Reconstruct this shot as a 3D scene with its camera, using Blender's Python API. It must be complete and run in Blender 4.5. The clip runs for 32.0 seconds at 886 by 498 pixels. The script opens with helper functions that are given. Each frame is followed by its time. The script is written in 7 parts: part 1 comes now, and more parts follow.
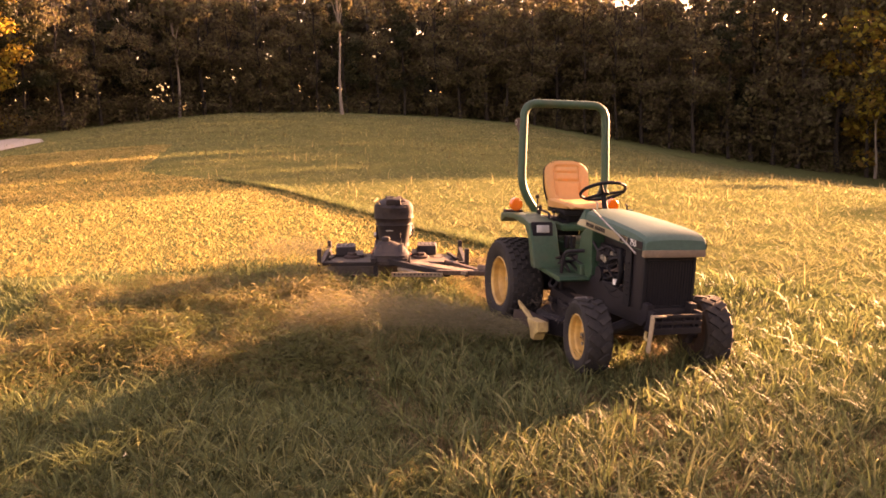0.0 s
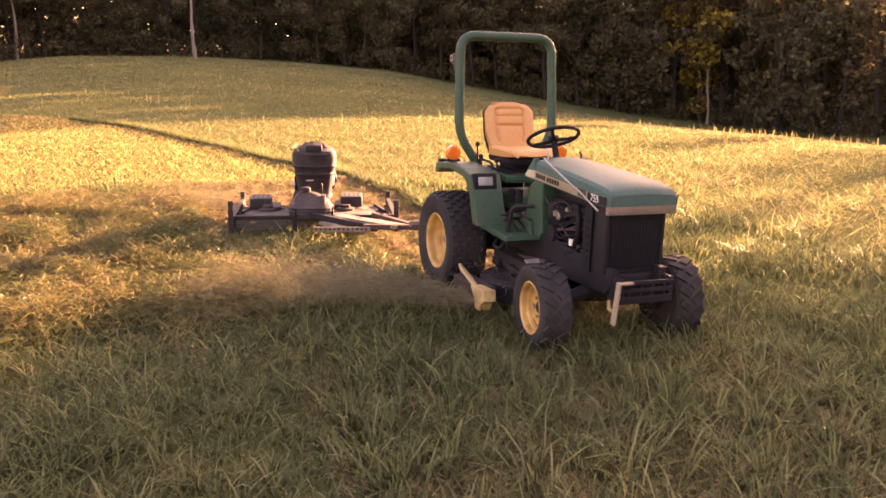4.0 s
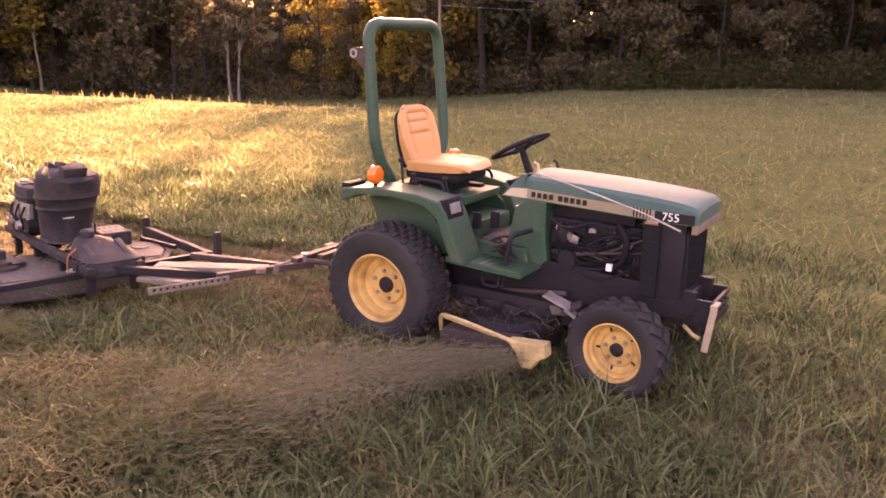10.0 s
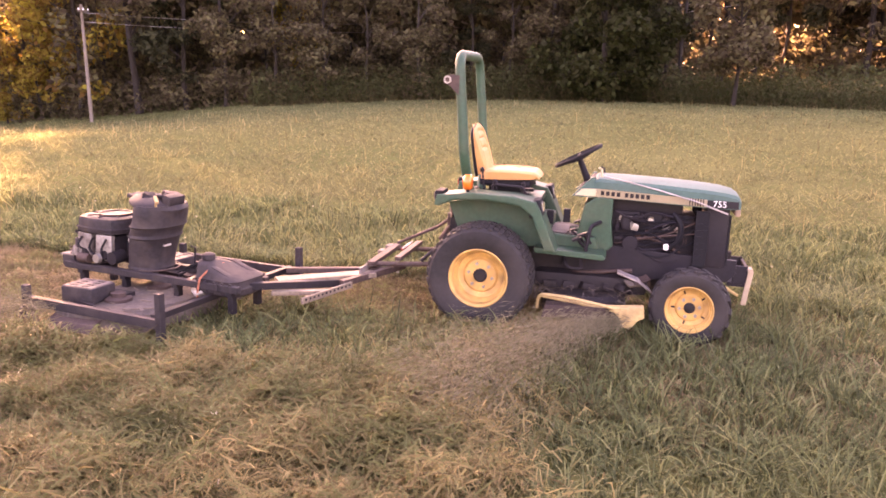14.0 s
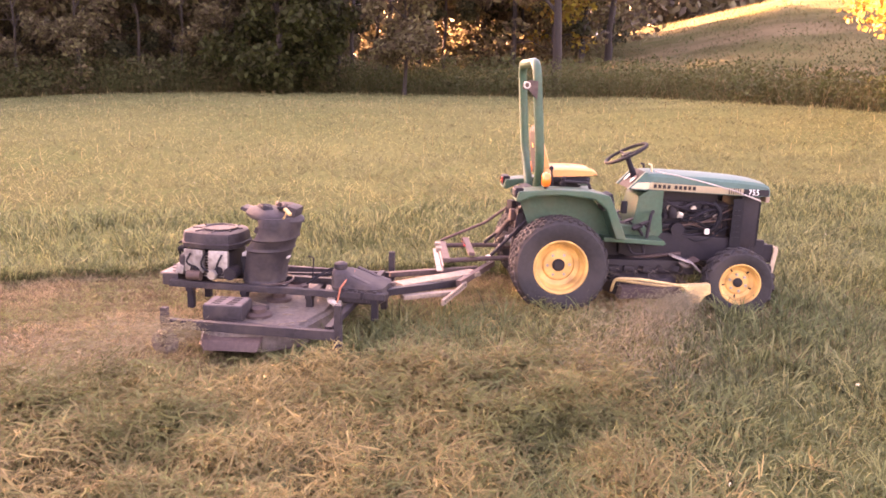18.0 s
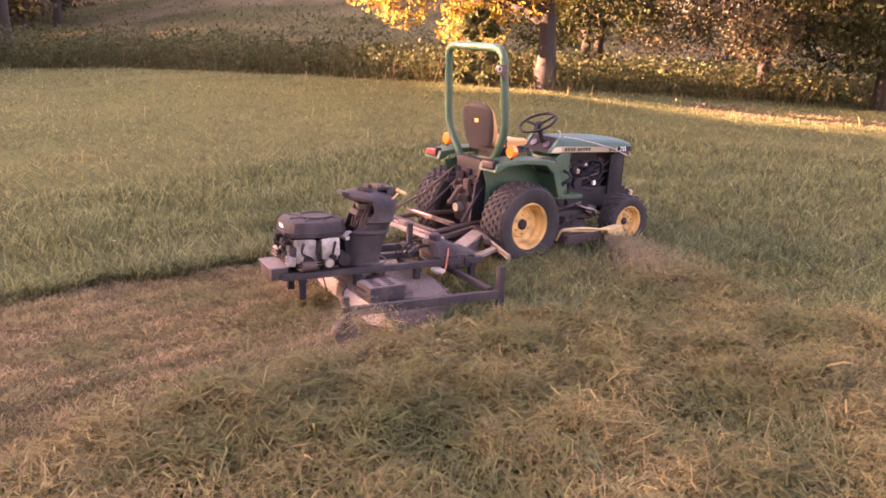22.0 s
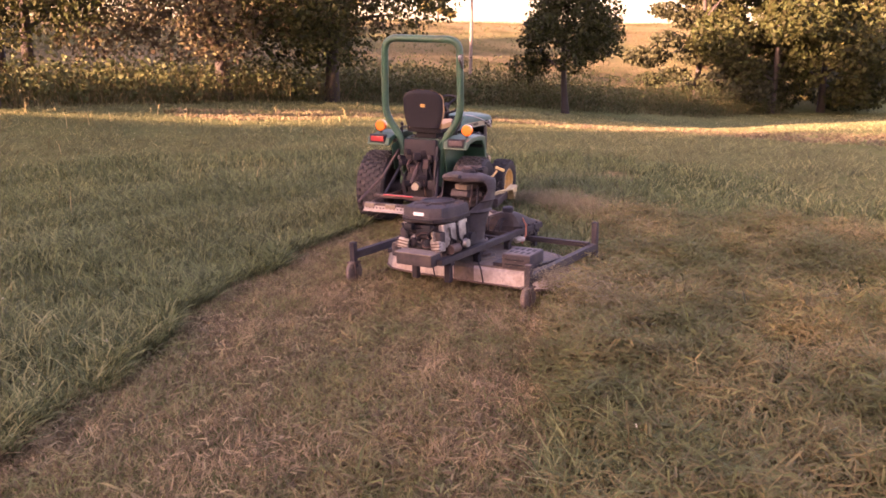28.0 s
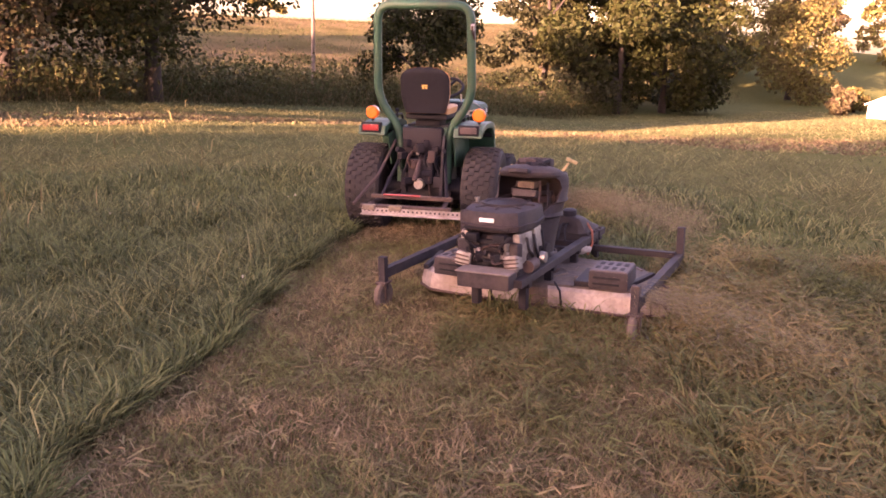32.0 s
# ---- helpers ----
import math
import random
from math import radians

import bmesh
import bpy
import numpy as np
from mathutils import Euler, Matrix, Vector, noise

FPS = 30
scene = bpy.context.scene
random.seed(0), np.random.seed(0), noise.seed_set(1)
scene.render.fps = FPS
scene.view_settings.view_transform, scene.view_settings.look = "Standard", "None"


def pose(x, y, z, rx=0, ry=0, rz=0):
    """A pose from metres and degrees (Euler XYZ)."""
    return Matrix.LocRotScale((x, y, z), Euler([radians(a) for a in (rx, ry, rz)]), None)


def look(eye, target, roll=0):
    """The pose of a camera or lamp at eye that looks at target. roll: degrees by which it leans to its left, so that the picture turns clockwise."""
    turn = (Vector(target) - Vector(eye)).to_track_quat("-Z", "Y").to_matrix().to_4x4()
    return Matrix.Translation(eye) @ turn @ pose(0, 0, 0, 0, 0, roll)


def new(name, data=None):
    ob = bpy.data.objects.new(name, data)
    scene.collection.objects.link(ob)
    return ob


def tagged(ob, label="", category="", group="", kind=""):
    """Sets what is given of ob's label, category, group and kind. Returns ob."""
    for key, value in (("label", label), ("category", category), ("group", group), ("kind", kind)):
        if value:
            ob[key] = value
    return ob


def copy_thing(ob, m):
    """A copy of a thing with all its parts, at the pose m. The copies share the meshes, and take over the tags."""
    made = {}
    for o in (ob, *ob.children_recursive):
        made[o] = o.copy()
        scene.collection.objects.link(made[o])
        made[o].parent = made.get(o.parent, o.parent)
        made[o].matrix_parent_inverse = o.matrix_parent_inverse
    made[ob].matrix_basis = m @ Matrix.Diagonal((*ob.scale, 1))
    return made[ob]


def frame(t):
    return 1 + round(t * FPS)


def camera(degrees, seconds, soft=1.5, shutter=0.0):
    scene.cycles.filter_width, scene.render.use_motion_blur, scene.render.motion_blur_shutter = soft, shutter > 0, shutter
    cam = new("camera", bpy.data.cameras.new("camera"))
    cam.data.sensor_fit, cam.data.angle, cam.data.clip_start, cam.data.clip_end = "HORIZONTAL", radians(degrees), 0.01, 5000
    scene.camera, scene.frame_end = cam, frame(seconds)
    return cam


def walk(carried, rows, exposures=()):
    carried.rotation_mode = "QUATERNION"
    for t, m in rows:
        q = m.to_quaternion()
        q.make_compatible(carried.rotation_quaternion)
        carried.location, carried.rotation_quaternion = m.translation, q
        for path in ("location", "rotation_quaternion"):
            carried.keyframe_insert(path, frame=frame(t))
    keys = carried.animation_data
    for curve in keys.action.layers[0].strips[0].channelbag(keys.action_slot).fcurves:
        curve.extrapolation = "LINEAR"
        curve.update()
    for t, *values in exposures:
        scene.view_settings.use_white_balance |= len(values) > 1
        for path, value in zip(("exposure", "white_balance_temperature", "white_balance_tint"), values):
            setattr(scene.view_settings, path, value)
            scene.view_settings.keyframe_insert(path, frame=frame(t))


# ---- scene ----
cam = camera(56.3, 32.0, soft=1.7)
# The meadow falls gently towards +x and +y; FIELD lays the flat plan onto it.
SLOPE_X, SLOPE_Y = 0.020, 0.030
FIELD = Vector((0, 0, 1)).rotation_difference(Vector((SLOPE_X, SLOPE_Y, 1))).to_matrix().to_4x4()
# rows begin
PATH = [
    (0, (6.768, -2.767, 1.862), (2.937, -1.832, 1.191), 0.24),
    (0.5, (6.850, -2.840, 1.852), (3.126, -1.568, 1.132), 1.00),
    (1, (7.055, -2.819, 1.823), (3.317, -1.578, 1.123), 0.93),
    (1.5, (7.261, -2.821, 1.818), (3.530, -1.572, 1.095), 1.46),
    (2, (7.532, -2.879, 1.794), (3.811, -1.595, 1.086), 1.26),
    (2.5, (7.786, -2.898, 1.783), (4.107, -1.552, 0.973), 1.36),
    (4.5, (8.647, -2.924, 1.737), (5.076, -1.361, 0.841), 0.62),
    (5, (8.856, -2.970, 1.735), (5.303, -1.351, 0.868), 0.83),
    (5.5, (9.017, -3.031, 1.740), (5.583, -1.206, 0.804), 1.44),
    (6, (9.035, -3.221, 1.739), (5.668, -1.276, 0.805), 1.24),
    (6.5, (9.001, -3.450, 1.743), (5.851, -1.203, 0.728), 1.00),
    (7, (8.940, -3.594, 1.738), (5.979, -1.101, 0.732), 2.15),
    (7.5, (8.874, -3.778, 1.723), (6.155, -1.043, 0.663), 1.25),
    (8, (8.858, -3.984, 1.750), (6.330, -1.085, 0.651), 1.68),
    (8.5, (8.845, -4.329, 1.787), (6.578, -1.213, 0.716), 1.10),
    (9, (8.810, -4.536, 1.787), (6.786, -1.241, 0.763), 1.92),
    (9.5, (8.863, -4.788, 1.782), (7.116, -1.322, 0.814), 1.92),
    (10, (8.924, -5.071, 1.825), (7.429, -1.495, 0.837), 2.09),
    (10.5, (8.978, -5.332, 1.815), (7.685, -1.659, 0.904), 1.61),
    (11, (8.997, -5.633, 1.830), (7.946, -1.885, 0.907), 1.48),
    (11.5, (9.027, -5.841, 1.819), (8.169, -2.031, 0.957), 0.82),
    (12, (9.040, -6.100, 1.824), (8.342, -2.268, 0.915), 0.93),
    (12.5, (9.060, -6.361, 1.822), (8.493, -2.493, 0.975), 1.12),
    (13, (9.097, -6.634, 1.828), (8.712, -2.756, 0.926), 1.31),
    (13.5, (9.129, -6.837, 1.821), (8.932, -2.936, 0.962), 1.70),
    (15.5, (8.724, -7.263, 1.864), (9.362, -3.418, 0.962), 0.62),
    (16, (8.681, -7.287, 1.853), (9.427, -3.458, 0.966), 0.71),
    (16.5, (8.667, -7.308, 1.851), (9.545, -3.507, 0.970), 0.88),
    (17, (8.689, -7.324, 1.847), (9.751, -3.568, 0.972), 0.85),
    (17.5, (8.714, -7.347, 1.854), (10.046, -3.677, 0.986), 1.33),
    (18, (8.699, -7.366, 1.867), (10.181, -3.752, 1.002), 1.53),
    (18.5, (8.672, -7.341, 1.862), (10.380, -3.828, 1.001), 2.04),
    (19, (8.589, -7.257, 1.853), (10.467, -3.830, 1.000), 1.78),
    (19.5, (8.443, -7.088, 1.852), (10.565, -3.799, 1.025), 1.10),
    (20, (8.240, -6.959, 1.878), (10.590, -3.843, 1.003), 1.49),
    (20.5, (7.971, -6.813, 1.907), (10.523, -3.867, 1.010), -0.49),
    (21, (7.856, -6.600, 1.867), (10.611, -3.838, 0.984), 0.20),
    (21.5, (7.787, -6.269, 1.875), (10.886, -3.909, 0.966), 0.85),
    (22, (7.663, -5.983, 1.862), (10.991, -3.971, 0.927), 1.82),
    (22.5, (7.569, -5.680, 1.810), (11.039, -3.927, 0.871), 2.17),
    (23, (7.604, -5.400, 1.785), (11.204, -3.949, 0.821), 1.57),
    (23.5, (7.668, -5.077, 1.799), (11.390, -4.004, 0.803), 1.93),
    (24, (7.759, -4.761, 1.799), (11.546, -3.849, 0.891), 0.66),
    (24.5, (7.893, -4.491, 1.788), (11.724, -3.762, 0.896), 1.12),
    (25, (8.186, -4.247, 1.740), (12.054, -3.728, 0.864), 0.05),
    (25.5, (8.409, -4.063, 1.746), (12.288, -3.725, 0.831), 0.64),
    (27.5, (9.740, -3.161, 1.682), (13.610, -3.543, 0.745), -0.57),
    (28, (10.129, -2.929, 1.704), (13.986, -3.493, 0.807), -1.21),
    (28.5, (10.573, -2.756, 1.648), (14.394, -3.536, 0.757), -1.30),
    (29, (11.084, -2.646, 1.619), (14.877, -3.534, 0.711), -1.63),
    (29.5, (11.628, -2.565, 1.589), (15.364, -3.645, 0.655), -0.96),
    (30, (12.144, -2.573, 1.527), (15.849, -3.773, 0.616), -1.45),
    (30.5, (12.638, -2.648, 1.505), (16.348, -3.800, 0.553), -1.22),
    (31, (13.246, -2.716, 1.497), (16.918, -3.899, 0.440), -1.95),
    (31.5, (13.804, -2.838, 1.473), (17.453, -4.113, 0.443), -1.35),
    (32, (14.261, -3.000, 1.492), (17.924, -4.328, 0.587), -0.56),
]
TRACTOR_ROWS = [  # seconds, x, y, heading, roll, pitch
    (0, 0.072, -0.023, 1.46, -1.88, 0.06),
    (0.5, 0.433, -0.022, 0.79, -1.25, 0.09),
    (1, 0.817, -0.037, 1.27, -0.98, 0.22),
    (1.5, 1.180, -0.041, 0.75, -1.10, 0.31),
    (2, 1.529, -0.029, 0.01, -1.43, 0.08),
    (2.5, 1.861, -0.011, -0.39, -0.86, 0.25),
    (4.5, 3.124, 0.095, -2.76, -0.94, 0.36),
    (5, 3.461, 0.082, -2.80, -0.84, 0.56),
    (5.5, 3.800, 0.070, -3.10, -0.86, 1.01),
    (6, 4.159, 0.026, -3.23, -1.27, 1.24),
    (6.5, 4.491, -0.004, -3.83, -0.85, 1.55),
    (7, 4.813, -0.020, -5.04, -1.25, 1.95),
    (7.5, 5.152, -0.044, -5.88, -1.09, 1.95),
    (8, 5.504, -0.069, -6.96, -1.30, 1.57),
    (8.5, 5.879, -0.104, -7.72, -0.02, 0.33),
    (9, 6.229, -0.142, -8.22, 0.42, 0.35),
    (9.5, 6.559, -0.193, -8.13, 1.03, -0.18),
    (10, 6.843, -0.247, -8.33, 0.89, -0.33),
    (10.5, 7.169, -0.302, -8.77, 0.44, 0.16),
    (11, 7.507, -0.367, -9.32, 0.09, 0.06),
    (11.5, 7.844, -0.437, -9.82, -0.02, 0.07),
    (12, 8.186, -0.489, -10.82, -0.48, 0.36),
    (12.5, 8.517, -0.557, -11.44, -0.62, 0.35),
    (13, 8.852, -0.631, -12.06, -0.02, 0.56),
    (13.5, 9.177, -0.700, -12.37, -0.27, 0.40),
    (15.5, 10.436, -1.020, -14.89, -0.79, 1.16),
    (16, 10.746, -1.105, -15.43, -0.80, 1.33),
    (16.5, 11.065, -1.183, -15.82, -0.60, 1.67),
    (17, 11.383, -1.261, -16.33, -0.53, 1.71),
    (17.5, 11.727, -1.344, -17.82, -1.04, 1.39),
    (18, 12.058, -1.445, -19.19, -1.06, 1.03),
    (18.5, 12.379, -1.553, -19.53, -0.81, 0.90),
    (19, 12.692, -1.667, -19.09, -0.76, 0.92),
    (19.5, 13.001, -1.741, -19.72, 0.12, 1.36),
    (20, 13.300, -1.856, -19.88, 0.56, 1.66),
    (20.5, 13.574, -1.995, -19.48, 0.60, 1.45),
    (21, 13.876, -2.155, -19.34, -0.62, 0.99),
    (21.5, 14.128, -2.236, -20.37, 1.31, 0.98),
    (22, 14.454, -2.312, -20.93, 1.60, 0.65),
    (22.5, 14.871, -2.409, -21.96, 0.41, -0.51),
    (23, 15.274, -2.496, -22.74, -0.28, -0.72),
    (23.5, 15.632, -2.596, -24.51, -0.47, -1.37),
    (24, 15.977, -2.710, -25.21, 0.20, -1.37),
    (24.5, 16.322, -2.854, -26.24, 0.19, -1.38),
    (25, 16.670, -3.001, -26.46, 0.24, -1.08),
    (25.5, 17.011, -3.149, -26.35, 0.26, -1.11),
    (27.5, 18.339, -3.818, -25.81, 2.69, -0.71),
    (28, 18.653, -3.994, -26.27, 3.00, -0.43),
    (28.5, 18.960, -4.150, -26.87, 2.68, -0.37),
    (29, 19.252, -4.296, -27.66, 2.42, -0.45),
    (29.5, 19.540, -4.454, -28.03, 2.09, -0.01),
    (30, 19.825, -4.611, -28.69, 1.65, 0.16),
    (30.5, 20.104, -4.769, -29.98, 1.20, 0.17),
    (31, 20.410, -4.942, -30.67, 1.23, 0.56),
    (31.5, 20.730, -5.122, -31.14, 1.12, 0.61),
    (32, 21.052, -5.315, -32.06, 1.66, 0.08),
]
MOWER_ROWS = [  # seconds, x, y, heading
    (0, -2.366, -1.156, -11.24),
    (0.5, -2.029, -1.127, -12.21),
    (1, -1.648, -1.147, -11.80),
    (1.5, -1.312, -1.123, -12.49),
    (2, -0.998, -1.074, -13.36),
    (2.5, -0.683, -1.044, -13.74),
    (4.5, 0.500, -0.826, -15.77),
    (5, 0.831, -0.833, -16.28),
    (5.5, 1.154, -0.823, -17.06),
    (6, 1.497, -0.837, -17.44),
    (6.5, 1.826, -0.846, -18.19),
    (7, 2.138, -0.807, -19.23),
    (7.5, 2.469, -0.786, -20.01),
    (8, 2.816, -0.764, -21.12),
    (8.5, 3.161, -0.774, -21.94),
    (9, 3.517, -0.775, -22.05),
    (9.5, 3.866, -0.803, -22.14),
    (10, 4.166, -0.837, -22.37),
    (10.5, 4.542, -0.903, -22.22),
    (11, 4.916, -0.983, -22.52),
    (11.5, 5.269, -0.998, -22.79),
    (12, 5.616, -0.975, -23.28),
    (12.5, 5.949, -0.994, -23.39),
    (13, 6.286, -1.027, -23.58),
    (13.5, 6.622, -1.092, -23.68),
    (15.5, 7.934, -1.275, -25.32),
    (16, 8.289, -1.352, -26.77),
    (16.5, 8.629, -1.419, -28.36),
    (17, 8.969, -1.469, -29.83),
    (17.5, 9.307, -1.525, -29.90),
    (18, 9.653, -1.599, -30.97),
    (18.5, 9.994, -1.688, -31.30),
    (19, 10.318, -1.813, -30.11),
    (19.5, 10.677, -1.897, -31.32),
    (20, 11.010, -2.008, -30.81),
    (20.5, 11.336, -2.117, -29.76),
    (21, 11.679, -2.248, -29.66),
    (21.5, 11.985, -2.349, -30.65),
    (22, 12.320, -2.440, -31.78),
    (22.5, 12.686, -2.516, -33.42),
    (23, 13.061, -2.592, -34.48),
    (23.5, 13.394, -2.670, -35.47),
    (24, 13.706, -2.795, -35.39),
    (24.5, 14.028, -2.925, -36.09),
    (25, 14.317, -3.052, -36.34),
    (25.5, 14.639, -3.184, -37.00),
    (27.5, 15.854, -3.833, -41.93),
    (28, 16.183, -3.990, -41.68),
    (28.5, 16.485, -4.124, -42.01),
    (29, 16.786, -4.232, -42.98),
    (29.5, 17.099, -4.376, -44.01),
    (30, 17.400, -4.517, -44.85),
    (30.5, 17.663, -4.652, -45.50),
    (31, 17.966, -4.795, -46.16),
    (31.5, 18.290, -4.953, -46.89),
    (32, 18.576, -5.121, -46.90),
]
# rows end
walk(cam, [(t, FIELD @ look(eye, target, roll)) for t, eye, target, roll in PATH],
     exposures=[(0, 3.42, 12800, 60), (3, 3.70, 11000, 62), (7, 3.93, 9500, 67), (10, 4.17, 9400, 73), (13, 4.68, 9300, 75), (16, 5.33, 9200, 72), (18, 5.17, 9200, 72), (19, 4.7, 9200, 76),
                (22, 4.5, 8600, 70), (23, 4.8, 8450, 66), (24, 4.42, 8450, 67), (25, 4.12, 8300, 66), (28, 3.98, 8000, 69), (30, 3.83, 7950, 68), (31, 3.88, 7950, 70), (32, 3.75, 8050, 73)])

# ---- world and sun ----
SUN_BEARING, SUN_HEIGHT = radians(117), radians(10.5)
world = bpy.data.worlds.new("world")
scene.world = world
world.use_nodes = True
wn = world.node_tree.nodes
sky = wn.new("ShaderNodeTexSky")
sky.sky_type, sky.sun_disc = "NISHITA", False
sky.sun_elevation, sky.sun_rotation = SUN_HEIGHT, math.pi / 2 - SUN_BEARING
sky.air_density, sky.dust_density = 1.0, 2.5
wn["Background"].inputs["Strength"].default_value = 0.085
world.node_tree.links.new(sky.outputs[0], wn["Background"].inputs["Color"])
sun_dir = Vector((math.cos(SUN_BEARING) * math.cos(SUN_HEIGHT), math.sin(SUN_BEARING) * math.cos(SUN_HEIGHT), math.sin(SUN_HEIGHT)))
sun = new("sun", bpy.data.lights.new("sun", "SUN"))
sun.data.energy, sun.data.angle, sun.data.color = 5.0, radians(0.6), (1.0, 0.78, 0.50)
sun.matrix_world = look(sun_dir * 100, (0, 0, 0))


# ---- materials ----
def material(name, colour, rough=0.6, metal=0.0, spread=0.15, scale=6.0, bump=0.15, stain=None, stain_amount=0.35, stain_scale=2.0,
             random_tint=0.0, island_tint=0.0, coat=0.0, fine=40.0, translucent=0.0, hue=0.0, gloss=0.5):
    """Colour with fine grain and broad stains, both in real size, and a little relief."""
    m = bpy.data.materials.new(name)
    m.use_nodes = True
    nt, n = m.node_tree, m.node_tree.nodes
    p = n["Principled BSDF"]
    link = nt.links.new
    co = n.new("ShaderNodeTexCoord")
    fine_noise = n.new("ShaderNodeTexNoise")
    fine_noise.inputs["Scale"].default_value, fine_noise.inputs["Detail"].default_value = scale * 6, 5
    broad = n.new("ShaderNodeTexNoise")
    broad.inputs["Scale"].default_value, broad.inputs["Detail"].default_value = stain_scale, 6
    link(co.outputs["Object"], fine_noise.inputs["Vector"])
    link(co.outputs["Object"], broad.inputs["Vector"])
    ramp = n.new("ShaderNodeMapRange")
    ramp.inputs[1].default_value, ramp.inputs[2].default_value = 0.3, 0.7
    ramp.inputs[3].default_value, ramp.inputs[4].default_value = 1 - spread, 1 + spread
    link(fine_noise.outputs["Fac"], ramp.inputs[0])
    hsv = n.new("ShaderNodeHueSaturation")
    hsv.inputs["Color"].default_value = (*colour, 1)
    link(ramp.outputs[0], hsv.inputs["Value"])
    last = hsv.outputs[0]
    if random_tint or island_tint or hue:
        src = n.new("ShaderNodeObjectInfo").outputs["Random"] if random_tint else n.new("ShaderNodeNewGeometry").outputs["Random Per Island"]
        amount = random_tint or island_tint
        r = n.new("ShaderNodeMapRange")
        r.inputs[3].default_value, r.inputs[4].default_value = 1 - amount, 1 + amount
        link(src, r.inputs[0])
        h2 = n.new("ShaderNodeHueSaturation")
        link(last, h2.inputs["Color"])
        link(r.outputs[0], h2.inputs["Value"])
        if hue:
            r2 = n.new("ShaderNodeMapRange")
            r2.inputs[3].default_value, r2.inputs[4].default_value = 0.5 - hue, 0.5 + hue * 0.3
            link(src, r2.inputs[0])
            link(r2.outputs[0], h2.inputs["Hue"])
        last = h2.outputs[0]
    if stain:
        s = n.new("ShaderNodeMapRange")
        s.inputs[1].default_value, s.inputs[2].default_value = 0.45, 0.72
        s.inputs[4].default_value = stain_amount
        link(broad.outputs["Fac"], s.inputs[0])
        mix = n.new("ShaderNodeMix")
        mix.data_type = "RGBA"
        link(s.outputs[0], mix.inputs["Factor"])
        link(last, mix.inputs[6])
        mix.inputs[7].default_value = (*stain, 1)
        last = mix.outputs[2]
    link(last, p.inputs["Base Color"])
    rr = n.new("ShaderNodeMapRange")
    rr.inputs[3].default_value, rr.inputs[4].default_value = max(0.05, rough - 0.12), min(1, rough + 0.15)
    link(broad.outputs["Fac"], rr.inputs[0])
    link(rr.outputs[0], p.inputs["Roughness"])
    p.inputs["Metallic"].default_value = metal
    p.inputs["Specular IOR Level"].default_value = gloss
    p.inputs["Coat Weight"].default_value = coat
    if bump:
        b = n.new("ShaderNodeBump")
        b.inputs["Strength"].default_value, b.inputs["Distance"].default_value = bump, 0.004
        link(fine_noise.outputs["Fac"], b.inputs["Height"])
        link(b.outputs[0], p.inputs["Normal"])
    if translucent:
        t = n.new("ShaderNodeBsdfTranslucent")
        link(last, t.inputs["Color"])
        ms = n.new("ShaderNodeMixShader")
        ms.inputs[0].default_value = translucent
        link(p.outputs[0], ms.inputs[1])
        link(t.outputs[0], ms.inputs[2])
        link(ms.outputs[0], n["Material Output"].inputs["Surface"])
    return m


def grass_material(name, low, high, dry, translucent=0.35, vary=0.5, gloss=0.06, patch=0.45, weight=1.0, start=1.05, end=1.75):
    """Blades: one colour at the foot, another above, some of them dry; broad patches over the meadow."""
    m = bpy.data.materials.new(name)
    m.use_nodes = True
    nt, n = m.node_tree, m.node_tree.nodes
    p, link = n["Principled BSDF"], m.node_tree.links.new
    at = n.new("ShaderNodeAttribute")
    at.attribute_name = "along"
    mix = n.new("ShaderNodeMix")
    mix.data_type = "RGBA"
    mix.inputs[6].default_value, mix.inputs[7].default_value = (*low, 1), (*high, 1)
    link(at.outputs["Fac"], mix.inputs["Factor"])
    geo = n.new("ShaderNodeNewGeometry")
    noise_t = n.new("ShaderNodeTexNoise")
    noise_t.inputs["Scale"].default_value, noise_t.inputs["Detail"].default_value = patch, 4
    link(geo.outputs["Position"], noise_t.inputs["Vector"])
    add = n.new("ShaderNodeMath")
    add.operation = "MULTIPLY_ADD"
    link(geo.outputs["Random Per Island"], add.inputs[0])
    add.inputs[1].default_value = weight
    link(noise_t.outputs["Fac"], add.inputs[2])
    r = n.new("ShaderNodeMapRange")
    r.inputs[1].default_value, r.inputs[2].default_value = start, end
    link(add.outputs[0], r.inputs[0])
    mix2 = n.new("ShaderNodeMix")
    mix2.data_type = "RGBA"
    link(r.outputs[0], mix2.inputs["Factor"])
    link(mix.outputs[2], mix2.inputs[6])
    mix2.inputs[7].default_value = (*dry, 1)
    hsv = n.new("ShaderNodeHueSaturation")
    v = n.new("ShaderNodeMapRange")
    v.inputs[3].default_value, v.inputs[4].default_value = 1 - vary, 1 + vary
    link(geo.outputs["Random Per Island"], v.inputs[0])
    link(v.outputs[0], hsv.inputs["Value"])
    link(mix2.outputs[2], hsv.inputs["Color"])
    link(hsv.outputs[0], p.inputs["Base Color"])
    p.inputs["Roughness"].default_value, p.inputs["Specular IOR Level"].default_value = 0.65 - gloss * 0.6, gloss
    t = n.new("ShaderNodeBsdfTranslucent")
    link(hsv.outputs[0], t.inputs["Color"])
    ms = n.new("ShaderNodeMixShader")
    ms.inputs[0].default_value = translucent
    link(p.outputs[0], ms.inputs[1])
    link(t.outputs[0], ms.inputs[2])
    link(ms.outputs[0], n["Material Output"].inputs["Surface"])
    return m


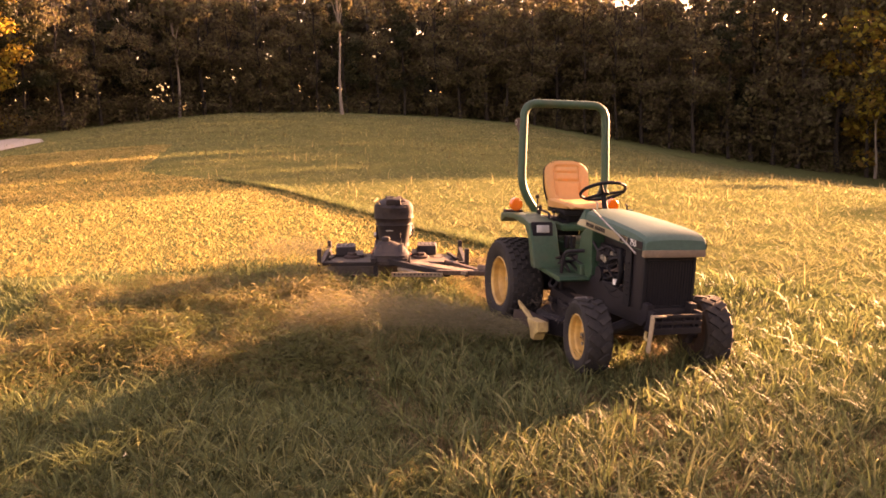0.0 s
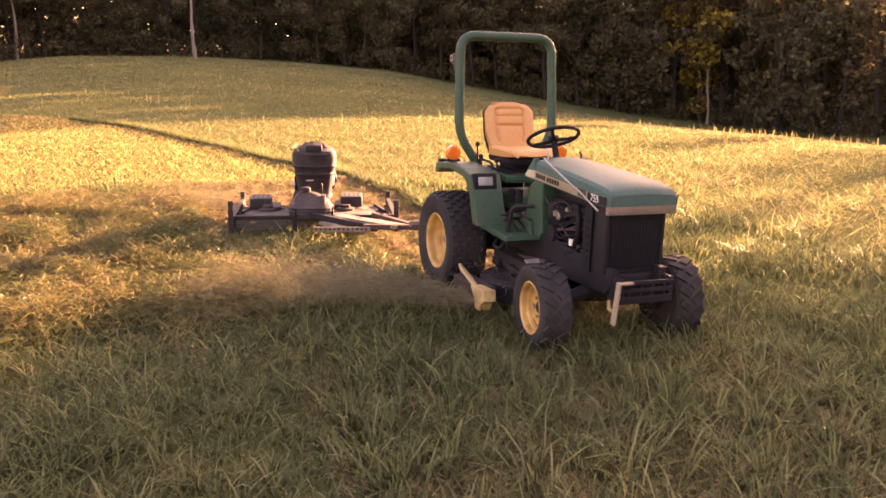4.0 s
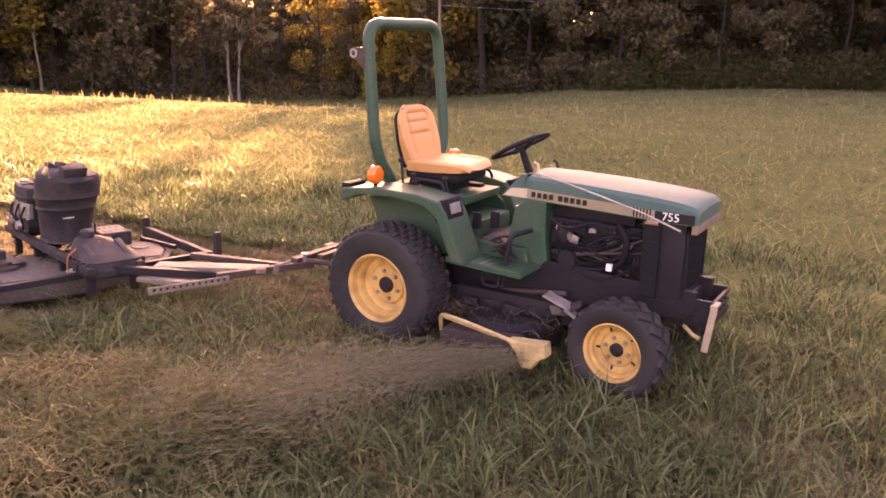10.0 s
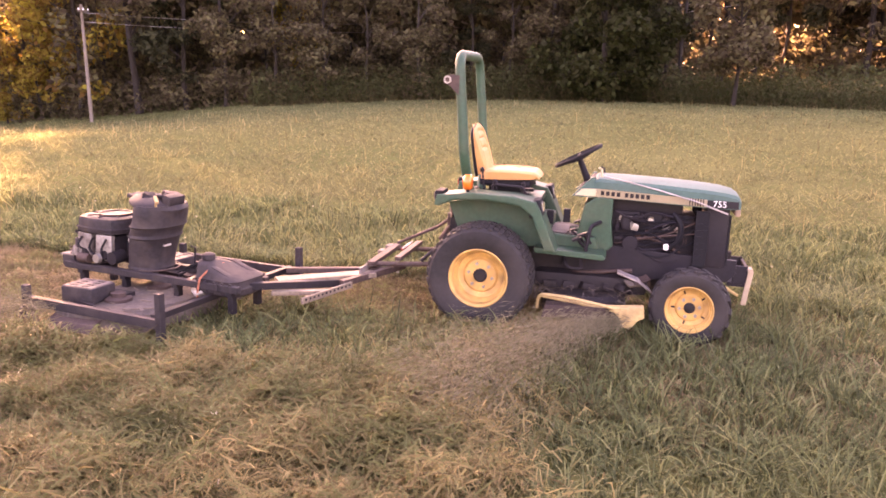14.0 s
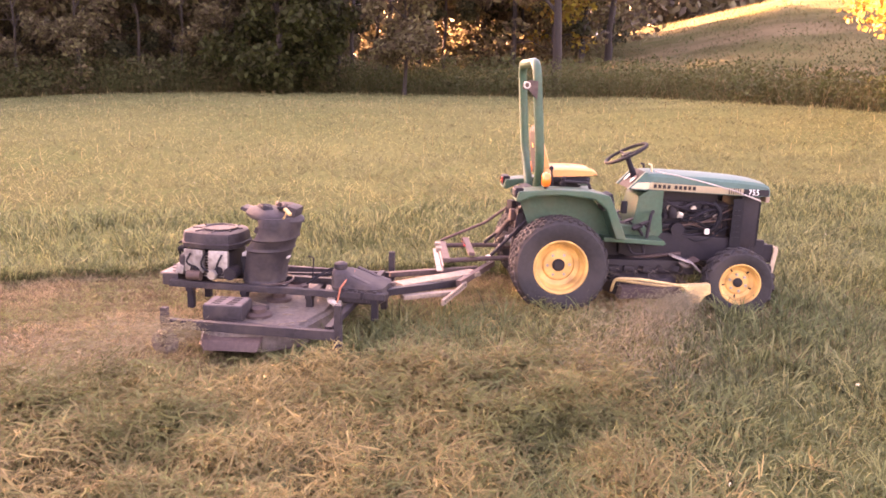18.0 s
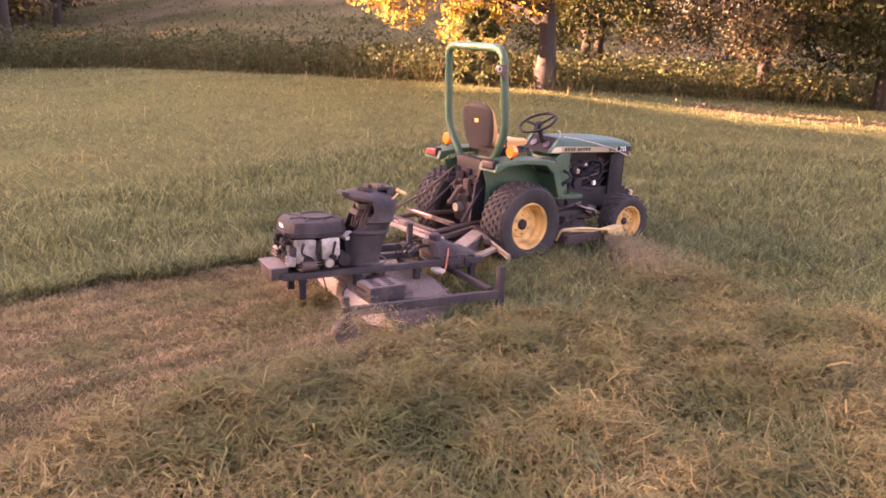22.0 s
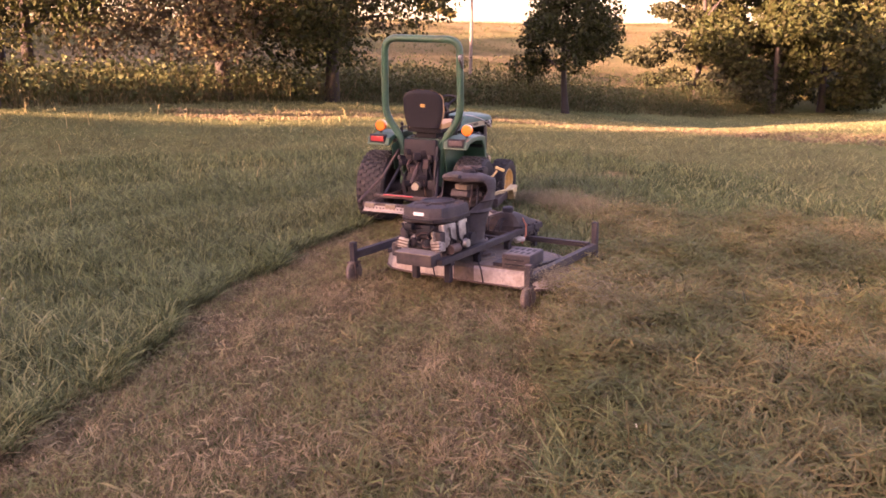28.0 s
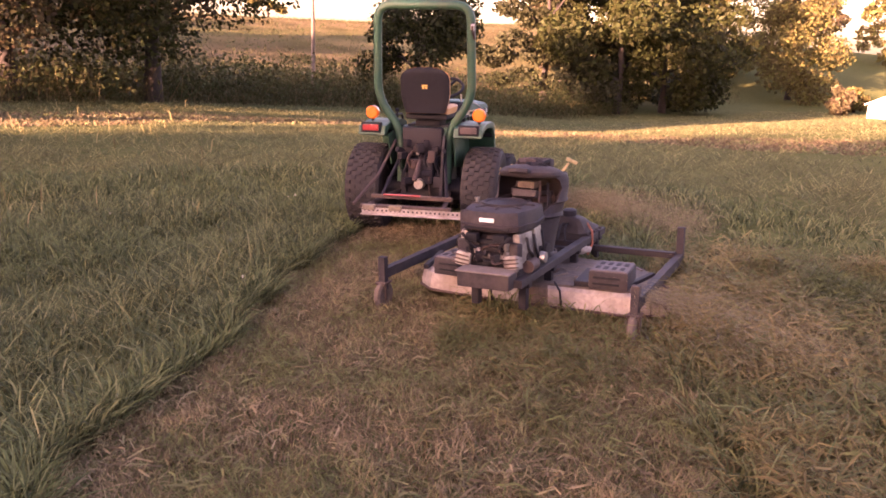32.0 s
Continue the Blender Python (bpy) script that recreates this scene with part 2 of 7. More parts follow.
def ground_material():
    m = bpy.data.materials.new("meadow_ground")
    m.use_nodes = True
    nt, n = m.node_tree, m.node_tree.nodes
    p, link = n["Principled BSDF"], m.node_tree.links.new
    geo = n.new("ShaderNodeNewGeometry")
    a, b, c = (n.new("ShaderNodeTexNoise") for _ in range(3))
    for node, scale in ((a, 0.16), (b, 1.7), (c, 9)):
        node.inputs["Scale"].default_value, node.inputs["Detail"].default_value = scale, 6
        link(geo.outputs["Position"], node.inputs["Vector"])
    r1, r2 = n.new("ShaderNodeValToRGB"), n.new("ShaderNodeValToRGB")
    for r, stops in ((r1, ((0.35, (0.076, 0.092, 0.036)), (0.65, (0.118, 0.122, 0.052)))), (r2, ((0.35, (0.054, 0.070, 0.027)), (0.65, (0.135, 0.138, 0.058))))):
        for e, (pos, col) in zip(r.color_ramp.elements, stops):
            e.position, e.color = pos, (*col, 1)
    link(a.outputs["Fac"], r1.inputs[0])
    link(c.outputs["Fac"], r2.inputs[0])
    mix = n.new("ShaderNodeMix")
    mix.data_type = "RGBA"
    link(b.outputs["Fac"], mix.inputs["Factor"])
    link(r1.outputs[0], mix.inputs[6])
    link(r2.outputs[0], mix.inputs[7])
    dry = n.new("ShaderNodeAttribute")
    dry.attribute_name = "dry"
    tan = n.new("ShaderNodeValToRGB")
    for e, (pos, col) in zip(tan.color_ramp.elements, ((0.36, (0.066, 0.058, 0.028)), (0.62, (0.138, 0.106, 0.060)))):
        e.position, e.color = pos, (*col, 1)
    link(a.outputs["Fac"], tan.inputs[0])
    mix_dry = n.new("ShaderNodeMix")
    mix_dry.data_type = "RGBA"
    link(dry.outputs["Fac"], mix_dry.inputs["Factor"])
    link(mix.outputs[2], mix_dry.inputs[6])
    link(tan.outputs[0], mix_dry.inputs[7])
    link(mix_dry.outputs[2], p.inputs["Base Color"])
    p.inputs["Roughness"].default_value, p.inputs["Specular IOR Level"].default_value = 1.0, 0.0
    bump = n.new("ShaderNodeBump")
    bump.inputs["Strength"].default_value, bump.inputs["Distance"].default_value = 0.9, 0.07
    link(c.outputs["Fac"], bump.inputs["Height"])
    link(bump.outputs[0], p.inputs["Normal"])
    return m


MEADOW = ground_material()
# near blades: darker green at the foot stands in for shade inside the tufts
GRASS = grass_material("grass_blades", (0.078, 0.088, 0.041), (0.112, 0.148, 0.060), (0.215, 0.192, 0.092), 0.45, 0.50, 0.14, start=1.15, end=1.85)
GREEN = material("tractor_green", (0.014, 0.062, 0.037), 0.5, spread=0.15, stain=(0.075, 0.078, 0.048), stain_amount=0.45, stain_scale=7, bump=0.06, gloss=0.35)
HOOD_GREEN = material("faded_green", (0.036, 0.098, 0.084), 0.6, spread=0.10, stain=(0.085, 0.120, 0.098), stain_amount=0.5, gloss=0.28, bump=0.04)
YELLOW = material("yellow_paint", (0.72, 0.42, 0.10), 0.5, stain=(0.25, 0.14, 0.05), stain_amount=0.5, bump=0.06)
RIM_YELLOW = material("worn_yellow_rim", (0.60, 0.335, 0.105), 0.55, stain=(0.16, 0.075, 0.03), stain_amount=0.75, stain_scale=9, bump=0.1)
DUSTY_YELLOW = material("dusty_yellow", (0.46, 0.315, 0.135), 0.65, spread=0.2, stain=(0.22, 0.13, 0.07), stain_amount=0.7, stain_scale=7, bump=0.15)
DUSTY_BLACK = material("dusty_black_plastic", (0.022, 0.018, 0.021), 0.7, spread=0.3, stain=(0.070, 0.053, 0.046), stain_amount=0.6, stain_scale=7, bump=0.16, gloss=0.28)
CASE_TAN = material("dusty_tray_top", (0.125, 0.105, 0.10), 0.75, spread=0.2, stain=(0.10, 0.075, 0.06), stain_amount=0.6, stain_scale=8, bump=0.2)
CASE_GREY = material("dusty_case_lid", (0.085, 0.074, 0.078), 0.7, spread=0.2, stain=(0.05, 0.04, 0.038), stain_amount=0.6, stain_scale=9, bump=0.2, gloss=0.3)
VINYL = material("yellow_vinyl", (0.60, 0.275, 0.10), 0.55, spread=0.05, stain=(0.45, 0.24, 0.09), bump=0.08)
BLACK = material("black_paint", (0.012, 0.010, 0.014), 0.6, stain=(0.034, 0.026, 0.022), stain_amount=0.5, bump=0.15, gloss=0.22)
PLASTIC = material("black_plastic", (0.008, 0.008, 0.011), 0.65, stain=(0.018, 0.016, 0.018), stain_amount=0.4, bump=0.05, gloss=0.18)
RUBBER = material("tyre_rubber", (0.024, 0.022, 0.023), 0.8, stain=(0.080, 0.066, 0.060), stain_amount=0.5, bump=0.3, gloss=0.2)
DECKTOP = material("dirty_deck_top", (0.085, 0.065, 0.055), 0.8, 0.1, spread=0.35, stain=(0.11, 0.08, 0.05), stain_amount=0.7, stain_scale=7, bump=0.5)
STEEL = material("dull_steel", (0.32, 0.30, 0.28), 0.45, 0.8, stain=(0.14, 0.09, 0.06), stain_amount=0.6)
RUST = material("rusty_steel", (0.065, 0.040, 0.034), 0.7, 0.3, spread=0.3, stain=(0.05, 0.03, 0.03), stain_amount=0.6, bump=0.4)
ALLOY = material("engine_alloy", (0.24, 0.22, 0.205), 0.5, 0.5, spread=0.25, stain=(0.05, 0.035, 0.03), stain_amount=0.9, stain_scale=11, bump=0.3)
DECKWHITE = material("dusty_deck_steel", (0.28, 0.245, 0.232), 0.65, 0.2, spread=0.2, stain=(0.12, 0.075, 0.05), stain_amount=0.75, stain_scale=5, bump=0.3)
BARK = material("bark", (0.020, 0.014, 0.011), 0.9, spread=0.35, scale=3, stain=(0.032, 0.024, 0.019), bump=0.9)
WOOD = material("weathered_board", (0.165, 0.125, 0.093), 0.75, spread=0.28, stain=(0.12, 0.085, 0.062), stain_amount=0.5, bump=0.4)
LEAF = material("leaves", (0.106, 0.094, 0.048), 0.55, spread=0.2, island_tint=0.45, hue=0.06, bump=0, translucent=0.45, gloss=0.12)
# leaf green darkened to stand in for shade on these trees
LEAF_SHADED = material("shade_toned_leaves", (0.028, 0.034, 0.011), 0.6, spread=0.2, island_tint=0.5, hue=0.05, bump=0, translucent=0.35, gloss=0.12)
# leaf green raised to a sunlit tone
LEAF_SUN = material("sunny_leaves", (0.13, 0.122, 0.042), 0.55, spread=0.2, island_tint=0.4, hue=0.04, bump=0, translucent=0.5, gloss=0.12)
# the low sun's gold is put into the colour of these leaves
LEAF_GOLD = material("sun_gold_leaves", (0.24, 0.185, 0.035), 0.55, spread=0.2, island_tint=0.4, hue=0.05, bump=0, translucent=0.5, gloss=0.12)
NEEDLE = material("dark_needles", (0.030, 0.032, 0.015), 0.6, spread=0.2, island_tint=0.4, bump=0, translucent=0.25, gloss=0.12)
WEED = material("weed_leaves", (0.050, 0.062, 0.023), 0.6, spread=0.2, island_tint=0.25, hue=0.05, bump=0, translucent=0.3, gloss=0.12)
ORANGE = material("orange_lens", (0.9, 0.16, 0.02), 0.2, spread=0.05, bump=0.05, coat=0.5)
RED = material("red_lens", (0.32, 0.03, 0.03), 0.25, spread=0.05, bump=0.05, coat=0.5)
DARK_LENS = material("dull_dark_lens", (0.05, 0.03, 0.035), 0.3, spread=0.2, stain=(0.10, 0.07, 0.06), bump=0.1, coat=0.3)
CORD = material("faded_red_cord", (0.36, 0.11, 0.06), 0.8, spread=0.2, bump=0.3)
TAN = material("tan_paint", (0.36, 0.27, 0.185), 0.65, spread=0.12, stain=(0.2, 0.13, 0.08), stain_amount=0.6, stain_scale=8, bump=0.15)
DARK_TRIM = material("bare_trim", (0.20, 0.135, 0.095), 0.6, spread=0.2, stain=(0.10, 0.065, 0.05), stain_amount=0.6, stain_scale=9, bump=0.15)
GLASS = material("lamp_glass", (0.28, 0.28, 0.27), 0.12, 0.3, spread=0.1, bump=0.2, coat=0.6)
CREAM = material("cream_stripe", (0.47, 0.38, 0.25), 0.5, spread=0.05, stain=(0.5, 0.4, 0.22), bump=0.02)
RAG = material("dirty_rag", (0.38, 0.34, 0.31), 0.9, spread=0.2, stain=(0.2, 0.16, 0.13), bump=0.6)
WHITE = material("white_paint", (0.75, 0.73, 0.70), 0.55, spread=0.05, stain=(0.45, 0.4, 0.35), bump=0.05)


# ---- mesh helpers ----
def part(name, bm, mat, parent=None, label="", m=None):
    """Links a bmesh as one mesh object, under a thing or a part."""
    data = bpy.data.meshes.new(name)
    bm.normal_update()
    bm.to_mesh(data)
    bm.free()
    data.materials.append(mat)
    ob = new(name, data)
    ob.parent = parent
    if m is not None:
        ob.matrix_local = m
    if label:
        ob["label"] = label
    return ob


def thing(name, label, category, group="", m=None, kind=""):
    ob = new(name)
    ob.empty_display_size = 0.1
    if m is not None:
        ob.matrix_world = m
    return tagged(ob, label, category, group, kind)


def smooth(ob, angle=40):
    for poly in ob.data.polygons:
        poly.use_smooth = True
    ob.data.set_sharp_from_angle(angle=radians(angle))
    return ob


def box(bm, size, at=(0, 0, 0), rot=(0, 0, 0), bevel=0.006, taper=None):
    """A bevelled block of that size about at. taper: (x, y) factors of its top face."""
    r = bmesh.ops.create_cube(bm, size=1.0)
    vs = r["verts"]
    for v in vs:
        v.co = Vector((v.co.x * size[0], v.co.y * size[1], v.co.z * size[2]))
        if taper and v.co.z > 0:
            v.co.x *= taper[0]
            v.co.y *= taper[1]
    if bevel:
        es = {e for v in vs for e in v.link_edges}
        r2 = bmesh.ops.bevel(bm, geom=list(es), offset=min(bevel, min(size) * 0.3), segments=2, affect="EDGES", profile=0.6)
        vs = list({v for f in r2["faces"] for v in f.verts} | {v for v in vs if v.is_valid})
    bmesh.ops.transform(bm, matrix=pose(*at, *rot), verts=vs)
    return vs


def tube(bm, points, radius, sides=10, closed=False):
    """A round bar along points; radius may be one number or one a point."""
    pts = [Vector(p) for p in points]
    radii = radius if isinstance(radius, (list, tuple)) else [radius] * len(pts)
    rings, up = [], None
    for i, p in enumerate(pts):
        a, b = pts[i - 1] if i or closed else p, pts[(i + 1) % len(pts)] if i + 1 < len(pts) or closed else p
        d = (b - a).normalized()
        if up is None:
            up = d.orthogonal().normalized()
        up = (up - d * up.dot(d)).normalized()
        side = d.cross(up)
        rings.append([bm.verts.new(p + radii[i] * (math.cos(2 * math.pi * k / sides) * up + math.sin(2 * math.pi * k / sides) * side)) for k in range(sides)])
    for i in range(len(rings) - (0 if closed else 1)):
        r0, r1 = rings[i], rings[(i + 1) % len(rings)]
        for k in range(sides):
            bm.faces.new((r0[k], r0[(k + 1) % sides], r1[(k + 1) % sides], r1[k]))
    if not closed:
        bm.faces.new(rings[0][::-1])
        bm.faces.new(rings[-1])


def lathe(bm, profile, sides=32, axis="y", at=(0, 0, 0)):
    """A turned shape: profile of (radius, along) about an axis."""
    rings = []
    for r, h in profile:
        ring = []
        for k in range(sides):
            c, s = math.cos(2 * math.pi * k / sides) * r, math.sin(2 * math.pi * k / sides) * r
            co = {"y": (c, h, s), "z": (c, s, h), "x": (h, c, s)}[axis]
            ring.append(bm.verts.new(Vector(co) + Vector(at)))
        rings.append(ring)
    for a, b in zip(rings, rings[1:]):
        for k in range(sides):
            bm.faces.new((a[k], a[(k + 1) % sides], b[(k + 1) % sides], b[k]))
    bmesh.ops.recalc_face_normals(bm, faces=bm.faces)


def prism(bm, outline, y0, y1, bevel=0.0):
    """A plate: an outline of (x, z) points between two y."""
    a = [bm.verts.new((x, y0, z)) for x, z in outline]
    b = [bm.verts.new((x, y1, z)) for x, z in outline]
    n = len(a)
    fs = [bm.faces.new(a), bm.faces.new(b[::-1])] + [bm.faces.new((a[k], b[k], b[(k + 1) % n], a[(k + 1) % n])) for k in range(n)]
    bmesh.ops.recalc_face_normals(bm, faces=fs)
    if bevel:
        bmesh.ops.bevel(bm, geom=list({e for f in fs[:2] for e in f.edges}), offset=bevel, segments=2, affect="EDGES", profile=0.6)


def bend(points, radius, steps=5):
    """The corner points of a bar, rounded."""
    pts = [Vector(p) for p in points]
    out = [pts[0]]
    for a, b, c in zip(pts, pts[1:], pts[2:]):
        r = min(radius, (a - b).length * 0.45, (c - b).length * 0.45)
        p, q = b + (a - b).normalized() * r, b + (c - b).normalized() * r
        for k in range(steps + 1):
            t = k / steps
            out.append((1 - t) ** 2 * p + 2 * t * (1 - t) * b + t * t * q)
    return out + [pts[-1]]


def from_arrays(name, verts, faces_flat, loop_size, mat, along=None):
    """One mesh out of numpy arrays; all faces have loop_size corners."""
    me = bpy.data.meshes.new(name)
    nf = len(faces_flat) // loop_size
    me.vertices.add(len(verts))
    me.vertices.foreach_set("co", np.asarray(verts, np.float32).ravel())
    me.loops.add(len(faces_flat))
    me.loops.foreach_set("vertex_index", np.asarray(faces_flat, np.int32))
    me.polygons.add(nf)
    me.polygons.foreach_set("loop_start", np.arange(0, nf * loop_size, loop_size, dtype=np.int32))
    if along is not None:
        at = me.attributes.new("along", "FLOAT", "POINT")
        at.data.foreach_set("value", np.asarray(along, np.float32))
    me.update(calc_edges=True)
    me.materials.append(mat)
    return new(name, me)


# ---- the lie of the land ----
# bearing, distance of the field's edge, its height over the meadow's plane, and that at 120 m
EDGE = [(-180, 85, 1.3, 1.8), (-165, 70, -0.9, -0.5), (-120, 70, 0.5, 3), (-75, 70, 0, 4), (-50, 80, -3.5, 0), (-40, 78, -3.1, 2.5), (-33, 70, -3.0, 3.5), (-25, 56, -2.5, 5.5), (-12, 42, -0.7, 6.2), (0, 33, 0.15, 7.3),
        (7, 30, 0.42, 7.4), (14, 26, 0.62, 7.2), (22, 22.5, 0.82, 8.1), (35, 24.5, 0.89, 11.5), (45, 29, 0.83, 11.7), (53, 36, 0.68, 7.9), (60, 43, 0.3, 6), (72, 47, 0.12, 2.4), (82, 48.5, 0, 1.2), (92, 50, -0.3, 0.5),
        (105, 50, -1, -0.5), (115, 60, -2.5, -1.5), (126, 74, -4.2, -3.6), (138, 95, -5.2, -4.4), (146, 95, -3.8, -3.2), (153, 93, -1.9, -1.4), (160, 90, 0.2, 0.6), (166, 89, 0.95, 1.4), (173, 87, 1.4, 1.8), (180, 85, 1.3, 1.8)]
HUB = (9.5, -4.0)


def edge_at(bearing):
    b, d, h, far = zip(*EDGE)
    return np.interp(bearing, b, d), np.interp(bearing, b, h), np.interp(bearing, b, far)


def land(x, y):
    """Height of the ground."""
    x, y = np.asarray(x, float), np.asarray(y, float)
    dx, dy = x - HUB[0], y - HUB[1]
    r, b = np.hypot(dx, dy), np.degrees(np.arctan2(dy, dx))
    d, h, far = edge_at(b)
    s = np.clip((r - 13) / (d - 13), 0, 1)
    s = s * s * (3 - 2 * s)
    q = np.clip((r - d) / (120 - d), 0, 1)
    q = q * q * (3 - 2 * q)
    plane = -(SLOPE_X * x + SLOPE_Y * y) * np.clip((400 - r) / 280, 0, 1)
    return plane + s * h + q * (far - h) + 0.02 * np.sin(x * 1.3 + 0.7) * np.sin(y * 1.1) * np.clip((r - 14) / 10, 0, 1)


def build_ground():
    """One sheet: fine rings round the hub, reaching the horizon."""
    radii = np.r_[0.0, np.geomspace(1.0, 130, 90), np.geomspace(140, 3000, 14)]
    n = 240
    ang = np.linspace(0, 2 * np.pi, n, endpoint=False)
    x = HUB[0] + radii[:, None] * np.cos(ang)
    y = HUB[1] + radii[:, None] * np.sin(ang)
    verts = np.stack([x, y, land(x, y)], -1).reshape(-1, 3)
    i, k = np.meshgrid(np.arange(len(radii) - 1), np.arange(n), indexing="ij")
    a, b, c, d = i * n + k, (i + 1) * n + k, (i + 1) * n + (k + 1) % n, i * n + (k + 1) % n
    ob = from_arrays("ground", verts, np.stack([a, b, c, d], -1).ravel(), 4, MEADOW)
    for poly in ob.data.polygons:
        poly.use_smooth = True
    # the hill beyond the weeds is dry hayfield; the lawn and the meadow are green
    rr, bb = np.hypot(x - HUB[0], y - HUB[1]), np.degrees(np.arctan2(y - HUB[1], x - HUB[0]))
    hill = np.clip((rr - edge_at(bb)[0] - 3) / 6, 0, 1) * np.clip((bb + 36) / 8, 0, 1) * np.clip((72 - bb) / 10, 0, 1)
    wave = 0.5 + 0.5 * np.sin(rr * 0.22 + 1.5 * np.sin(bb * 0.11))
    at = ob.data.attributes.new("dry", "FLOAT", "POINT")
    at.data.foreach_set("value", (hill * (0.55 + 0.45 * wave)).astype(np.float32).ravel())
    return tagged(ob, "green and straw coloured hay meadow sloping gently to woods", "meadow", kind="structure")


build_ground()


# ---- the tractor (x ahead, y to its left, origin on the ground under the rear axle) ----
def lettering(text, size, mat, parent, m, label):
    curve = bpy.data.curves.new("lettering", "FONT")
    curve.body, curve.size, curve.extrude = text, size, 0.001
    curve.align_x, curve.align_y = "CENTER", "CENTER"
    temp = bpy.data.objects.new("lettering", curve)
    data = bpy.data.meshes.new_from_object(temp)
    bpy.data.objects.remove(temp)
    data.materials.clear()
    data.materials.append(mat)
    ob = new("model_number", data)
    ob.parent, ob.matrix_local = parent, m
    ob["label"] = label
    return ob


def make_wheel(name, radius, width, rim_r, lugs, rows, chevron, dish, parent, m, label):
    """A tyre with its lugs, and under it the dished rim and the hub."""
    bm = bmesh.new()
    w = width / 2
    lathe(bm, [(rim_r * 0.97, -w * 0.72), (rim_r * 1.02, -w * 0.8), (radius * 0.80, -w), (radius * 0.90, -w * 0.96), (radius * 0.955, -w * 0.80), (radius * 0.965, -w * 0.4),
               (radius * 0.97, 0), (radius * 0.965, w * 0.4), (radius * 0.955, w * 0.80), (radius * 0.90, w * 0.96), (radius * 0.80, w), (rim_r * 1.02, w * 0.8), (rim_r * 0.97, w * 0.72)], 48)
    tyre = part(name, bm, RUBBER, parent, label, m)
    smooth(tyre, 35)
    bm = bmesh.new()
    box(bm, (radius * (0.17 if chevron else 0.085), 2 * w * 0.80 / rows * (1.1 if chevron else 1), radius * 0.085), bevel=0.004)
    first = part("tread_block", bm, RUBBER, tyre)
    for k in range(lugs):
        for j in range(rows):
            a = 2 * math.pi * (k + (0.5 if j % 2 else 0)) / lugs
            y = (j - (rows - 1) / 2) * 2 * w * 0.86 / rows
            edge = abs(y) > w * 0.55
            lean = -0.35 * (1 if y > 0 else -1) if edge else 0
            block = first if k + j == 0 else new("tread_block", first.data)
            block.parent = tyre
            block.matrix_local = (Matrix.Rotation(a, 4, "Y") @ Matrix.Translation((0, y, radius * (0.95 if edge else 0.965)))
                                  @ Matrix.Rotation(lean, 4, "X") @ Matrix.Rotation(radians((38 if j % 2 else -38) if chevron else 0), 4, "Z"))
    bm = bmesh.new()
    s = dish
    lathe(bm, [(rim_r * 1.04, s * w * 0.80), (rim_r * 1.0, s * w * 0.84), (rim_r * 0.93, s * w * 0.74), (rim_r * 0.90, s * w * 0.45), (rim_r * 0.84, s * w * 0.36), (rim_r * 0.80, s * w * 0.10),
               (rim_r * 0.62, s * w * 0.02), (rim_r * 0.55, s * w * 0.12), (rim_r * 0.30, s * w * 0.14), (rim_r * 0.0, s * w * 0.14)], 40)
    rim = smooth(part("rim", bm, RIM_YELLOW, tyre, "worn yellow dished steel rim"), 30)
    for k in range(6):
        a = 2 * math.pi * k / 6
        bm = bmesh.new()
        lathe(bm, [(0.0, 0), (0.012, 0), (0.012, 0.014 * s), (0.0, 0.014 * s)], 6, at=(math.cos(a) * rim_r * 0.42, s * w * 0.13, math.sin(a) * rim_r * 0.42))
        part("wheel_nut", bm, STEEL, rim)
    if chevron:
        for k in range(5):
            a = 2 * math.pi * (k + 0.5) / 5
            bm = bmesh.new()
            box(bm, (0.012, 0.004, 0.026), (0, s * w * 0.07, rim_r * 0.70), bevel=0.001)
            bmesh.ops.rotate(bm, cent=(0, 0, 0), matrix=Matrix.Rotation(a, 3, "Y"), verts=bm.verts)
            part("rim_slot", bm, PLASTIC, rim, "dark slot in the rim")
    bm = bmesh.new()
    lathe(bm, [(rim_r * 0.24, s * w * 0.12), (rim_r * 0.24, s * w * 0.22), (rim_r * 0.17, s * w * 0.30), (rim_r * 0.0, s * w * 0.31)], 20)
    smooth(part("hub", bm, BLACK, tyre, "dark grey wheel hub"), 35)
    bm = bmesh.new()
    lathe(bm, [(0.02, -s * w * 0.7), (rim_r * 0.95, -s * w * 0.7), (rim_r * 0.95, -s * w * 0.4), (0.02, -s * w * 0.2)], 24)
    part("inner_rim", bm, RUST, tyre)
    return tyre


REAR_R, FRONT_R, WHEELBASE = 0.375, 0.268, 1.45


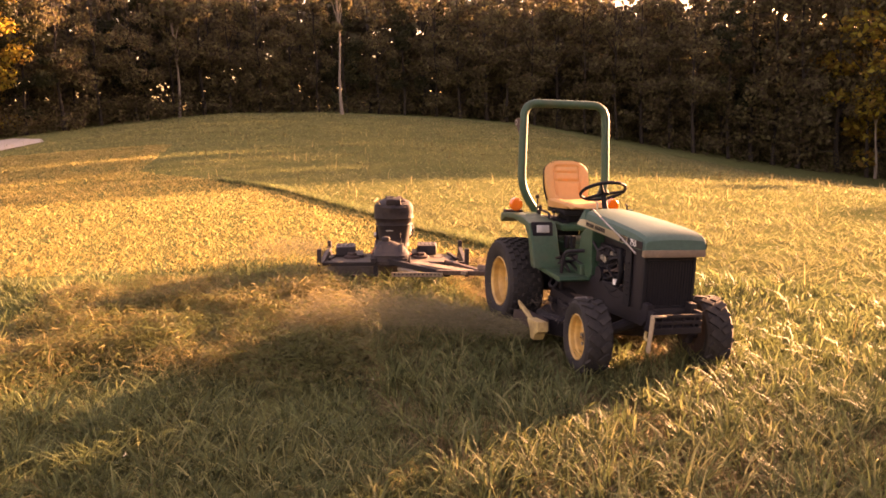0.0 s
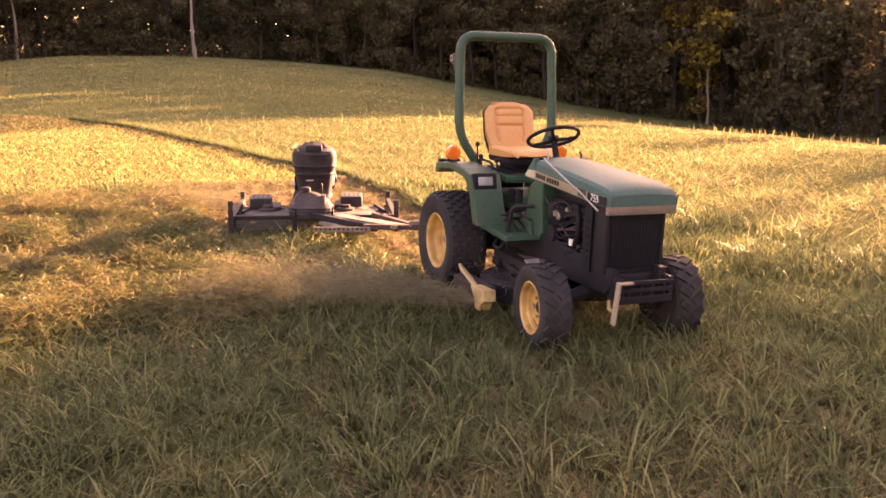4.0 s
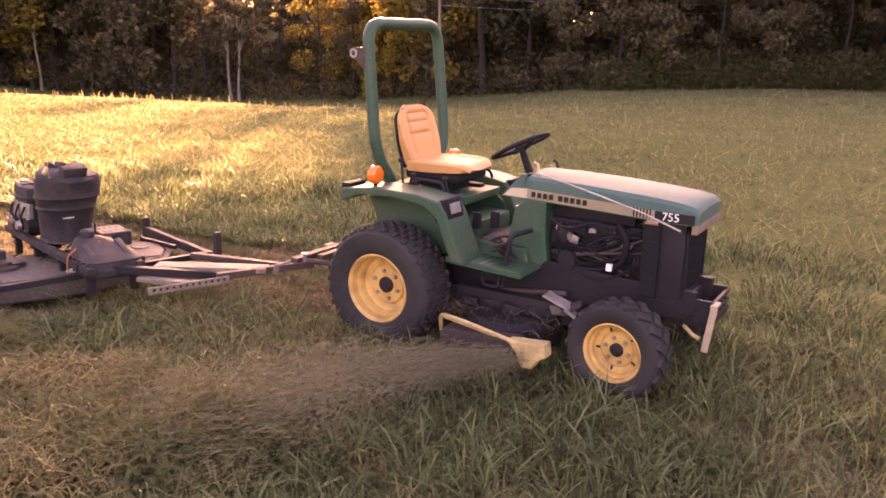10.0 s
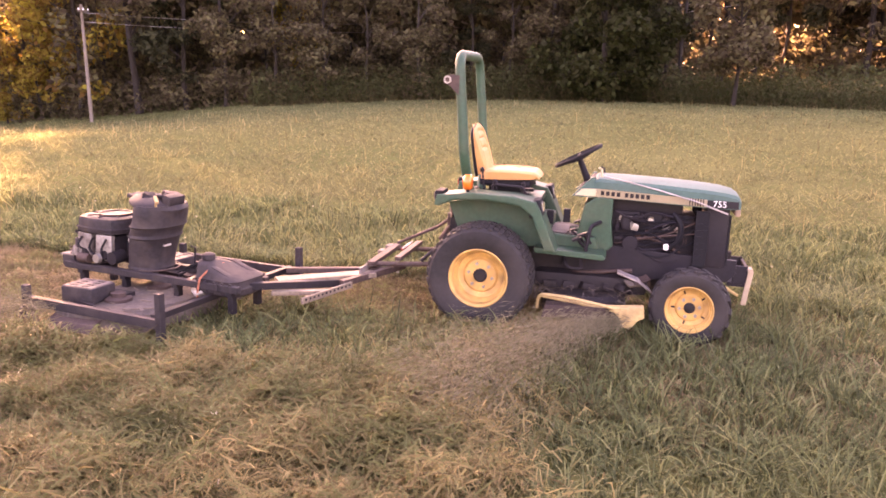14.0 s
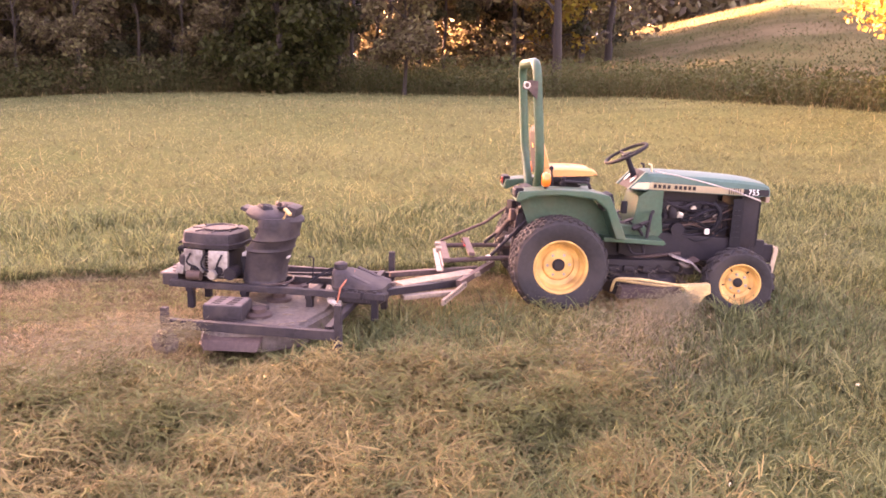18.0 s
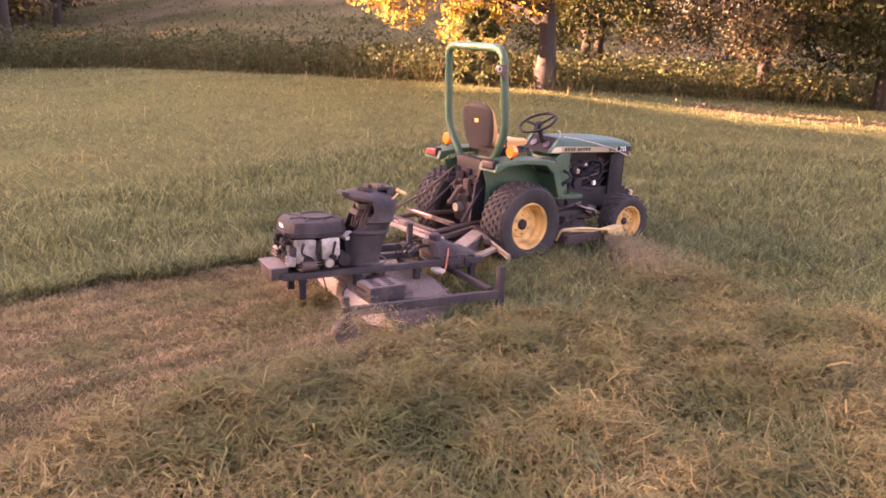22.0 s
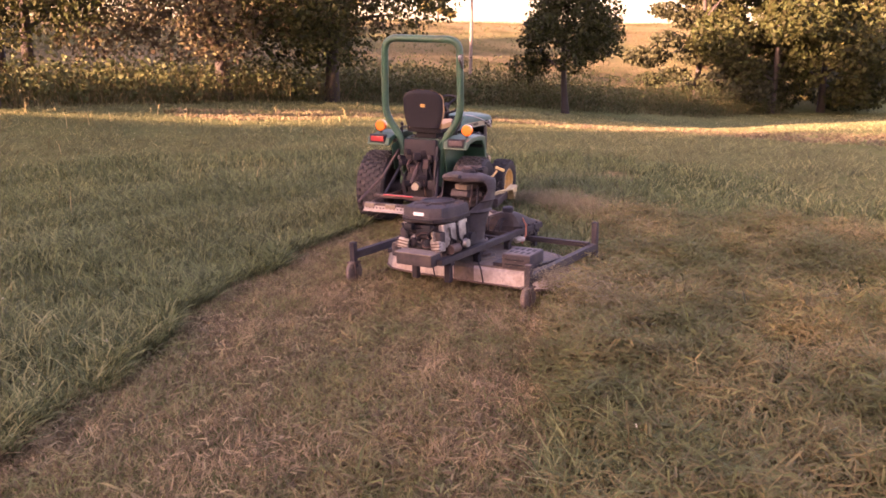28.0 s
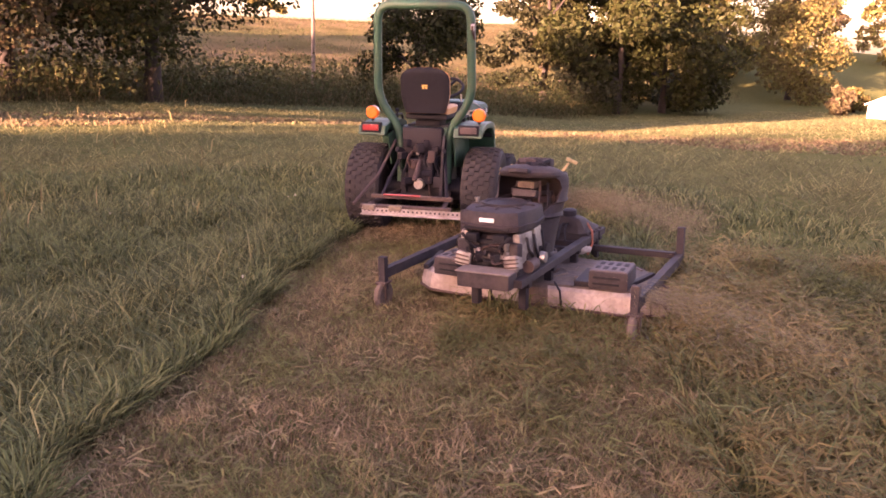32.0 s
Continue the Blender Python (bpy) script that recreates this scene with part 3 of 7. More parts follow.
def make_tractor():
    tr = thing("tractor", "small faded green compact tractor with yellow wheels and empty seat", "tractor")
    rear, front = [], []
    for s in (-1, 1):
        rear.append(make_wheel("rear_wheel", REAR_R, 0.31, 0.205, 30, 6, False, s, tr, pose(0, s * 0.50, REAR_R), "wide black turf tyre dulled by dust"))
        front.append(make_wheel("front_wheel", FRONT_R, 0.20, 0.158, 18, 2, True, s, tr, pose(WHEELBASE, s * 0.465, FRONT_R), "black lugged front tyre"))

    def add(name, mat, label="", soft=0):
        ob = part(name, bmesh_now[0], mat, tr, label)
        bmesh_now[0] = bmesh.new()
        return smooth(ob, soft) if soft else ob

    bmesh_now = [bmesh.new()]

    def b():
        return bmesh_now[0]

    # chassis and running gear
    box(b(), (0.72, 0.30, 0.36), (0.22, 0, 0.50), bevel=0.03)
    box(b(), (0.34, 0.40, 0.26), (-0.05, 0, 0.42), bevel=0.05)
    lathe(b(), [(0.09, -0.36), (0.09, 0.36)], 16, at=(0, 0, REAR_R))
    box(b(), (0.16, 0.22, 0.22), (-0.22, 0, 0.56), bevel=0.03)
    add("gearbox", BLACK, "black oily gearbox casing", 35)
    for s in (-1, 1):
        prism(b(), [(0.55, 0.42), (0.75, 0.36), (1.30, 0.38), (1.70, 0.40), (1.76, 0.46), (1.76, 0.56), (1.2, 0.58), (0.55, 0.62)], s * 0.14, s * 0.19, 0.006)
        add("side_frame", BLACK, "black front frame plate")
    tube(b(), [(WHEELBASE, -0.34, 0.30), (WHEELBASE, -0.12, 0.36), (WHEELBASE, 0.12, 0.36), (WHEELBASE, 0.34, 0.30)], [0.035, 0.05, 0.05, 0.035], 10)
    for s in (-1, 1):
        tube(b(), [(WHEELBASE, s * 0.335, 0.20), (WHEELBASE, s * 0.335, 0.42)], 0.035, 10)
        tube(b(), [(WHEELBASE, s * 0.30, FRONT_R), (WHEELBASE, s * 0.46, FRONT_R)], 0.04, 10)
    add("front_axle", BLACK, "", 35)
    tube(b(), [(WHEELBASE - 0.13, -0.33, 0.30), (WHEELBASE - 0.13, 0.33, 0.30)], 0.011, 8)
    add("tie_rod", RUST)
    # engine bay
    box(b(), (0.62, 0.26, 0.30), (1.15, 0, 0.70), bevel=0.02)
    box(b(), (0.50, 0.20, 0.10), (1.12, 0, 0.88), bevel=0.02)
    add("engine_block", BLACK, "black diesel engine block", 35)
    rng = random.Random(5)
    for k in range(6):
        x = 0.92 + k * 0.085
        lathe(b(), [(0.0, -0.03), (0.026, -0.03), (0.03, 0.0), (0.018, 0.015), (0.018, 0.05), (0.0, 0.05)], 10, "z", (x, -0.15 - 0.012 * (k % 2), 0.74 + 0.03 * (k % 3)))
        add("injector", STEEL if k % 3 == 1 else BLACK, "", 35)
    for k in range(18):
        x0, z0 = 0.88 + rng.random() * 0.2, 0.60 + rng.random() * 0.25
        x1, z1 = 1.2 + rng.random() * 0.3, 0.58 + rng.random() * 0.28
        tube(b(), bend([(x0, -0.15, z0), ((x0 + x1) / 2, -0.19 - rng.random() * 0.03, max(z0, z1) - rng.random() * 0.15), (x1, -0.16, z1)], 0.12, 6), 0.004 + rng.random() * 0.005, 6)
        add("hose", (PLASTIC, BLACK, PLASTIC, BLACK, RUST)[k % 5], "", 40)
    tube(b(), bend([(1.30, -0.17, 0.86), (1.36, -0.20, 0.80), (1.36, -0.19, 0.68), (1.28, -0.17, 0.60)], 0.06), 0.020, 10)
    add("radiator_hose", PLASTIC, "", 40)
    lathe(b(), [(0.0, -0.02), (0.035, -0.02), (0.042, 0), (0.042, 0.06), (0.03, 0.08), (0, 0.08)], 18, "z", (0.98, -0.16, 0.74))
    add("fuel_filter", BLACK, "", 35)
    box(b(), (0.035, 0.03, 0.045), (1.27, -0.185, 0.62), bevel=0.008)
    add("connector", WHITE, "small white plastic connector")
    for k in range(4):
        lathe(b(), [(0.0, -0.02), (0.022, -0.02), (0.026, 0.0), (0.014, 0.02), (0.0, 0.022)], 10, "y", (0.95 + k * 0.10, -0.15, 0.80 + 0.012 * (k % 2)))
        add("valve_cap", (STEEL, BLACK)[k % 2], "", 35)
    lathe(b(), [(0.0, -0.03), (0.055, -0.03), (0.055, 0.02), (0.03, 0.03), (0.0, 0.03)], 18, "y", (1.02, -0.175, 0.63))
    add("alternator", BLACK, "dark grimy alternator", 35)
    lathe(b(), [(0.0, -0.012), (0.075, -0.012), (0.065, 0.0), (0.075, 0.012), (0.0, 0.012)], 22, "x", (1.40, -0.06, 0.66))
    add("pulley", RUST, "", 35)
    for z0, z1 in ((0.72, 0.63), (0.60, 0.655)):
        tube(b(), [(1.03, -0.20, z0), (1.40, -0.12, z1)], 0.007, 6)
        add("fan_belt", PLASTIC)
    tube(b(), bend([(0.90, -0.20, 0.86), (1.02, -0.215, 0.80), (1.16, -0.20, 0.87), (1.30, -0.215, 0.84)], 0.06), 0.009, 6)
    add("fuel_pipe", BLACK, "thin black fuel pipe", 40)
    for k in range(5):
        box(b(), (0.05 + 0.02 * (k % 2), 0.03, 0.03 + 0.02 * (k % 3)), (0.93 + k * 0.105, -0.155, 0.655 + 0.045 * ((k * 2) % 3)), (0, k * 9, 0), bevel=0.006)
        add("bracket", (BLACK, STEEL, RUST)[k % 3], "", 35)
    lathe(b(), [(0.02, 0), (0.13, 0), (0.13, 0.02), (0.02, 0.02)], 24, "x", (1.44, 0, 0.72))
    add("fan_shroud", PLASTIC)
    box(b(), (0.16, 0.40, 0.44), (1.60, 0, 0.72), bevel=0.02)
    add("radiator", BLACK, "black radiator housing", 35)
    for k in range(16):
        box(b(), (0.006, 0.007, 0.33), (1.684, -0.16 + k * 0.0213, 0.685), bevel=0.002)
    for z in (0.53, 0.845):
        box(b(), (0.012, 0.35, 0.014), (1.686, 0, z), bevel=0.003)
    for y in (-0.185, 0.185):
        box(b(), (0.014, 0.022, 0.36), (1.686, y, 0.70), bevel=0.003)
    add("grille", PLASTIC, "black ribbed front grille")
    for s in (-1, 1):
        box(b(), (0.09, 0.012, 0.40), (1.50, s * 0.212, 0.70), bevel=0.004)
        for k in range(6):
            box(b(), (0.05, 0.008, 0.012), (1.50, s * 0.222, 0.58 + k * 0.045), bevel=0.002)
        add("side_screen", PLASTIC)
    box(b(), (0.42, 0.34, 0.10), (1.50, 0, 0.47), bevel=0.015)
    add("battery_tray", BLACK, "", 35)
    # hood: a tapered shell with a sloping nose
    prof = [(0.735, 0.20, 0.948, 1.055, 1.080), (0.76, 0.205, 0.945, 1.07, 1.095), (0.95, 0.215, 0.942, 1.066, 1.094), (1.25, 0.23, 0.935, 1.055, 1.085), (1.50, 0.24, 0.928, 1.042, 1.070), (1.62, 0.241, 0.926, 1.032, 1.058), (1.70, 0.240, 0.926, 1.018, 1.040), (1.728, 0.236, 0.927, 1.004, 1.022), (1.742, 0.228, 0.930, 0.985, 1.000)]
    rings = []
    for x, w, z0, z1, z2 in prof:
        rings.append([b().verts.new((x, y, z)) for y, z in ((-w, z0), (-w, (z0 + z1) / 2), (-w * 0.985, z1 - 0.015), (-w * 0.90, z1 + 0.005), (-w * 0.5, z2 - 0.004), (0, z2), (w * 0.5, z2 - 0.004), (w * 0.90, z1 + 0.005), (w * 0.985, z1 - 0.015), (w, (z0 + z1) / 2), (w, z0))])
    for r0, r1 in zip(rings, rings[1:]):
        for k in range(10):
            b().faces.new((r0[k], r0[k + 1], r1[k + 1], r1[k]))
    b().faces.new(rings[-1])
    b().faces.new(rings[0][::-1])
    bmesh.ops.recalc_face_normals(b(), faces=b().faces)
    hood = add("hood", HOOD_GREEN, "sun-faded dusty green hood", 28)
    for s in (-1, 1):
        for k in range(8):
            x0, x1 = 0.76 + k * 0.095, 0.76 + (k + 1) * 0.095
            bm = bmesh.new()
            y0, y1 = 0.207 + (x0 - 0.76) * 0.040, 0.207 + (x1 - 0.76) * 0.040
            vs = [bm.verts.new(v) for v in ((x0, s * (y0 + 0.004), 0.950 - 0.017 * k / 8), (x1, s * (y1 + 0.004), 0.950 - 0.017 * (k + 1) / 8), (x1, s * (y1 + 0.004), 1.008 - 0.024 * (k + 1) / 8), (x0, s * (y0 + 0.004), 1.008 - 0.024 * k / 8))]
            bm.faces.new(vs)
            bmesh.ops.solidify(bm, geom=bm.faces[:], thickness=0.002)
            part("stripe_panel", bm, CREAM, hood, "cream side stripe decal")
        for k in range(9):
            bm = bmesh.new()
            x = 0.80 + k * 0.037 + (0.02 if k > 3 else 0)
            box(bm, (0.024, 0.003, 0.030), (x, s * (0.2125 + (x - 0.76) * 0.040), 0.979 - 0.02 * (x - 0.76)), bevel=0)
            part("stripe_mark", bm, BLACK, hood)
        for k in range(6):
            bm = bmesh.new()
            x = 1.40 + k * 0.018
            box(bm, (0.007, 0.003, 0.05), (x, s * (0.2125 + (x - 0.76) * 0.040), 0.963), bevel=0)
            part("stripe_bar", bm, BLACK, hood)
        bm = bmesh.new()
        box(bm, (0.21, 0.004, 0.052), (1.62, s * 0.2425, 0.957), bevel=0)
        part("number_panel", bm, BLACK, hood)
        lettering("755", 0.062, WHITE, hood, pose(1.60, s * 0.2455, 0.957, 90, 0, 0 if s < 0 else 180), "white model number on black")
    # nose rim and marker strap
    box(b(), (0.035, 0.468, 0.052), (1.726, 0, 0.905), bevel=0.010)
    add("nose_trim", DARK_TRIM, "brownish bare nose trim", 35)
    tube(b(), [(0.80, -0.17, 1.095), (0.98, -0.208, 1.068), (1.2, -0.236, 1.025), (1.45, -0.249, 0.965), (1.66, -0.252, 0.895)], 0.0055, 6)
    add("tie_cord", RAG, "pale cord tied over the hood")
    # front guard
    for s in (-1, 1):
        box(b(), (0.10, 0.03, 0.13), (1.79, s * 0.17, 0.46), bevel=0.006)
    for z in (0.41, 0.455, 0.50):
        box(b(), (0.022, 0.36, 0.022), (1.84, 0, z), bevel=0.004)
    box(b(), (0.14, 0.36, 0.03), (1.78, 0, 0.39), bevel=0.006)
    for k in range(4):
        box(b(), (0.016, 0.016, 0.11), (1.84, -0.12 + k * 0.08, 0.455), bevel=0.003)
    add("front_bumper", BLACK, "black welded front bumper rack")
    box(b(), (0.036, 0.016, 0.25), (1.845, -0.20, 0.375), (0, 7, 0), bevel=0.004)
    box(b(), (0.036, 0.10, 0.012), (1.855, -0.155, 0.505), bevel=0.003)
    add("bumper_bar", TAN, "bent pale-painted bumper strap")
    tube(b(), [(1.70, -0.15, 0.36), (1.76, -0.19, 0.33), (1.79, -0.17, 0.31)], 0.011, 8)
    add("tow_hook", DUSTY_YELLOW, "", 40)
    # dash and pedestal
    prism(b(), [(0.62, 0.56), (0.84, 0.54), (0.90, 0.60), (0.88, 0.74), (0.88, 0.945), (0.76, 0.945), (0.68, 0.89)], -0.205, 0.205, 0.012)
    add("dash_tower", GREEN, "green dash side panel spotted with dirt")
    prism(b(), [(0.60, 0.944), (0.74, 0.935), (0.74, 1.082), (0.725, 1.082)], -0.165, 0.165, 0.006)
    panel = add("instrument_panel", PLASTIC, "black sloping instrument panel")
    for y in (-0.09, 0.09):
        bm = bmesh.new()
        lathe(bm, [(0.0, 0.0), (0.034, 0.0), (0.038, 0.008), (0.0, 0.010)], 16, "z")
        bmesh.ops.transform(bm, matrix=Matrix.Translation((0.655, y, 1.013)) @ Matrix.Rotation(radians(-47), 4, "Y"), verts=bm.verts)
        part("gauge", bm, DARK_LENS, panel, "dusty round gauge")
    for s in (-1, 1):
        prism(b(), [(0.585, 0.945), (0.738, 0.938), (0.738, 1.085), (0.715, 1.085)], s * 0.168, s * 0.204, 0.004)
        cheek = add("dash_cheek", HOOD_GREEN, "faded green dash side cheek")
        bm = bmesh.new()
        prism(bm, [(0.605, 0.953), (0.757, 0.950), (0.757, 1.006), (0.655, 1.000)], s * 0.205, s * 0.2085)
        part("stripe_tip", bm, CREAM, cheek, "cream stripe tip")
    tube(b(), [(0.70, 0, 0.99), (0.605, 0, 1.205)], [0.028, 0.020], 10)
    column = add("steering_column", PLASTIC, "", 40)
    bm = bmesh.new()
    tilt = Matrix.Translation((0.60, 0, 1.215)) @ Matrix.Rotation(radians(-28), 4, "Y")
    tube(bm, [tilt @ Vector((0.178 * math.cos(a), 0.178 * math.sin(a), 0)) for a in [2 * math.pi * k / 36 for k in range(36)]], 0.0135, 8, True)
    for a in (90, 210, 330):
        c, s = math.cos(radians(a)), math.sin(radians(a))
        tube(bm, [tilt @ Vector((0.03 * c, 0.03 * s, -0.02)), tilt @ Vector((0.10 * c, 0.10 * s, -0.012)), tilt @ Vector((0.17 * c, 0.17 * s, 0))], [0.016, 0.011, 0.011], 8)
    lathe(bm, [(0.0, -0.03), (0.045, -0.03), (0.04, 0.0), (0.0, 0.008)], 16, "z")
    steer = part("steering_wheel", bm, PLASTIC, tr, "black three-spoke steering wheel")
    for v in steer.data.vertices[-64:]:
        v.co = tilt @ v.co
    smooth(steer, 40)
    for x, y, h in ((0.79, -0.13, 0.09), (0.80, 0.12, 0.07)):
        tube(b(), [(x, y, 1.05), (x - 0.01, y, 1.05 + h), (x - 0.035, y, 1.06 + h)], 0.008, 6)
        add("throttle_lever", CREAM if y < 0 else BLACK, "")
    # operator's platform
    for s in (-1, 1):
        prism(b(), [(0.36, 0.555), (0.84, 0.535), (0.86, 0.55), (0.84, 0.575), (0.36, 0.59)], s * 0.16, s * 0.44, 0.006)
        plate = add("footboard", GREEN, "green ribbed footboard")
        for k in range(7):
            bm = bmesh.new()
            box(bm, (0.012, 0.24, 0.008), (0.46 + k * 0.05, s * 0.31, 0.587 - k * 0.002), bevel=0.002)
            part("rib", bm, GREEN, plate)
        tube(b(), bend([(0.68, s * 0.34, 0.56), (0.70, s * 0.42, 0.46), (0.60, s * 0.42, 0.46), (0.56, s * 0.34, 0.55)], 0.03), 0.010, 6)
        add("step_bracket", BLACK)
        # fender: top plate, wheel arch and front panel
        arch = [(-0.36, 0.86), (-0.34, 0.93), (-0.10, 0.96), (0.20, 0.955), (0.36, 0.925), (0.40, 0.86), (0.52, 0.585), (0.44, 0.585), (0.345, 0.815), (0.25, 0.89), (0.0, 0.915), (-0.22, 0.90), (-0.33, 0.85)]
        prism(b(), arch, s * 0.285, s * 0.52, 0.012)
        fender = add("fender", GREEN, "green fender with dusty top")
        bm = bmesh.new()
        prism(bm, [(-0.30, 0.85), (0.0, 0.90), (0.25, 0.88), (0.36, 0.80), (0.46, 0.59), (0.20, 0.55), (-0.2, 0.60)], s * 0.275, s * 0.284)
        part("inner_panel", bm, GREEN, fender)
        bm = bmesh.new()
        box(bm, (0.10, 0.18, 0.12), (0.355, s * 0.415, 0.872), (0, -14, 0), bevel=0.014)
        case = part("headlight_case", bm, PLASTIC, fender, "black square headlight case")
        bm = bmesh.new()
        box(bm, (0.012, 0.11, 0.062), (0.404, s * 0.415, 0.884), (0, -14, 0), bevel=0.004)
        part("headlight_lens", bm, GLASS, case, "clear headlight lens")
        bm = bmesh.new()
        box(bm, (0.06, 0.17, 0.085), (-0.33, s * 0.41, 0.915), bevel=0.01)
        case = part("tail_light_case", bm, PLASTIC, fender, "black tail light case")
        bm = bmesh.new()
        box(bm, (0.014, 0.135, 0.05), (-0.362, s * 0.41, 0.917), bevel=0.004)
        part("tail_lens", bm, RED if s > 0 else DARK_LENS, case, "red tail light lens" if s > 0 else "dull dark tail light lens")
        bm = bmesh.new()
        lathe(bm, [(0.0, -0.032), (0.045, -0.03), (0.056, -0.018), (0.056, 0.018), (0.045, 0.03), (0.0, 0.032)], 20, "x", (-0.13, s * 0.46, 1.025))
        smooth(part("flasher", bm, ORANGE, fender, "round orange warning lamp"), 35)
        bm = bmesh.new()
        tube(bm, [(-0.13, s * 0.46, 0.95), (-0.13, s * 0.46, 0.985)], 0.012, 8)
        part("flasher_stem", bm, PLASTIC, fender)
        tube(b(), bend([(0.02, s * 0.30, 0.955), (0.02, s * 0.30, 1.0), (0.24, s * 0.30, 0.995), (0.26, s * 0.30, 0.945)], 0.03), 0.010, 6)
        add("hand_rail", BLACK, "", 40)
    box(b(), (0.46, 0.42, 0.10), (0.22, 0, 0.72), bevel=0.02)
    box(b(), (0.40, 0.46, 0.05), (0.16, 0, 0.885), bevel=0.01)
    add("platform", GREEN, "green centre platform", 35)
    for s in (-1, 1):
        prism(b(), [(0.38, 0.58), (0.80, 0.565), (0.78, 0.655), (0.42, 0.67)], s * 0.08, s * 0.24, 0.012)
        tread = add("step_box", GREEN, "green raised foot platform")
        bm = bmesh.new()
        box(bm, (0.30, 0.11, 0.006), (0.61, s * 0.165, 0.666), (0, 2.4, 0), bevel=0.002)
        part("tread_plate", bm, DUSTY_BLACK, tread, "worn dusty tread plate")
    for x, y, z in ((0.60, -0.24, 0.70), (0.66, -0.28, 0.66), (0.62, 0.24, 0.69)):
        tube(b(), [(x + 0.08, y * 0.8, z - 0.08), (x, y, z)], 0.009, 6)
        box(b(), (0.07, 0.06, 0.012), (x, y, z), (0, -25, 0), bevel=0.003)
        add("pedal", BLACK)
    tube(b(), bend([(0.80, -0.22, 0.77), (0.74, -0.36, 0.755), (0.72, -0.37, 0.60), (0.70, -0.36, 0.45)], 0.04), 0.014, 8)
    add("brake_arm", BLACK, "black brake arm beside the footboard", 40)
    for x, y, z in ((0.69, -0.37, 0.70), (0.65, -0.33, 0.655)):
        box(b(), (0.075, 0.055, 0.016), (x, y, z), (0, -20, 8), bevel=0.004)
        tube(b(), [(x, y, z), (x + 0.06, y + 0.04, z - 0.07)], 0.010, 6)
        add("brake_pedal", BLACK, "black ribbed brake pedal")
    for x, z in ((0.56, 0.80), (0.44, 0.78)):
        box(b(), (0.05, 0.03, 0.10), (x, -0.215, z), bevel=0.006)
        add("lever_gate", PLASTIC)
    for x, y, h in ((-0.04, -0.29, 0.16), (0.06, -0.30, 0.08), (0.26, -0.26, 0.07), (0.02, 0.28, 0.10)):
        tube(b(), [(x, y, 0.93), (x - 0.02, y, 0.93 + h)], 0.007, 6)
        lathe(b(), [(0.0, -0.02), (0.016, -0.014), (0.018, 0.006), (0.0, 0.022)], 10, "z", (x - 0.022, y, 0.94 + h))
        add("control_lever", BLACK, "", 40)
    # seat: padded backrest in a dark shell, and a dished cushion
    def padded(rows, cols, front, rear, mat, label, name):
        bm = bmesh.new()
        sides = []
        for face in (front, rear):
            sides.append([[bm.verts.new(face(-1 + 2 * j / cols, i / rows)) for j in range(cols + 1)] for i in range(rows + 1)])
        for grid, flip in ((sides[0], False), (sides[1], True)):
            for i in range(rows):
                for j in range(cols):
                    f = (grid[i][j], grid[i][j + 1], grid[i + 1][j + 1], grid[i + 1][j])
                    bm.faces.new(f[::-1] if flip else f)
        f0, r0 = sides
        ring = [(0, j) for j in range(cols)] + [(i, cols) for i in range(rows)] + [(rows, j) for j in range(cols, 0, -1)] + [(i, 0) for i in range(rows, 0, -1)]
        for (i, j), (k, l) in zip(ring, ring[1:] + ring[:1]):
            bm.faces.new((f0[i][j], r0[i][j], r0[k][l], f0[k][l]))
        bmesh.ops.recalc_face_normals(bm, faces=bm.faces)
        return smooth(part(name, bm, mat, tr, label), 60)

    def back_half(v):
        return (0.165 + 0.04 * math.sin(math.pi / 2 * min(1, v / 0.5))) * (1 if v < 0.74 else max(0.45, math.sqrt(max(0, 1 - ((v - 0.74) / 0.29) ** 2))))

    def back_front(u, v):
        groove = -0.020 * math.exp(-((abs(u) - 0.58) / 0.06) ** 2) * (0.12 < v < 0.88) - 0.016 * (math.exp(-((v - 0.50) / 0.03) ** 2) + math.exp(-((v - 0.86) / 0.03) ** 2) + 0.7 * math.exp(-((v - 0.70) / 0.025) ** 2)) * (abs(u) < 0.58)
        return (-0.055 - 0.085 * v - 0.02 * v * v + 0.030 * u * u * (1 - 0.5 * v) - 0.028 * abs(u) ** 6 - 0.014 * max(0, (v - 0.85) / 0.15) ** 2 + groove, u * back_half(v), 1.06 + 0.35 * v)

    def back_rear(u, v):
        return (-0.125 - 0.055 * v + 0.012 * abs(u) ** 4 + 0.008 * max(0, (v - 0.85) / 0.15) ** 2, u * back_half(v) * 0.985, 1.05 + 0.355 * v)

    def shell_rear(u, v):
        press = 0.006 if abs(u) < 0.72 and 0.12 < v < 0.86 else 0
        return (-0.150 - 0.052 * v + 0.020 * abs(u) ** 5 + 0.03 * max(0, (v - 0.88) / 0.12) ** 2 + press, u * (back_half(v) + 0.004), 1.03 + 0.38 * v)

    def shell_front(u, v):
        x, y, z = back_rear(u, v)
        return (x - 0.002, u * (back_half(v) + 0.002), 1.032 + 0.375 * v)

    def seat_top(u, v):
        groove = -0.016 * math.exp(-((abs(u) - 0.60) / 0.06) ** 2) * (v < 0.85) - 0.012 * math.exp(-((v - 0.55) / 0.03) ** 2) * (abs(u) < 0.6)
        return (-0.09 + 0.43 * v, u * (0.185 + 0.03 * math.sin(math.pi * v)) * (1 if v < 0.85 else 1 - 0.25 * ((v - 0.85) / 0.15) ** 2), 1.078 + 0.022 * u * u - 0.03 * abs(u) ** 8 + groove + 0.012 * math.sin(v * 3.0) - 0.035 * max(0, (v - 0.85) / 0.15) ** 2)

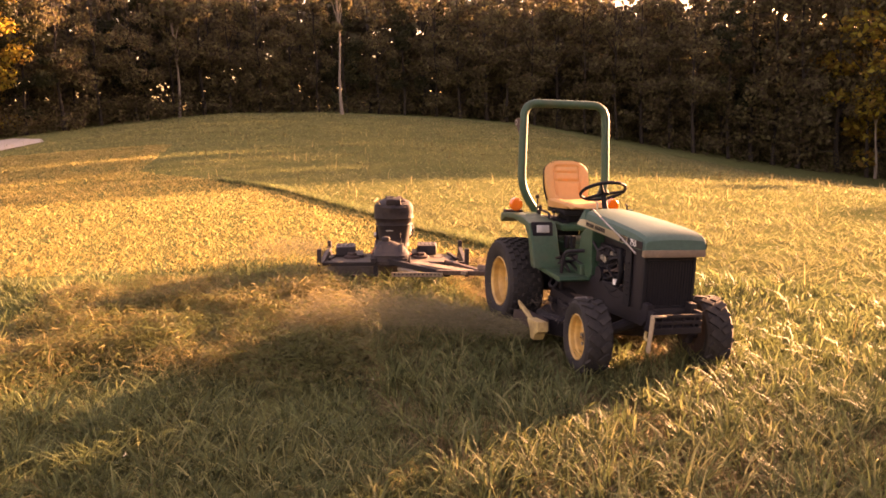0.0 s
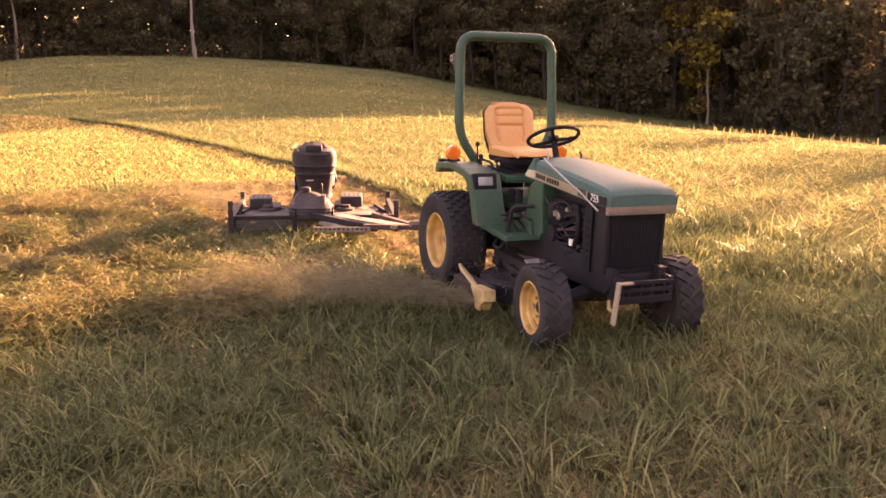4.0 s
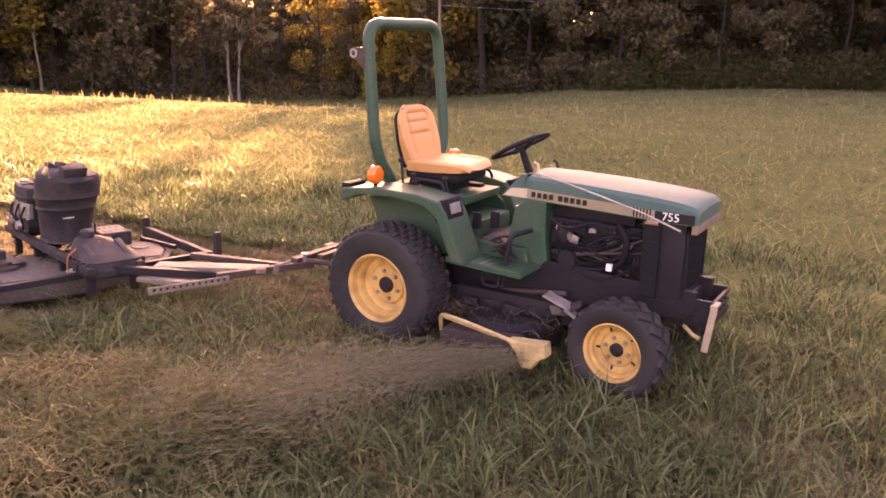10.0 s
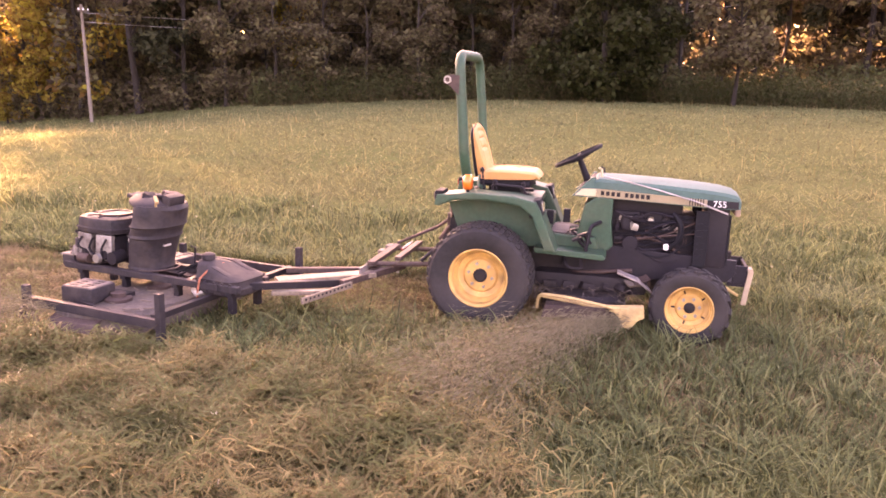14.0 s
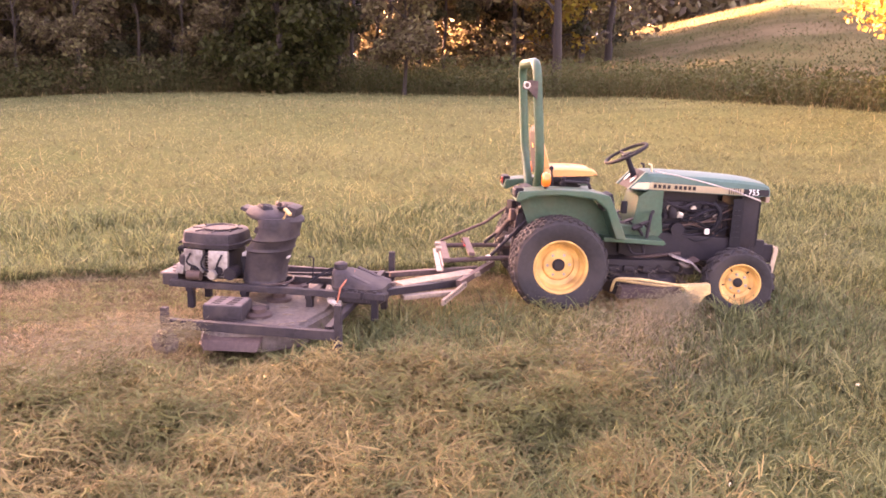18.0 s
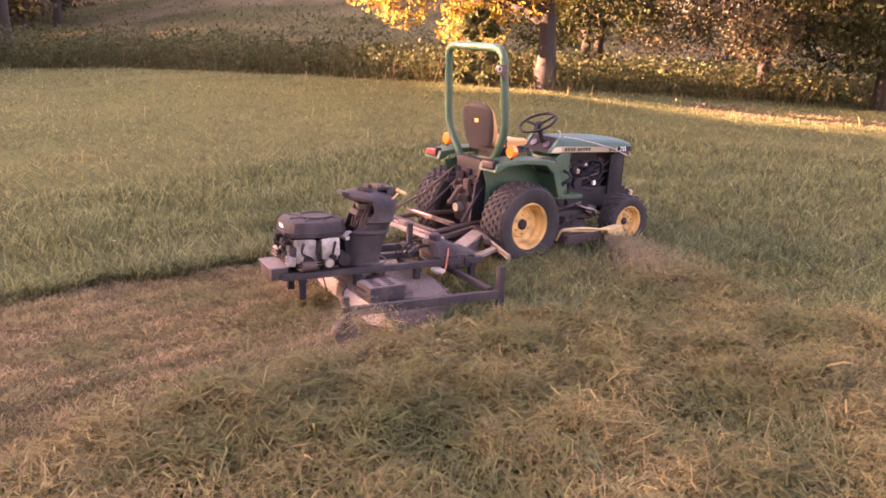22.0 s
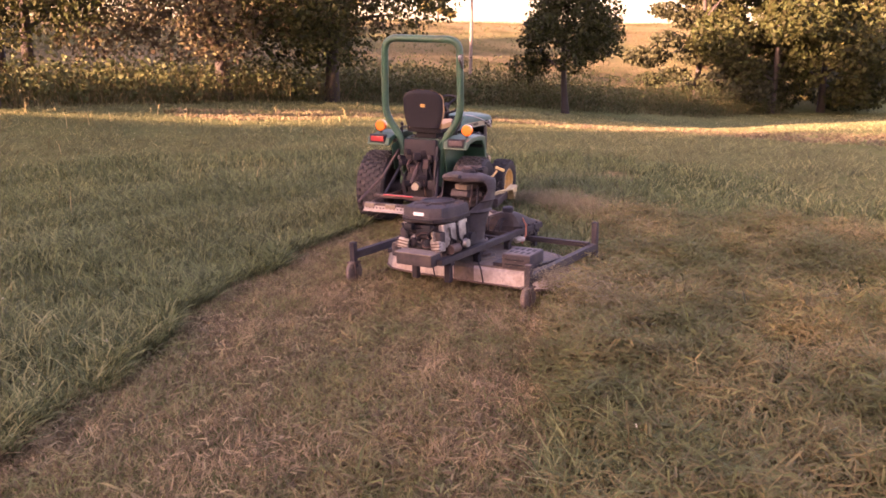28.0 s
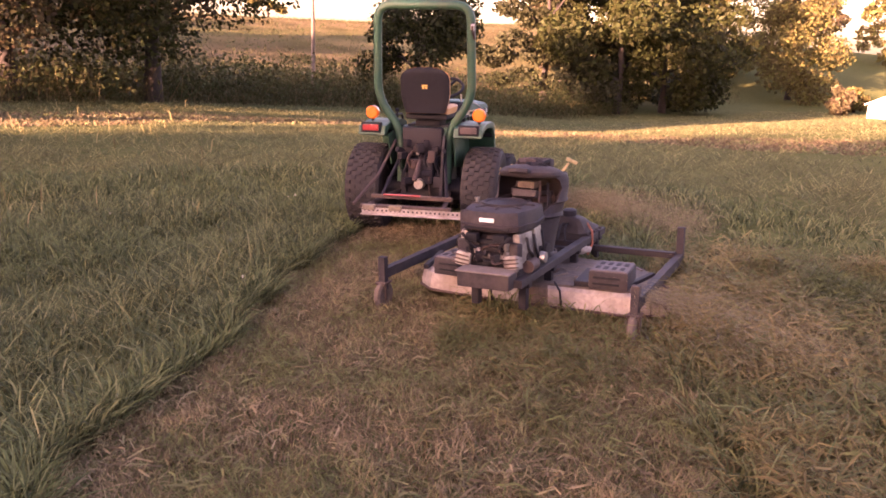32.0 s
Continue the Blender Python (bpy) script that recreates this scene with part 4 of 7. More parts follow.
    def seat_under(u, v):
        x, y, z = seat_top(u, v)
        return (x * 0.97, y * 0.95, 1.018 + 0.022 * v)

    padded(30, 40, seat_top, seat_under, VINYL, "worn yellow vinyl seat cushion", "seat")
    back = padded(34, 44, back_front, back_rear, VINYL, "yellow vinyl backrest", "backrest")
    shell = padded(14, 18, shell_front, shell_rear, PLASTIC, "black moulded seat back shell", "seat_shell")
    for dy, dz, w, h in ((0, 0.015, 0.05, 0.012), (0.012, 0, 0.018, 0.022), (-0.012, -0.002, 0.018, 0.018)):
        bm = bmesh.new()
        box(bm, (0.004, w, h), (-0.1745, dy, 1.245 + dz), (0, -7, 0), bevel=0.002)
        part("badge", bm, YELLOW, shell, "small yellow badge")
    box(b(), (0.38, 0.36, 0.05), (0.09, 0, 1.0), bevel=0.018)
    box(b(), (0.24, 0.22, 0.07), (0.08, 0, 0.945), bevel=0.015)
    box(b(), (0.30, 0.06, 0.03), (0.12, -0.15, 0.915), bevel=0.006)
    box(b(), (0.30, 0.06, 0.03), (0.12, 0.15, 0.915), bevel=0.006)
    add("seat_base", PLASTIC, "black seat suspension base", 35)
    # roll bar, bent in at the foot
    bar = bend([(-0.15, -0.20, 0.45), (-0.15, -0.205, 0.88), (-0.175, -0.40, 1.16), (-0.245, -0.385, 1.90), (-0.245, 0.385, 1.90), (-0.175, 0.40, 1.16), (-0.15, 0.205, 0.88), (-0.15, 0.20, 0.45)], 0.13, 7)
    tube(b(), bar, 0.036, 12)
    roll = add("roll_bar", GREEN, "green tubular roll bar", 40)
    bm = bmesh.new()
    prism(bm, [(-0.23, 1.62), (-0.23, 1.76), (-0.30, 1.765), (-0.345, 1.735), (-0.345, 1.70), (-0.30, 1.69)], -0.425, -0.409, 0.003)
    part("rigging_bracket", bm, RUST, roll, "rusty pink bracket bolted to the roll bar")
    bm = bmesh.new()
    lathe(bm, [(0.016, -0.012), (0.028, -0.012), (0.028, 0.012), (0.016, 0.012)], 14, "y", (-0.315, -0.417, 1.728))
    part("eye_ring", bm, STEEL, roll)
    # hitch behind
    for s in (-1, 1):
        tube(b(), [(-0.05, s * 0.20, 0.36), (-0.45, s * 0.27, 0.36), (-0.86, s * 0.31, 0.335)], 0.020, 8)
        add("lower_link", RUST, "", 40)
        tube(b(), [(-0.16, s * 0.18, 0.72), (-0.50, s * 0.27, 0.38)], 0.014, 8)
        add("lift_rod", BLACK, "", 40)
        tube(b(), [(-0.12, s * 0.10, 0.70), (-0.30, s * 0.20, 0.74)], 0.022, 8)
        add("lift_arm", BLACK, "", 40)
    rng = random.Random(9)
    for k in range(8):
        y0, z0 = -0.16 + 0.045 * k, 0.60 + 0.25 * rng.random()
        tube(b(), bend([(-0.18, y0, z0), (-0.27 - 0.08 * rng.random(), y0 + 0.04, z0 - 0.08), (-0.24, y0 + 0.1 * (rng.random() - 0.5), z0 - 0.25)], 0.05), 0.008 + 0.006 * rng.random(), 6)
        add("hydraulic_hose", (PLASTIC, RUST, PLASTIC, BLACK)[k % 4], "", 40)
    for k in range(7):
        box(b(), (0.05, 0.05 + 0.05 * rng.random(), 0.05 + 0.05 * rng.random()), (-0.30 - 0.02 * (k % 2), -0.15 + 0.05 * k, 0.48 + 0.07 * ((k * 3) % 5)), (0, 0, 10 * k), bevel=0.008)
        add("casting_lug", (BLACK, RUST, BLACK)[k % 3], "", 35)
    lathe(b(), [(0.0, 0.0), (0.012, 0.0), (0.014, 0.025), (0.0, 0.03)], 10, "z", (-0.31, 0.02, 0.70))
    add("grease_cup", STEEL)
    tube(b(), [(-0.19, 0.24, 0.80), (-0.50, 0.30, 0.55), (-0.87, 0.40, 0.36)], 0.013, 8)
    add("stay_bar", RUST, "rusty stay bar", 40)
    tube(b(), [(-0.70, -0.10, 0.42), (-0.70, 0.20, 0.42)], 0.009, 8)
    add("cross_pin", RED, "faded red cross pin", 40)
    prism(b(), [(-0.34, 0.36), (-0.18, 0.36), (-0.18, 0.80), (-0.24, 0.86), (-0.30, 0.70)], -0.20, -0.175, 0.004)
    add("hitch_plate", BLACK)
    box(b(), (0.09, 0.34, 0.24), (-0.20, 0, 0.80), bevel=0.02)
    for k in range(4):
        box(b(), (0.05, 0.05, 0.06), (-0.255, -0.12 + 0.08 * k, 0.74 + 0.05 * (k % 2)), (0, 0, 15 * k), bevel=0.008)
    add("hydraulic_cover", BLACK, "black hydraulic housing under the seat", 35)
    tube(b(), [(-0.20, 0, 0.70), (-0.34, 0, 0.62), (-0.42, 0.02, 0.50)], 0.02, 8)
    add("top_link", RUST, "", 40)
    lathe(b(), [(0.0, -0.06), (0.04, -0.06), (0.045, 0.02), (0.02, 0.04), (0.0, 0.06)], 14, "x", (-0.30, 0, 0.46))
    add("power_shaft", STEEL, "", 40)
    box(b(), (0.06, 0.72, 0.035), (-0.86, -0.02, 0.35), bevel=0.005)
    box(b(), (0.05, 0.66, 0.03), (-0.66, -0.02, 0.40), bevel=0.005)
    add("hitch_frame", RUST, "rusty hitch cross frame")
    box(b(), (0.012, 0.86, 0.045), (-0.895, -0.11, 0.325), bevel=0.002)
    box(b(), (0.05, 0.86, 0.008), (-0.915, -0.11, 0.30), bevel=0.002)
    angle = add("angle_bar", DECKWHITE, "whitish perforated angle bar")
    for k in range(24):
        bm = bmesh.new()
        box(bm, (0.004, 0.014, 0.012), (-0.9025, -0.51 + k * 0.035, 0.328), bevel=0)
        part("slot", bm, BLACK, angle)
    for y in (0.26, 0.05):
        box(b(), (0.05, 0.10, 0.04), (-0.90, y, 0.352), bevel=0.006)
        add("wood_block", WOOD, "pale wooden spacer block")
    # belly mower
    lathe(b(), [(0.30, 0.13), (0.30, 0.25), (0.26, 0.28), (0.0, 0.285)], 28, "z", (0.72, -0.24, 0))
    lathe(b(), [(0.30, 0.13), (0.30, 0.25), (0.26, 0.28), (0.0, 0.285)], 28, "z", (0.72, 0.24, 0))
    box(b(), (0.56, 0.6, 0.12), (0.72, 0, 0.20), bevel=0.02)
    box(b(), (0.80, 0.62, 0.12), (0.76, 0, 0.335), bevel=0.03)
    for k in range(5):
        box(b(), (0.10, 0.10, 0.05), (0.48 + 0.13 * k, -0.30 + 0.03 * (k % 2), 0.315), (0, 6 * k, 12 * k), bevel=0.01)
    add("belly_deck", BLACK, "black belly mower deck caked with grass", 35)
    for s in (-1, 1):
        tube(b(), [(0.30, s * 0.22, 0.34), (1.05, s * 0.24, 0.44)], 0.016, 8)
        add("deck_link", RUST, "", 40)
    for k, (x, z, a) in enumerate(((1.03, 0.41, 18), (1.10, 0.385, -24), (1.14, 0.36, 38), (1.06, 0.37, 5))):
        box(b(), (0.17 - 0.02 * k, 0.10 - 0.01 * k, 0.014), (x, -0.30 - 0.015 * k, z), (8 * k, a, 14 * k), bevel=0.003)
        add("bent_guard", (DECKWHITE, RUST, DECKWHITE, DECKTOP)[k], "bent pale sheet metal guard")
    tube(b(), bend([(0.42, -0.56, 0.19), (0.43, -0.60, 0.30), (0.62, -0.66, 0.31), (0.98, -0.70, 0.27)], 0.05), 0.012, 8)
    tube(b(), [(0.44, -0.59, 0.285), (0.70, -0.62, 0.265), (0.98, -0.66, 0.24)], 0.010, 8)
    add("chute_bar", DUSTY_YELLOW, "yellow bent chute bar", 40)
    prism(b(), [(0.92, 0.28), (1.14, 0.30), (1.15, 0.23), (1.10, 0.20), (1.07, 0.15), (1.01, 0.15), (0.98, 0.22)], -0.72, -0.635, 0.008)
    add("chute_mount", DUSTY_YELLOW, "yellow worn chute bracket")
    prism(b(), [(0.46, 0.15), (0.48, 0.24), (0.94, 0.26), (0.95, 0.18)], -0.66, -0.54, 0.006)
    add("chute_flap", RUST, "rust-brown discharge flap")
    b().free()
    return tr, rear, front


tractor, rear_wheels, front_wheels = make_tractor()


# ---- the mower towed behind (x ahead, y to its left, origin on the ground) ----
def make_mower():
    mo = thing("tow_behind_mower", "home-built grey and black mower with engine towed by the tractor", "mower")

    def add(name, bm, mat, label="", soft=0, parent=None):
        ob = part(name, bm, mat, parent or mo, label)
        return smooth(ob, soft) if soft else ob

    # low deck: dirty top, pale skirt in straight segments
    rear = [(0.10, 0.74), (-0.02, 0.70), (-0.10, 0.60), (-0.13, 0.46), (-0.15, 0.24), (-0.145, 0.02), (-0.155, -0.16), (-0.15, -0.40), (-0.14, -0.62), (-0.08, -0.71), (0.05, -0.73)]
    outline = rear + [(0.30, -0.70), (0.50, -0.56), (0.58, -0.20), (0.58, 0.25), (0.50, 0.56), (0.28, 0.70)]
    bm = bmesh.new()
    top = [bm.verts.new((0.2 + (x - 0.2) * 0.9, y * 0.94, 0.215)) for x, y in outline]
    mid = [bm.verts.new((0.2 + (x - 0.2) * 0.93, y * 0.955, 0.20)) for x, y in outline]
    low = [bm.verts.new((0.2 + (x - 0.2) * 0.97, y * 0.985, 0.09)) for x, y in outline]
    n = len(outline)
    bm.faces.new(top)
    for a, c in ((top, mid), (mid, low)):
        for k in range(n):
            bm.faces.new((a[k], c[k], c[(k + 1) % n], a[(k + 1) % n]))
    bmesh.ops.recalc_face_normals(bm, faces=bm.faces)
    deck = add("deck", bm, DECKTOP, "dirty mower deck strewn with dry grass", 30)
    for k in range(n):
        (x0, y0), (x1, y1) = outline[k], outline[(k + 1) % n]
        bm = bmesh.new()
        sink = 0.004 * (k % 3)

        def edge(x, y, f, z):
            return bm.verts.new((0.2 + (x - 0.2) * (f - sink), y * (f + 0.02 - sink), z))
        q = [[edge(x, y, f, z) for f, z in ((0.95, 0.207), (1.0, 0.19), (1.02, 0.125), (1.02, 0.09))] for x, y in ((x0, y0), (x1, y1))]
        for i in range(3):
            bm.faces.new((q[0][i], q[1][i], q[1][i + 1], q[0][i + 1]))
        bmesh.ops.recalc_face_normals(bm, faces=bm.faces)
        bmesh.ops.solidify(bm, geom=bm.faces[:], thickness=0.004)
        add("skirt_panel", bm, DECKWHITE if 0 < k < 9 and k != 5 else DECKTOP, "pale worn skirt panel", 0, deck)
    bm = bmesh.new()
    tube(bm, [(0.2 + (x - 0.2) * 1.025, y * 1.045, 0.088 + 0.003 * math.sin(k * 2.1)) for k, (x, y) in enumerate(outline)], 0.008, 6, True)
    add("deck_lip", bm, RUST, "rusty rolled deck lip", 40, deck)
    rng = random.Random(4)
    for k in range(26):
        bm = bmesh.new()
        x, y, a = rng.uniform(-0.02, 0.5), rng.uniform(-0.62, 0.6), rng.random() * 6.28
        ln = rng.uniform(0.05, 0.14)
        tube(bm, [(x, y, 0.219), (x + ln * math.cos(a), y + ln * math.sin(a), 0.223)], 0.004, 4)
        add("straw", bm, WOOD, "", 0, deck)
    # discharge chute beyond the side rail: rear wall, sloping roof, outer lip
    bm = bmesh.new()
    rear_wall = [bm.verts.new(v) for v in ((-0.10, -0.66, 0.185), (-0.07, -0.80, 0.15), (-0.04, -0.83, 0.075), (-0.11, -0.66, 0.085))]
    bm.faces.new(rear_wall)
    bmesh.ops.solidify(bm, geom=bm.faces[:], thickness=0.006)
    add("chute_wall", bm, DECKWHITE, "bent pale rear wall of the discharge chute", 0, deck)
    bm = bmesh.new()
    roof = [bm.verts.new(v) for v in ((-0.10, -0.66, 0.189), (0.30, -0.66, 0.189), (0.31, -0.79, 0.155), (-0.07, -0.80, 0.154))]
    lip = [bm.verts.new(v) for v in ((-0.045, -0.83, 0.10), (0.30, -0.82, 0.11))]
    bm.faces.new(roof)
    bm.faces.new((roof[3], roof[2], lip[1], lip[0]))
    bmesh.ops.recalc_face_normals(bm, faces=bm.faces)
    bmesh.ops.solidify(bm, geom=bm.faces[:], thickness=0.006)
    add("chute_roof", bm, RUST, "grimy sloping roof of the discharge chute", 0, deck)
    for y in (0.35, -0.03, -0.42):
        bm = bmesh.new()
        lathe(bm, [(0.0, 0.215), (0.09, 0.215), (0.09, 0.235), (0.05, 0.245), (0.05, 0.27), (0.0, 0.27)], 18, "z", (0.16, y, 0))
        add("spindle", bm, RUST, "", 35, deck)
    for x0, y0, x1, y1 in ((-0.165, 0.18, -0.15, 0.22), (-0.17, -0.25, -0.15, -0.20)):
        bm = bmesh.new()
        tube(bm, [(x0, y0, 0.09), (x0 - 0.03, y0, 0.2), (x1, y1, 0.235)], 0.006, 6)
        add("deck_hook", bm, BLACK, "", 0, deck)
    # slotted cases on the deck
    for x, y, yaw in ((-0.02, -0.50, 4), (-0.10, 0.42, -3)):
        bm = bmesh.new()
        box(bm, (0.26, 0.22, 0.105), (x, y, 0.272), (0, 0, yaw), bevel=0.012)
        case = add("slotted_case", bm, DUSTY_BLACK, "black slotted plastic cover box", 35)
        bm = bmesh.new()
        box(bm, (0.245, 0.205, 0.012), (x, y, 0.3235), (0, 0, yaw), bevel=0.004)
        add("case_lid", bm, CASE_GREY, "dusty grey slotted lid", 0, case)
        for z in (0.255, 0.29):
            bm = bmesh.new()
            box(bm, (0.006, 0.15, 0.012), (x - 0.131, y, z), (0, 0, yaw), bevel=0)
            add("end_slot", bm, PLASTIC, "", 0, case)
        for i in range(2):
            for k in range(4):
                bm = bmesh.new()
                box(bm, (0.055, 0.026, 0.006), (x - 0.05 + i * 0.10, y - 0.069 + k * 0.046, 0.3285), (0, 0, yaw), bevel=0)
                add("slot", bm, PLASTIC, "", 0, case)
        bm = bmesh.new()
        box(bm, (0.32, 0.12, 0.03), (x + 0.05, y * 0.72, 0.235), (0, 0, yaw), bevel=0.004)
        add("cover_plate", bm, BLACK)
    # outer rails and corner posts
    for y in (-0.715, 0.815):
        bm = bmesh.new()
        box(bm, (1.16, 0.045, 0.060), (0.22, y, 0.222), bevel=0.004)
        rail = add("side_rail", bm, DUSTY_BLACK, "dark steel side rail")
        for x, h in ((-0.35, 0.325), (0.79, 0.42)):
            bm = bmesh.new()
            box(bm, (0.045, 0.045, h - 0.12), (x, y, (h + 0.12) / 2), bevel=0.004)
            post = add("corner_post", bm, DUSTY_BLACK, "dark square steel post")
            if x < 0:
                bm = bmesh.new()
                box(bm, (0.09, 0.07, 0.012), (x, y, 0.165), bevel=0.002)
                add("post_plate", bm, RUST, "", 0, post)
                bm = bmesh.new()
                box(bm, (0.012, 0.012, 0.10), (x - 0.02, y - 0.028, 0.115), bevel=0.002)
                box(bm, (0.012, 0.012, 0.10), (x - 0.02, y + 0.028, 0.115), bevel=0.002)
                add("caster_fork", bm, RUST, "", 0, post)
        bm = bmesh.new()
        box(bm, (0.40, 0.03, 0.03), (0.10, y * 0.86, 0.22), (0, 0, 12 if y > 0 else -12), bevel=0.003)
        add("rail_brace", bm, BLACK)
    casters = []
    for y in (-0.715, 0.815):
        bm = bmesh.new()
        lathe(bm, [(0.02, -0.022), (0.075, -0.022), (0.088, -0.012), (0.088, 0.012), (0.075, 0.022), (0.02, 0.022)], 22)
        casters.append(smooth(part("caster_wheel", bm, DECKTOP, mo, "small caster caked with cut grass", pose(-0.355, y, 0.088)), 35))
    # cross bar from deck to rails
    bm = bmesh.new()
    box(bm, (0.045, 1.50, 0.04), (0.72, 0.05, 0.25), bevel=0.004)
    add("cross_bar", bm, BLACK, "dark steel cross bar")
    # engine carriage
    for y in (-0.17, 0.15):
        bm = bmesh.new()
        box(bm, (1.55, 0.05, 0.045), (0.18, y, 0.385), bevel=0.005)
        add("main_rail", bm, DUSTY_BLACK, "black box-section main rail")
    for x in (-0.45, -0.05, 0.42, 0.88):
        bm = bmesh.new()
        box(bm, (0.05, 0.36, 0.035), (x, -0.01, 0.352), bevel=0.004)
        for y in (-0.15, 0.13):
            box(bm, (0.045, 0.045, 0.14), (x, y, 0.28), bevel=0.004)
        add("cross_member", bm, BLACK)
    bm = bmesh.new()
    box(bm, (0.12, 0.30, 0.085), (-0.605, 0.0, 0.40), bevel=0.012)
    tray = add("rear_step", bm, DUSTY_BLACK, "black folded steel rear tray", 35)
    bm = bmesh.new()
    box(bm, (0.135, 0.31, 0.008), (-0.608, 0.0, 0.447), bevel=0.003)
    add("tray_top", bm, CASE_TAN, "dusty pale top of the tray", 0, tray)
    # engine
    bm = bmesh.new()
    box(bm, (0.32, 0.30, 0.20), (-0.36, 0.02, 0.51), bevel=0.025)
    engine = add("engine", bm, BLACK, "grimy black twin-cylinder engine block", 30)
    for s in (-1, 1):
        for k in range(8):
            bm = bmesh.new()
            box(bm, (0.26, 0.10, 0.008), (-0.37, 0.02 + s * 0.115, 0.435 + k * 0.020), bevel=0.003)
            add("cooling_fin", bm, ALLOY, "pale alloy cooling fin", 0, engine)
        # pressed cylinder shrouds on the flanks, with the manifold and plug between
        for x, w, a in ((-0.455, 0.15, 7), (-0.275, 0.14, -6)):
            bm = bmesh.new()
            box(bm, (w, 0.045, 0.165), (x, 0.02 + s * 0.165, 0.543), (s * 5, 0, s * a), bevel=0.016)
            shroud = add("cylinder_shroud", bm, ALLOY, "pale alloy cylinder shroud smeared with oil", 35, engine)
            bm = bmesh.new()
            lathe(bm, [(0.0, -0.008), (0.030, -0.008), (0.030, 0.004), (0.012, 0.010), (0.0, 0.010)], 12, "y", (x + 0.01, 0.02 + s * 0.192, 0.485))
            add("shroud_plug", bm, BLACK, "", 35, engine)
        bm = bmesh.new()
        box(bm, (0.05, 0.12, 0.13), (-0.525, 0.02 + s * 0.125, 0.515), (0, 0, s * 18), bevel=0.018)
        add("rocker_cover", bm, DUSTY_BLACK, "grimy dark rocker cover", 35, engine)
        bm = bmesh.new()
        box(bm, (0.07, 0.085, 0.075), (-0.55, 0.02 + s * 0.145, 0.475), (s * 12, 6, s * 14), bevel=0.014)
        add("cylinder_head", bm, ALLOY, "grimy alloy cylinder head", 35, engine)
        for k in range(3):
            bm = bmesh.new()
            box(bm, (0.012, 0.095, 0.008), (-0.588, 0.02 + s * 0.147, 0.455 + 0.022 * k), (s * 12, 6, s * 14), bevel=0.002)
            add("head_fin", bm, RUST, "", 0, engine)
        for x0, x1, z0, z1 in ((-0.365, -0.345, 0.60, 0.44), (-0.47, -0.43, 0.60, 0.47), (-0.24, -0.30, 0.60, 0.45)):
            bm = bmesh.new()
            tube(bm, bend([(x0, 0.02 + s * 0.19, z0), (x0 - 0.03, 0.02 + s * 0.215, (z0 + z1) / 2), (x1 + 0.03, 0.02 + s * 0.205, z1 + 0.02), (x1, 0.02 + s * 0.17, z1 - 0.03)], 0.04), 0.008, 6)
            add("fuel_line", bm, PLASTIC, "", 40, engine)
        bm = bmesh.new()
        tube(bm, bend([(-0.55, 0.02 + s * 0.09, 0.53), (-0.60, 0.02 + s * 0.08, 0.56), (-0.58, 0.02 + s * 0.14, 0.62)], 0.03), 0.009, 6)
        add("spark_lead", bm, PLASTIC, "", 40, engine)
    for k in range(4):
        bm = bmesh.new()
        box(bm, (0.10, 0.17, 0.022), (-0.50, 0.02, 0.455 + k * 0.040), bevel=0.006)
        add("intake_plate", bm, (PLASTIC, ALLOY, BLACK, PLASTIC)[k], "", 35, engine)
    bm = bmesh.new()
    lathe(bm, [(0.0, -0.06), (0.045, -0.06), (0.048, 0.05), (0.03, 0.07), (0.0, 0.07)], 16, "y", (-0.18, -0.13, 0.47))
    add("starter_motor", bm, BLACK, "", 35, engine)
    # moulded fan housing with a stepped skirt and a round screen on top
    bm = bmesh.new()
    hexa = [(-0.575, 0.11), (-0.53, 0.185), (-0.36, 0.225), (-0.19, 0.205), (-0.135, 0.11), (-0.135, -0.07), (-0.19, -0.165), (-0.36, -0.185), (-0.53, -0.145), (-0.575, -0.07)]
    levels = [[bm.verts.new((-0.355 + (x + 0.355) * k, 0.02 + (y - 0.02) * k, z)) for x, y in hexa] for k, z in ((0.93, 0.632), (1.0, 0.638), (1.03, 0.668), (0.985, 0.674), (0.97, 0.718), (0.93, 0.738), (0.80, 0.748))]
    for a, c in zip(levels, levels[1:]):
        for k in range(10):
            bm.faces.new((a[k], a[(k + 1) % 10], c[(k + 1) % 10], c[k]))
    bm.faces.new(levels[-1])
    bm.faces.new(levels[0][::-1])
    bmesh.ops.recalc_face_normals(bm, faces=bm.faces)
    housing = add("fan_housing", bm, DUSTY_BLACK, "black plastic fan housing", 30, engine)
    for k in range(8):
        bm = bmesh.new()
        a = radians(k * 45 + 10)
        box(bm, (0.085, 0.010, 0.008), (-0.345 + 0.135 * math.cos(a), 0.02 + 0.135 * math.sin(a), 0.751), (0, 0, math.degrees(a)), bevel=0.002)
        add("housing_rib", bm, DUSTY_BLACK, "", 0, engine)
    bm = bmesh.new()
    box(bm, (0.012, 0.26, 0.014), (-0.582, 0.02, 0.655), bevel=0.004)
    add("air_slot", bm, PLASTIC, "", 0, engine)
    for y in (-0.06, 0.10):
        bm = bmesh.new()
        box(bm, (0.05, 0.07, 0.045), (-0.575, y, 0.605), bevel=0.012)
        add("air_duct", bm, PLASTIC, "", 35, engine)
    bm = bmesh.new()
    lathe(bm, [(0.0, 0.752), (0.10, 0.754), (0.108, 0.762), (0.122, 0.762), (0.124, 0.745), (0.11, 0.742)], 28, "z", (-0.325, 0.02, 0))
    add("air_screen", bm, BLACK, "black round air intake screen", 35, engine)
    bm = bmesh.new()
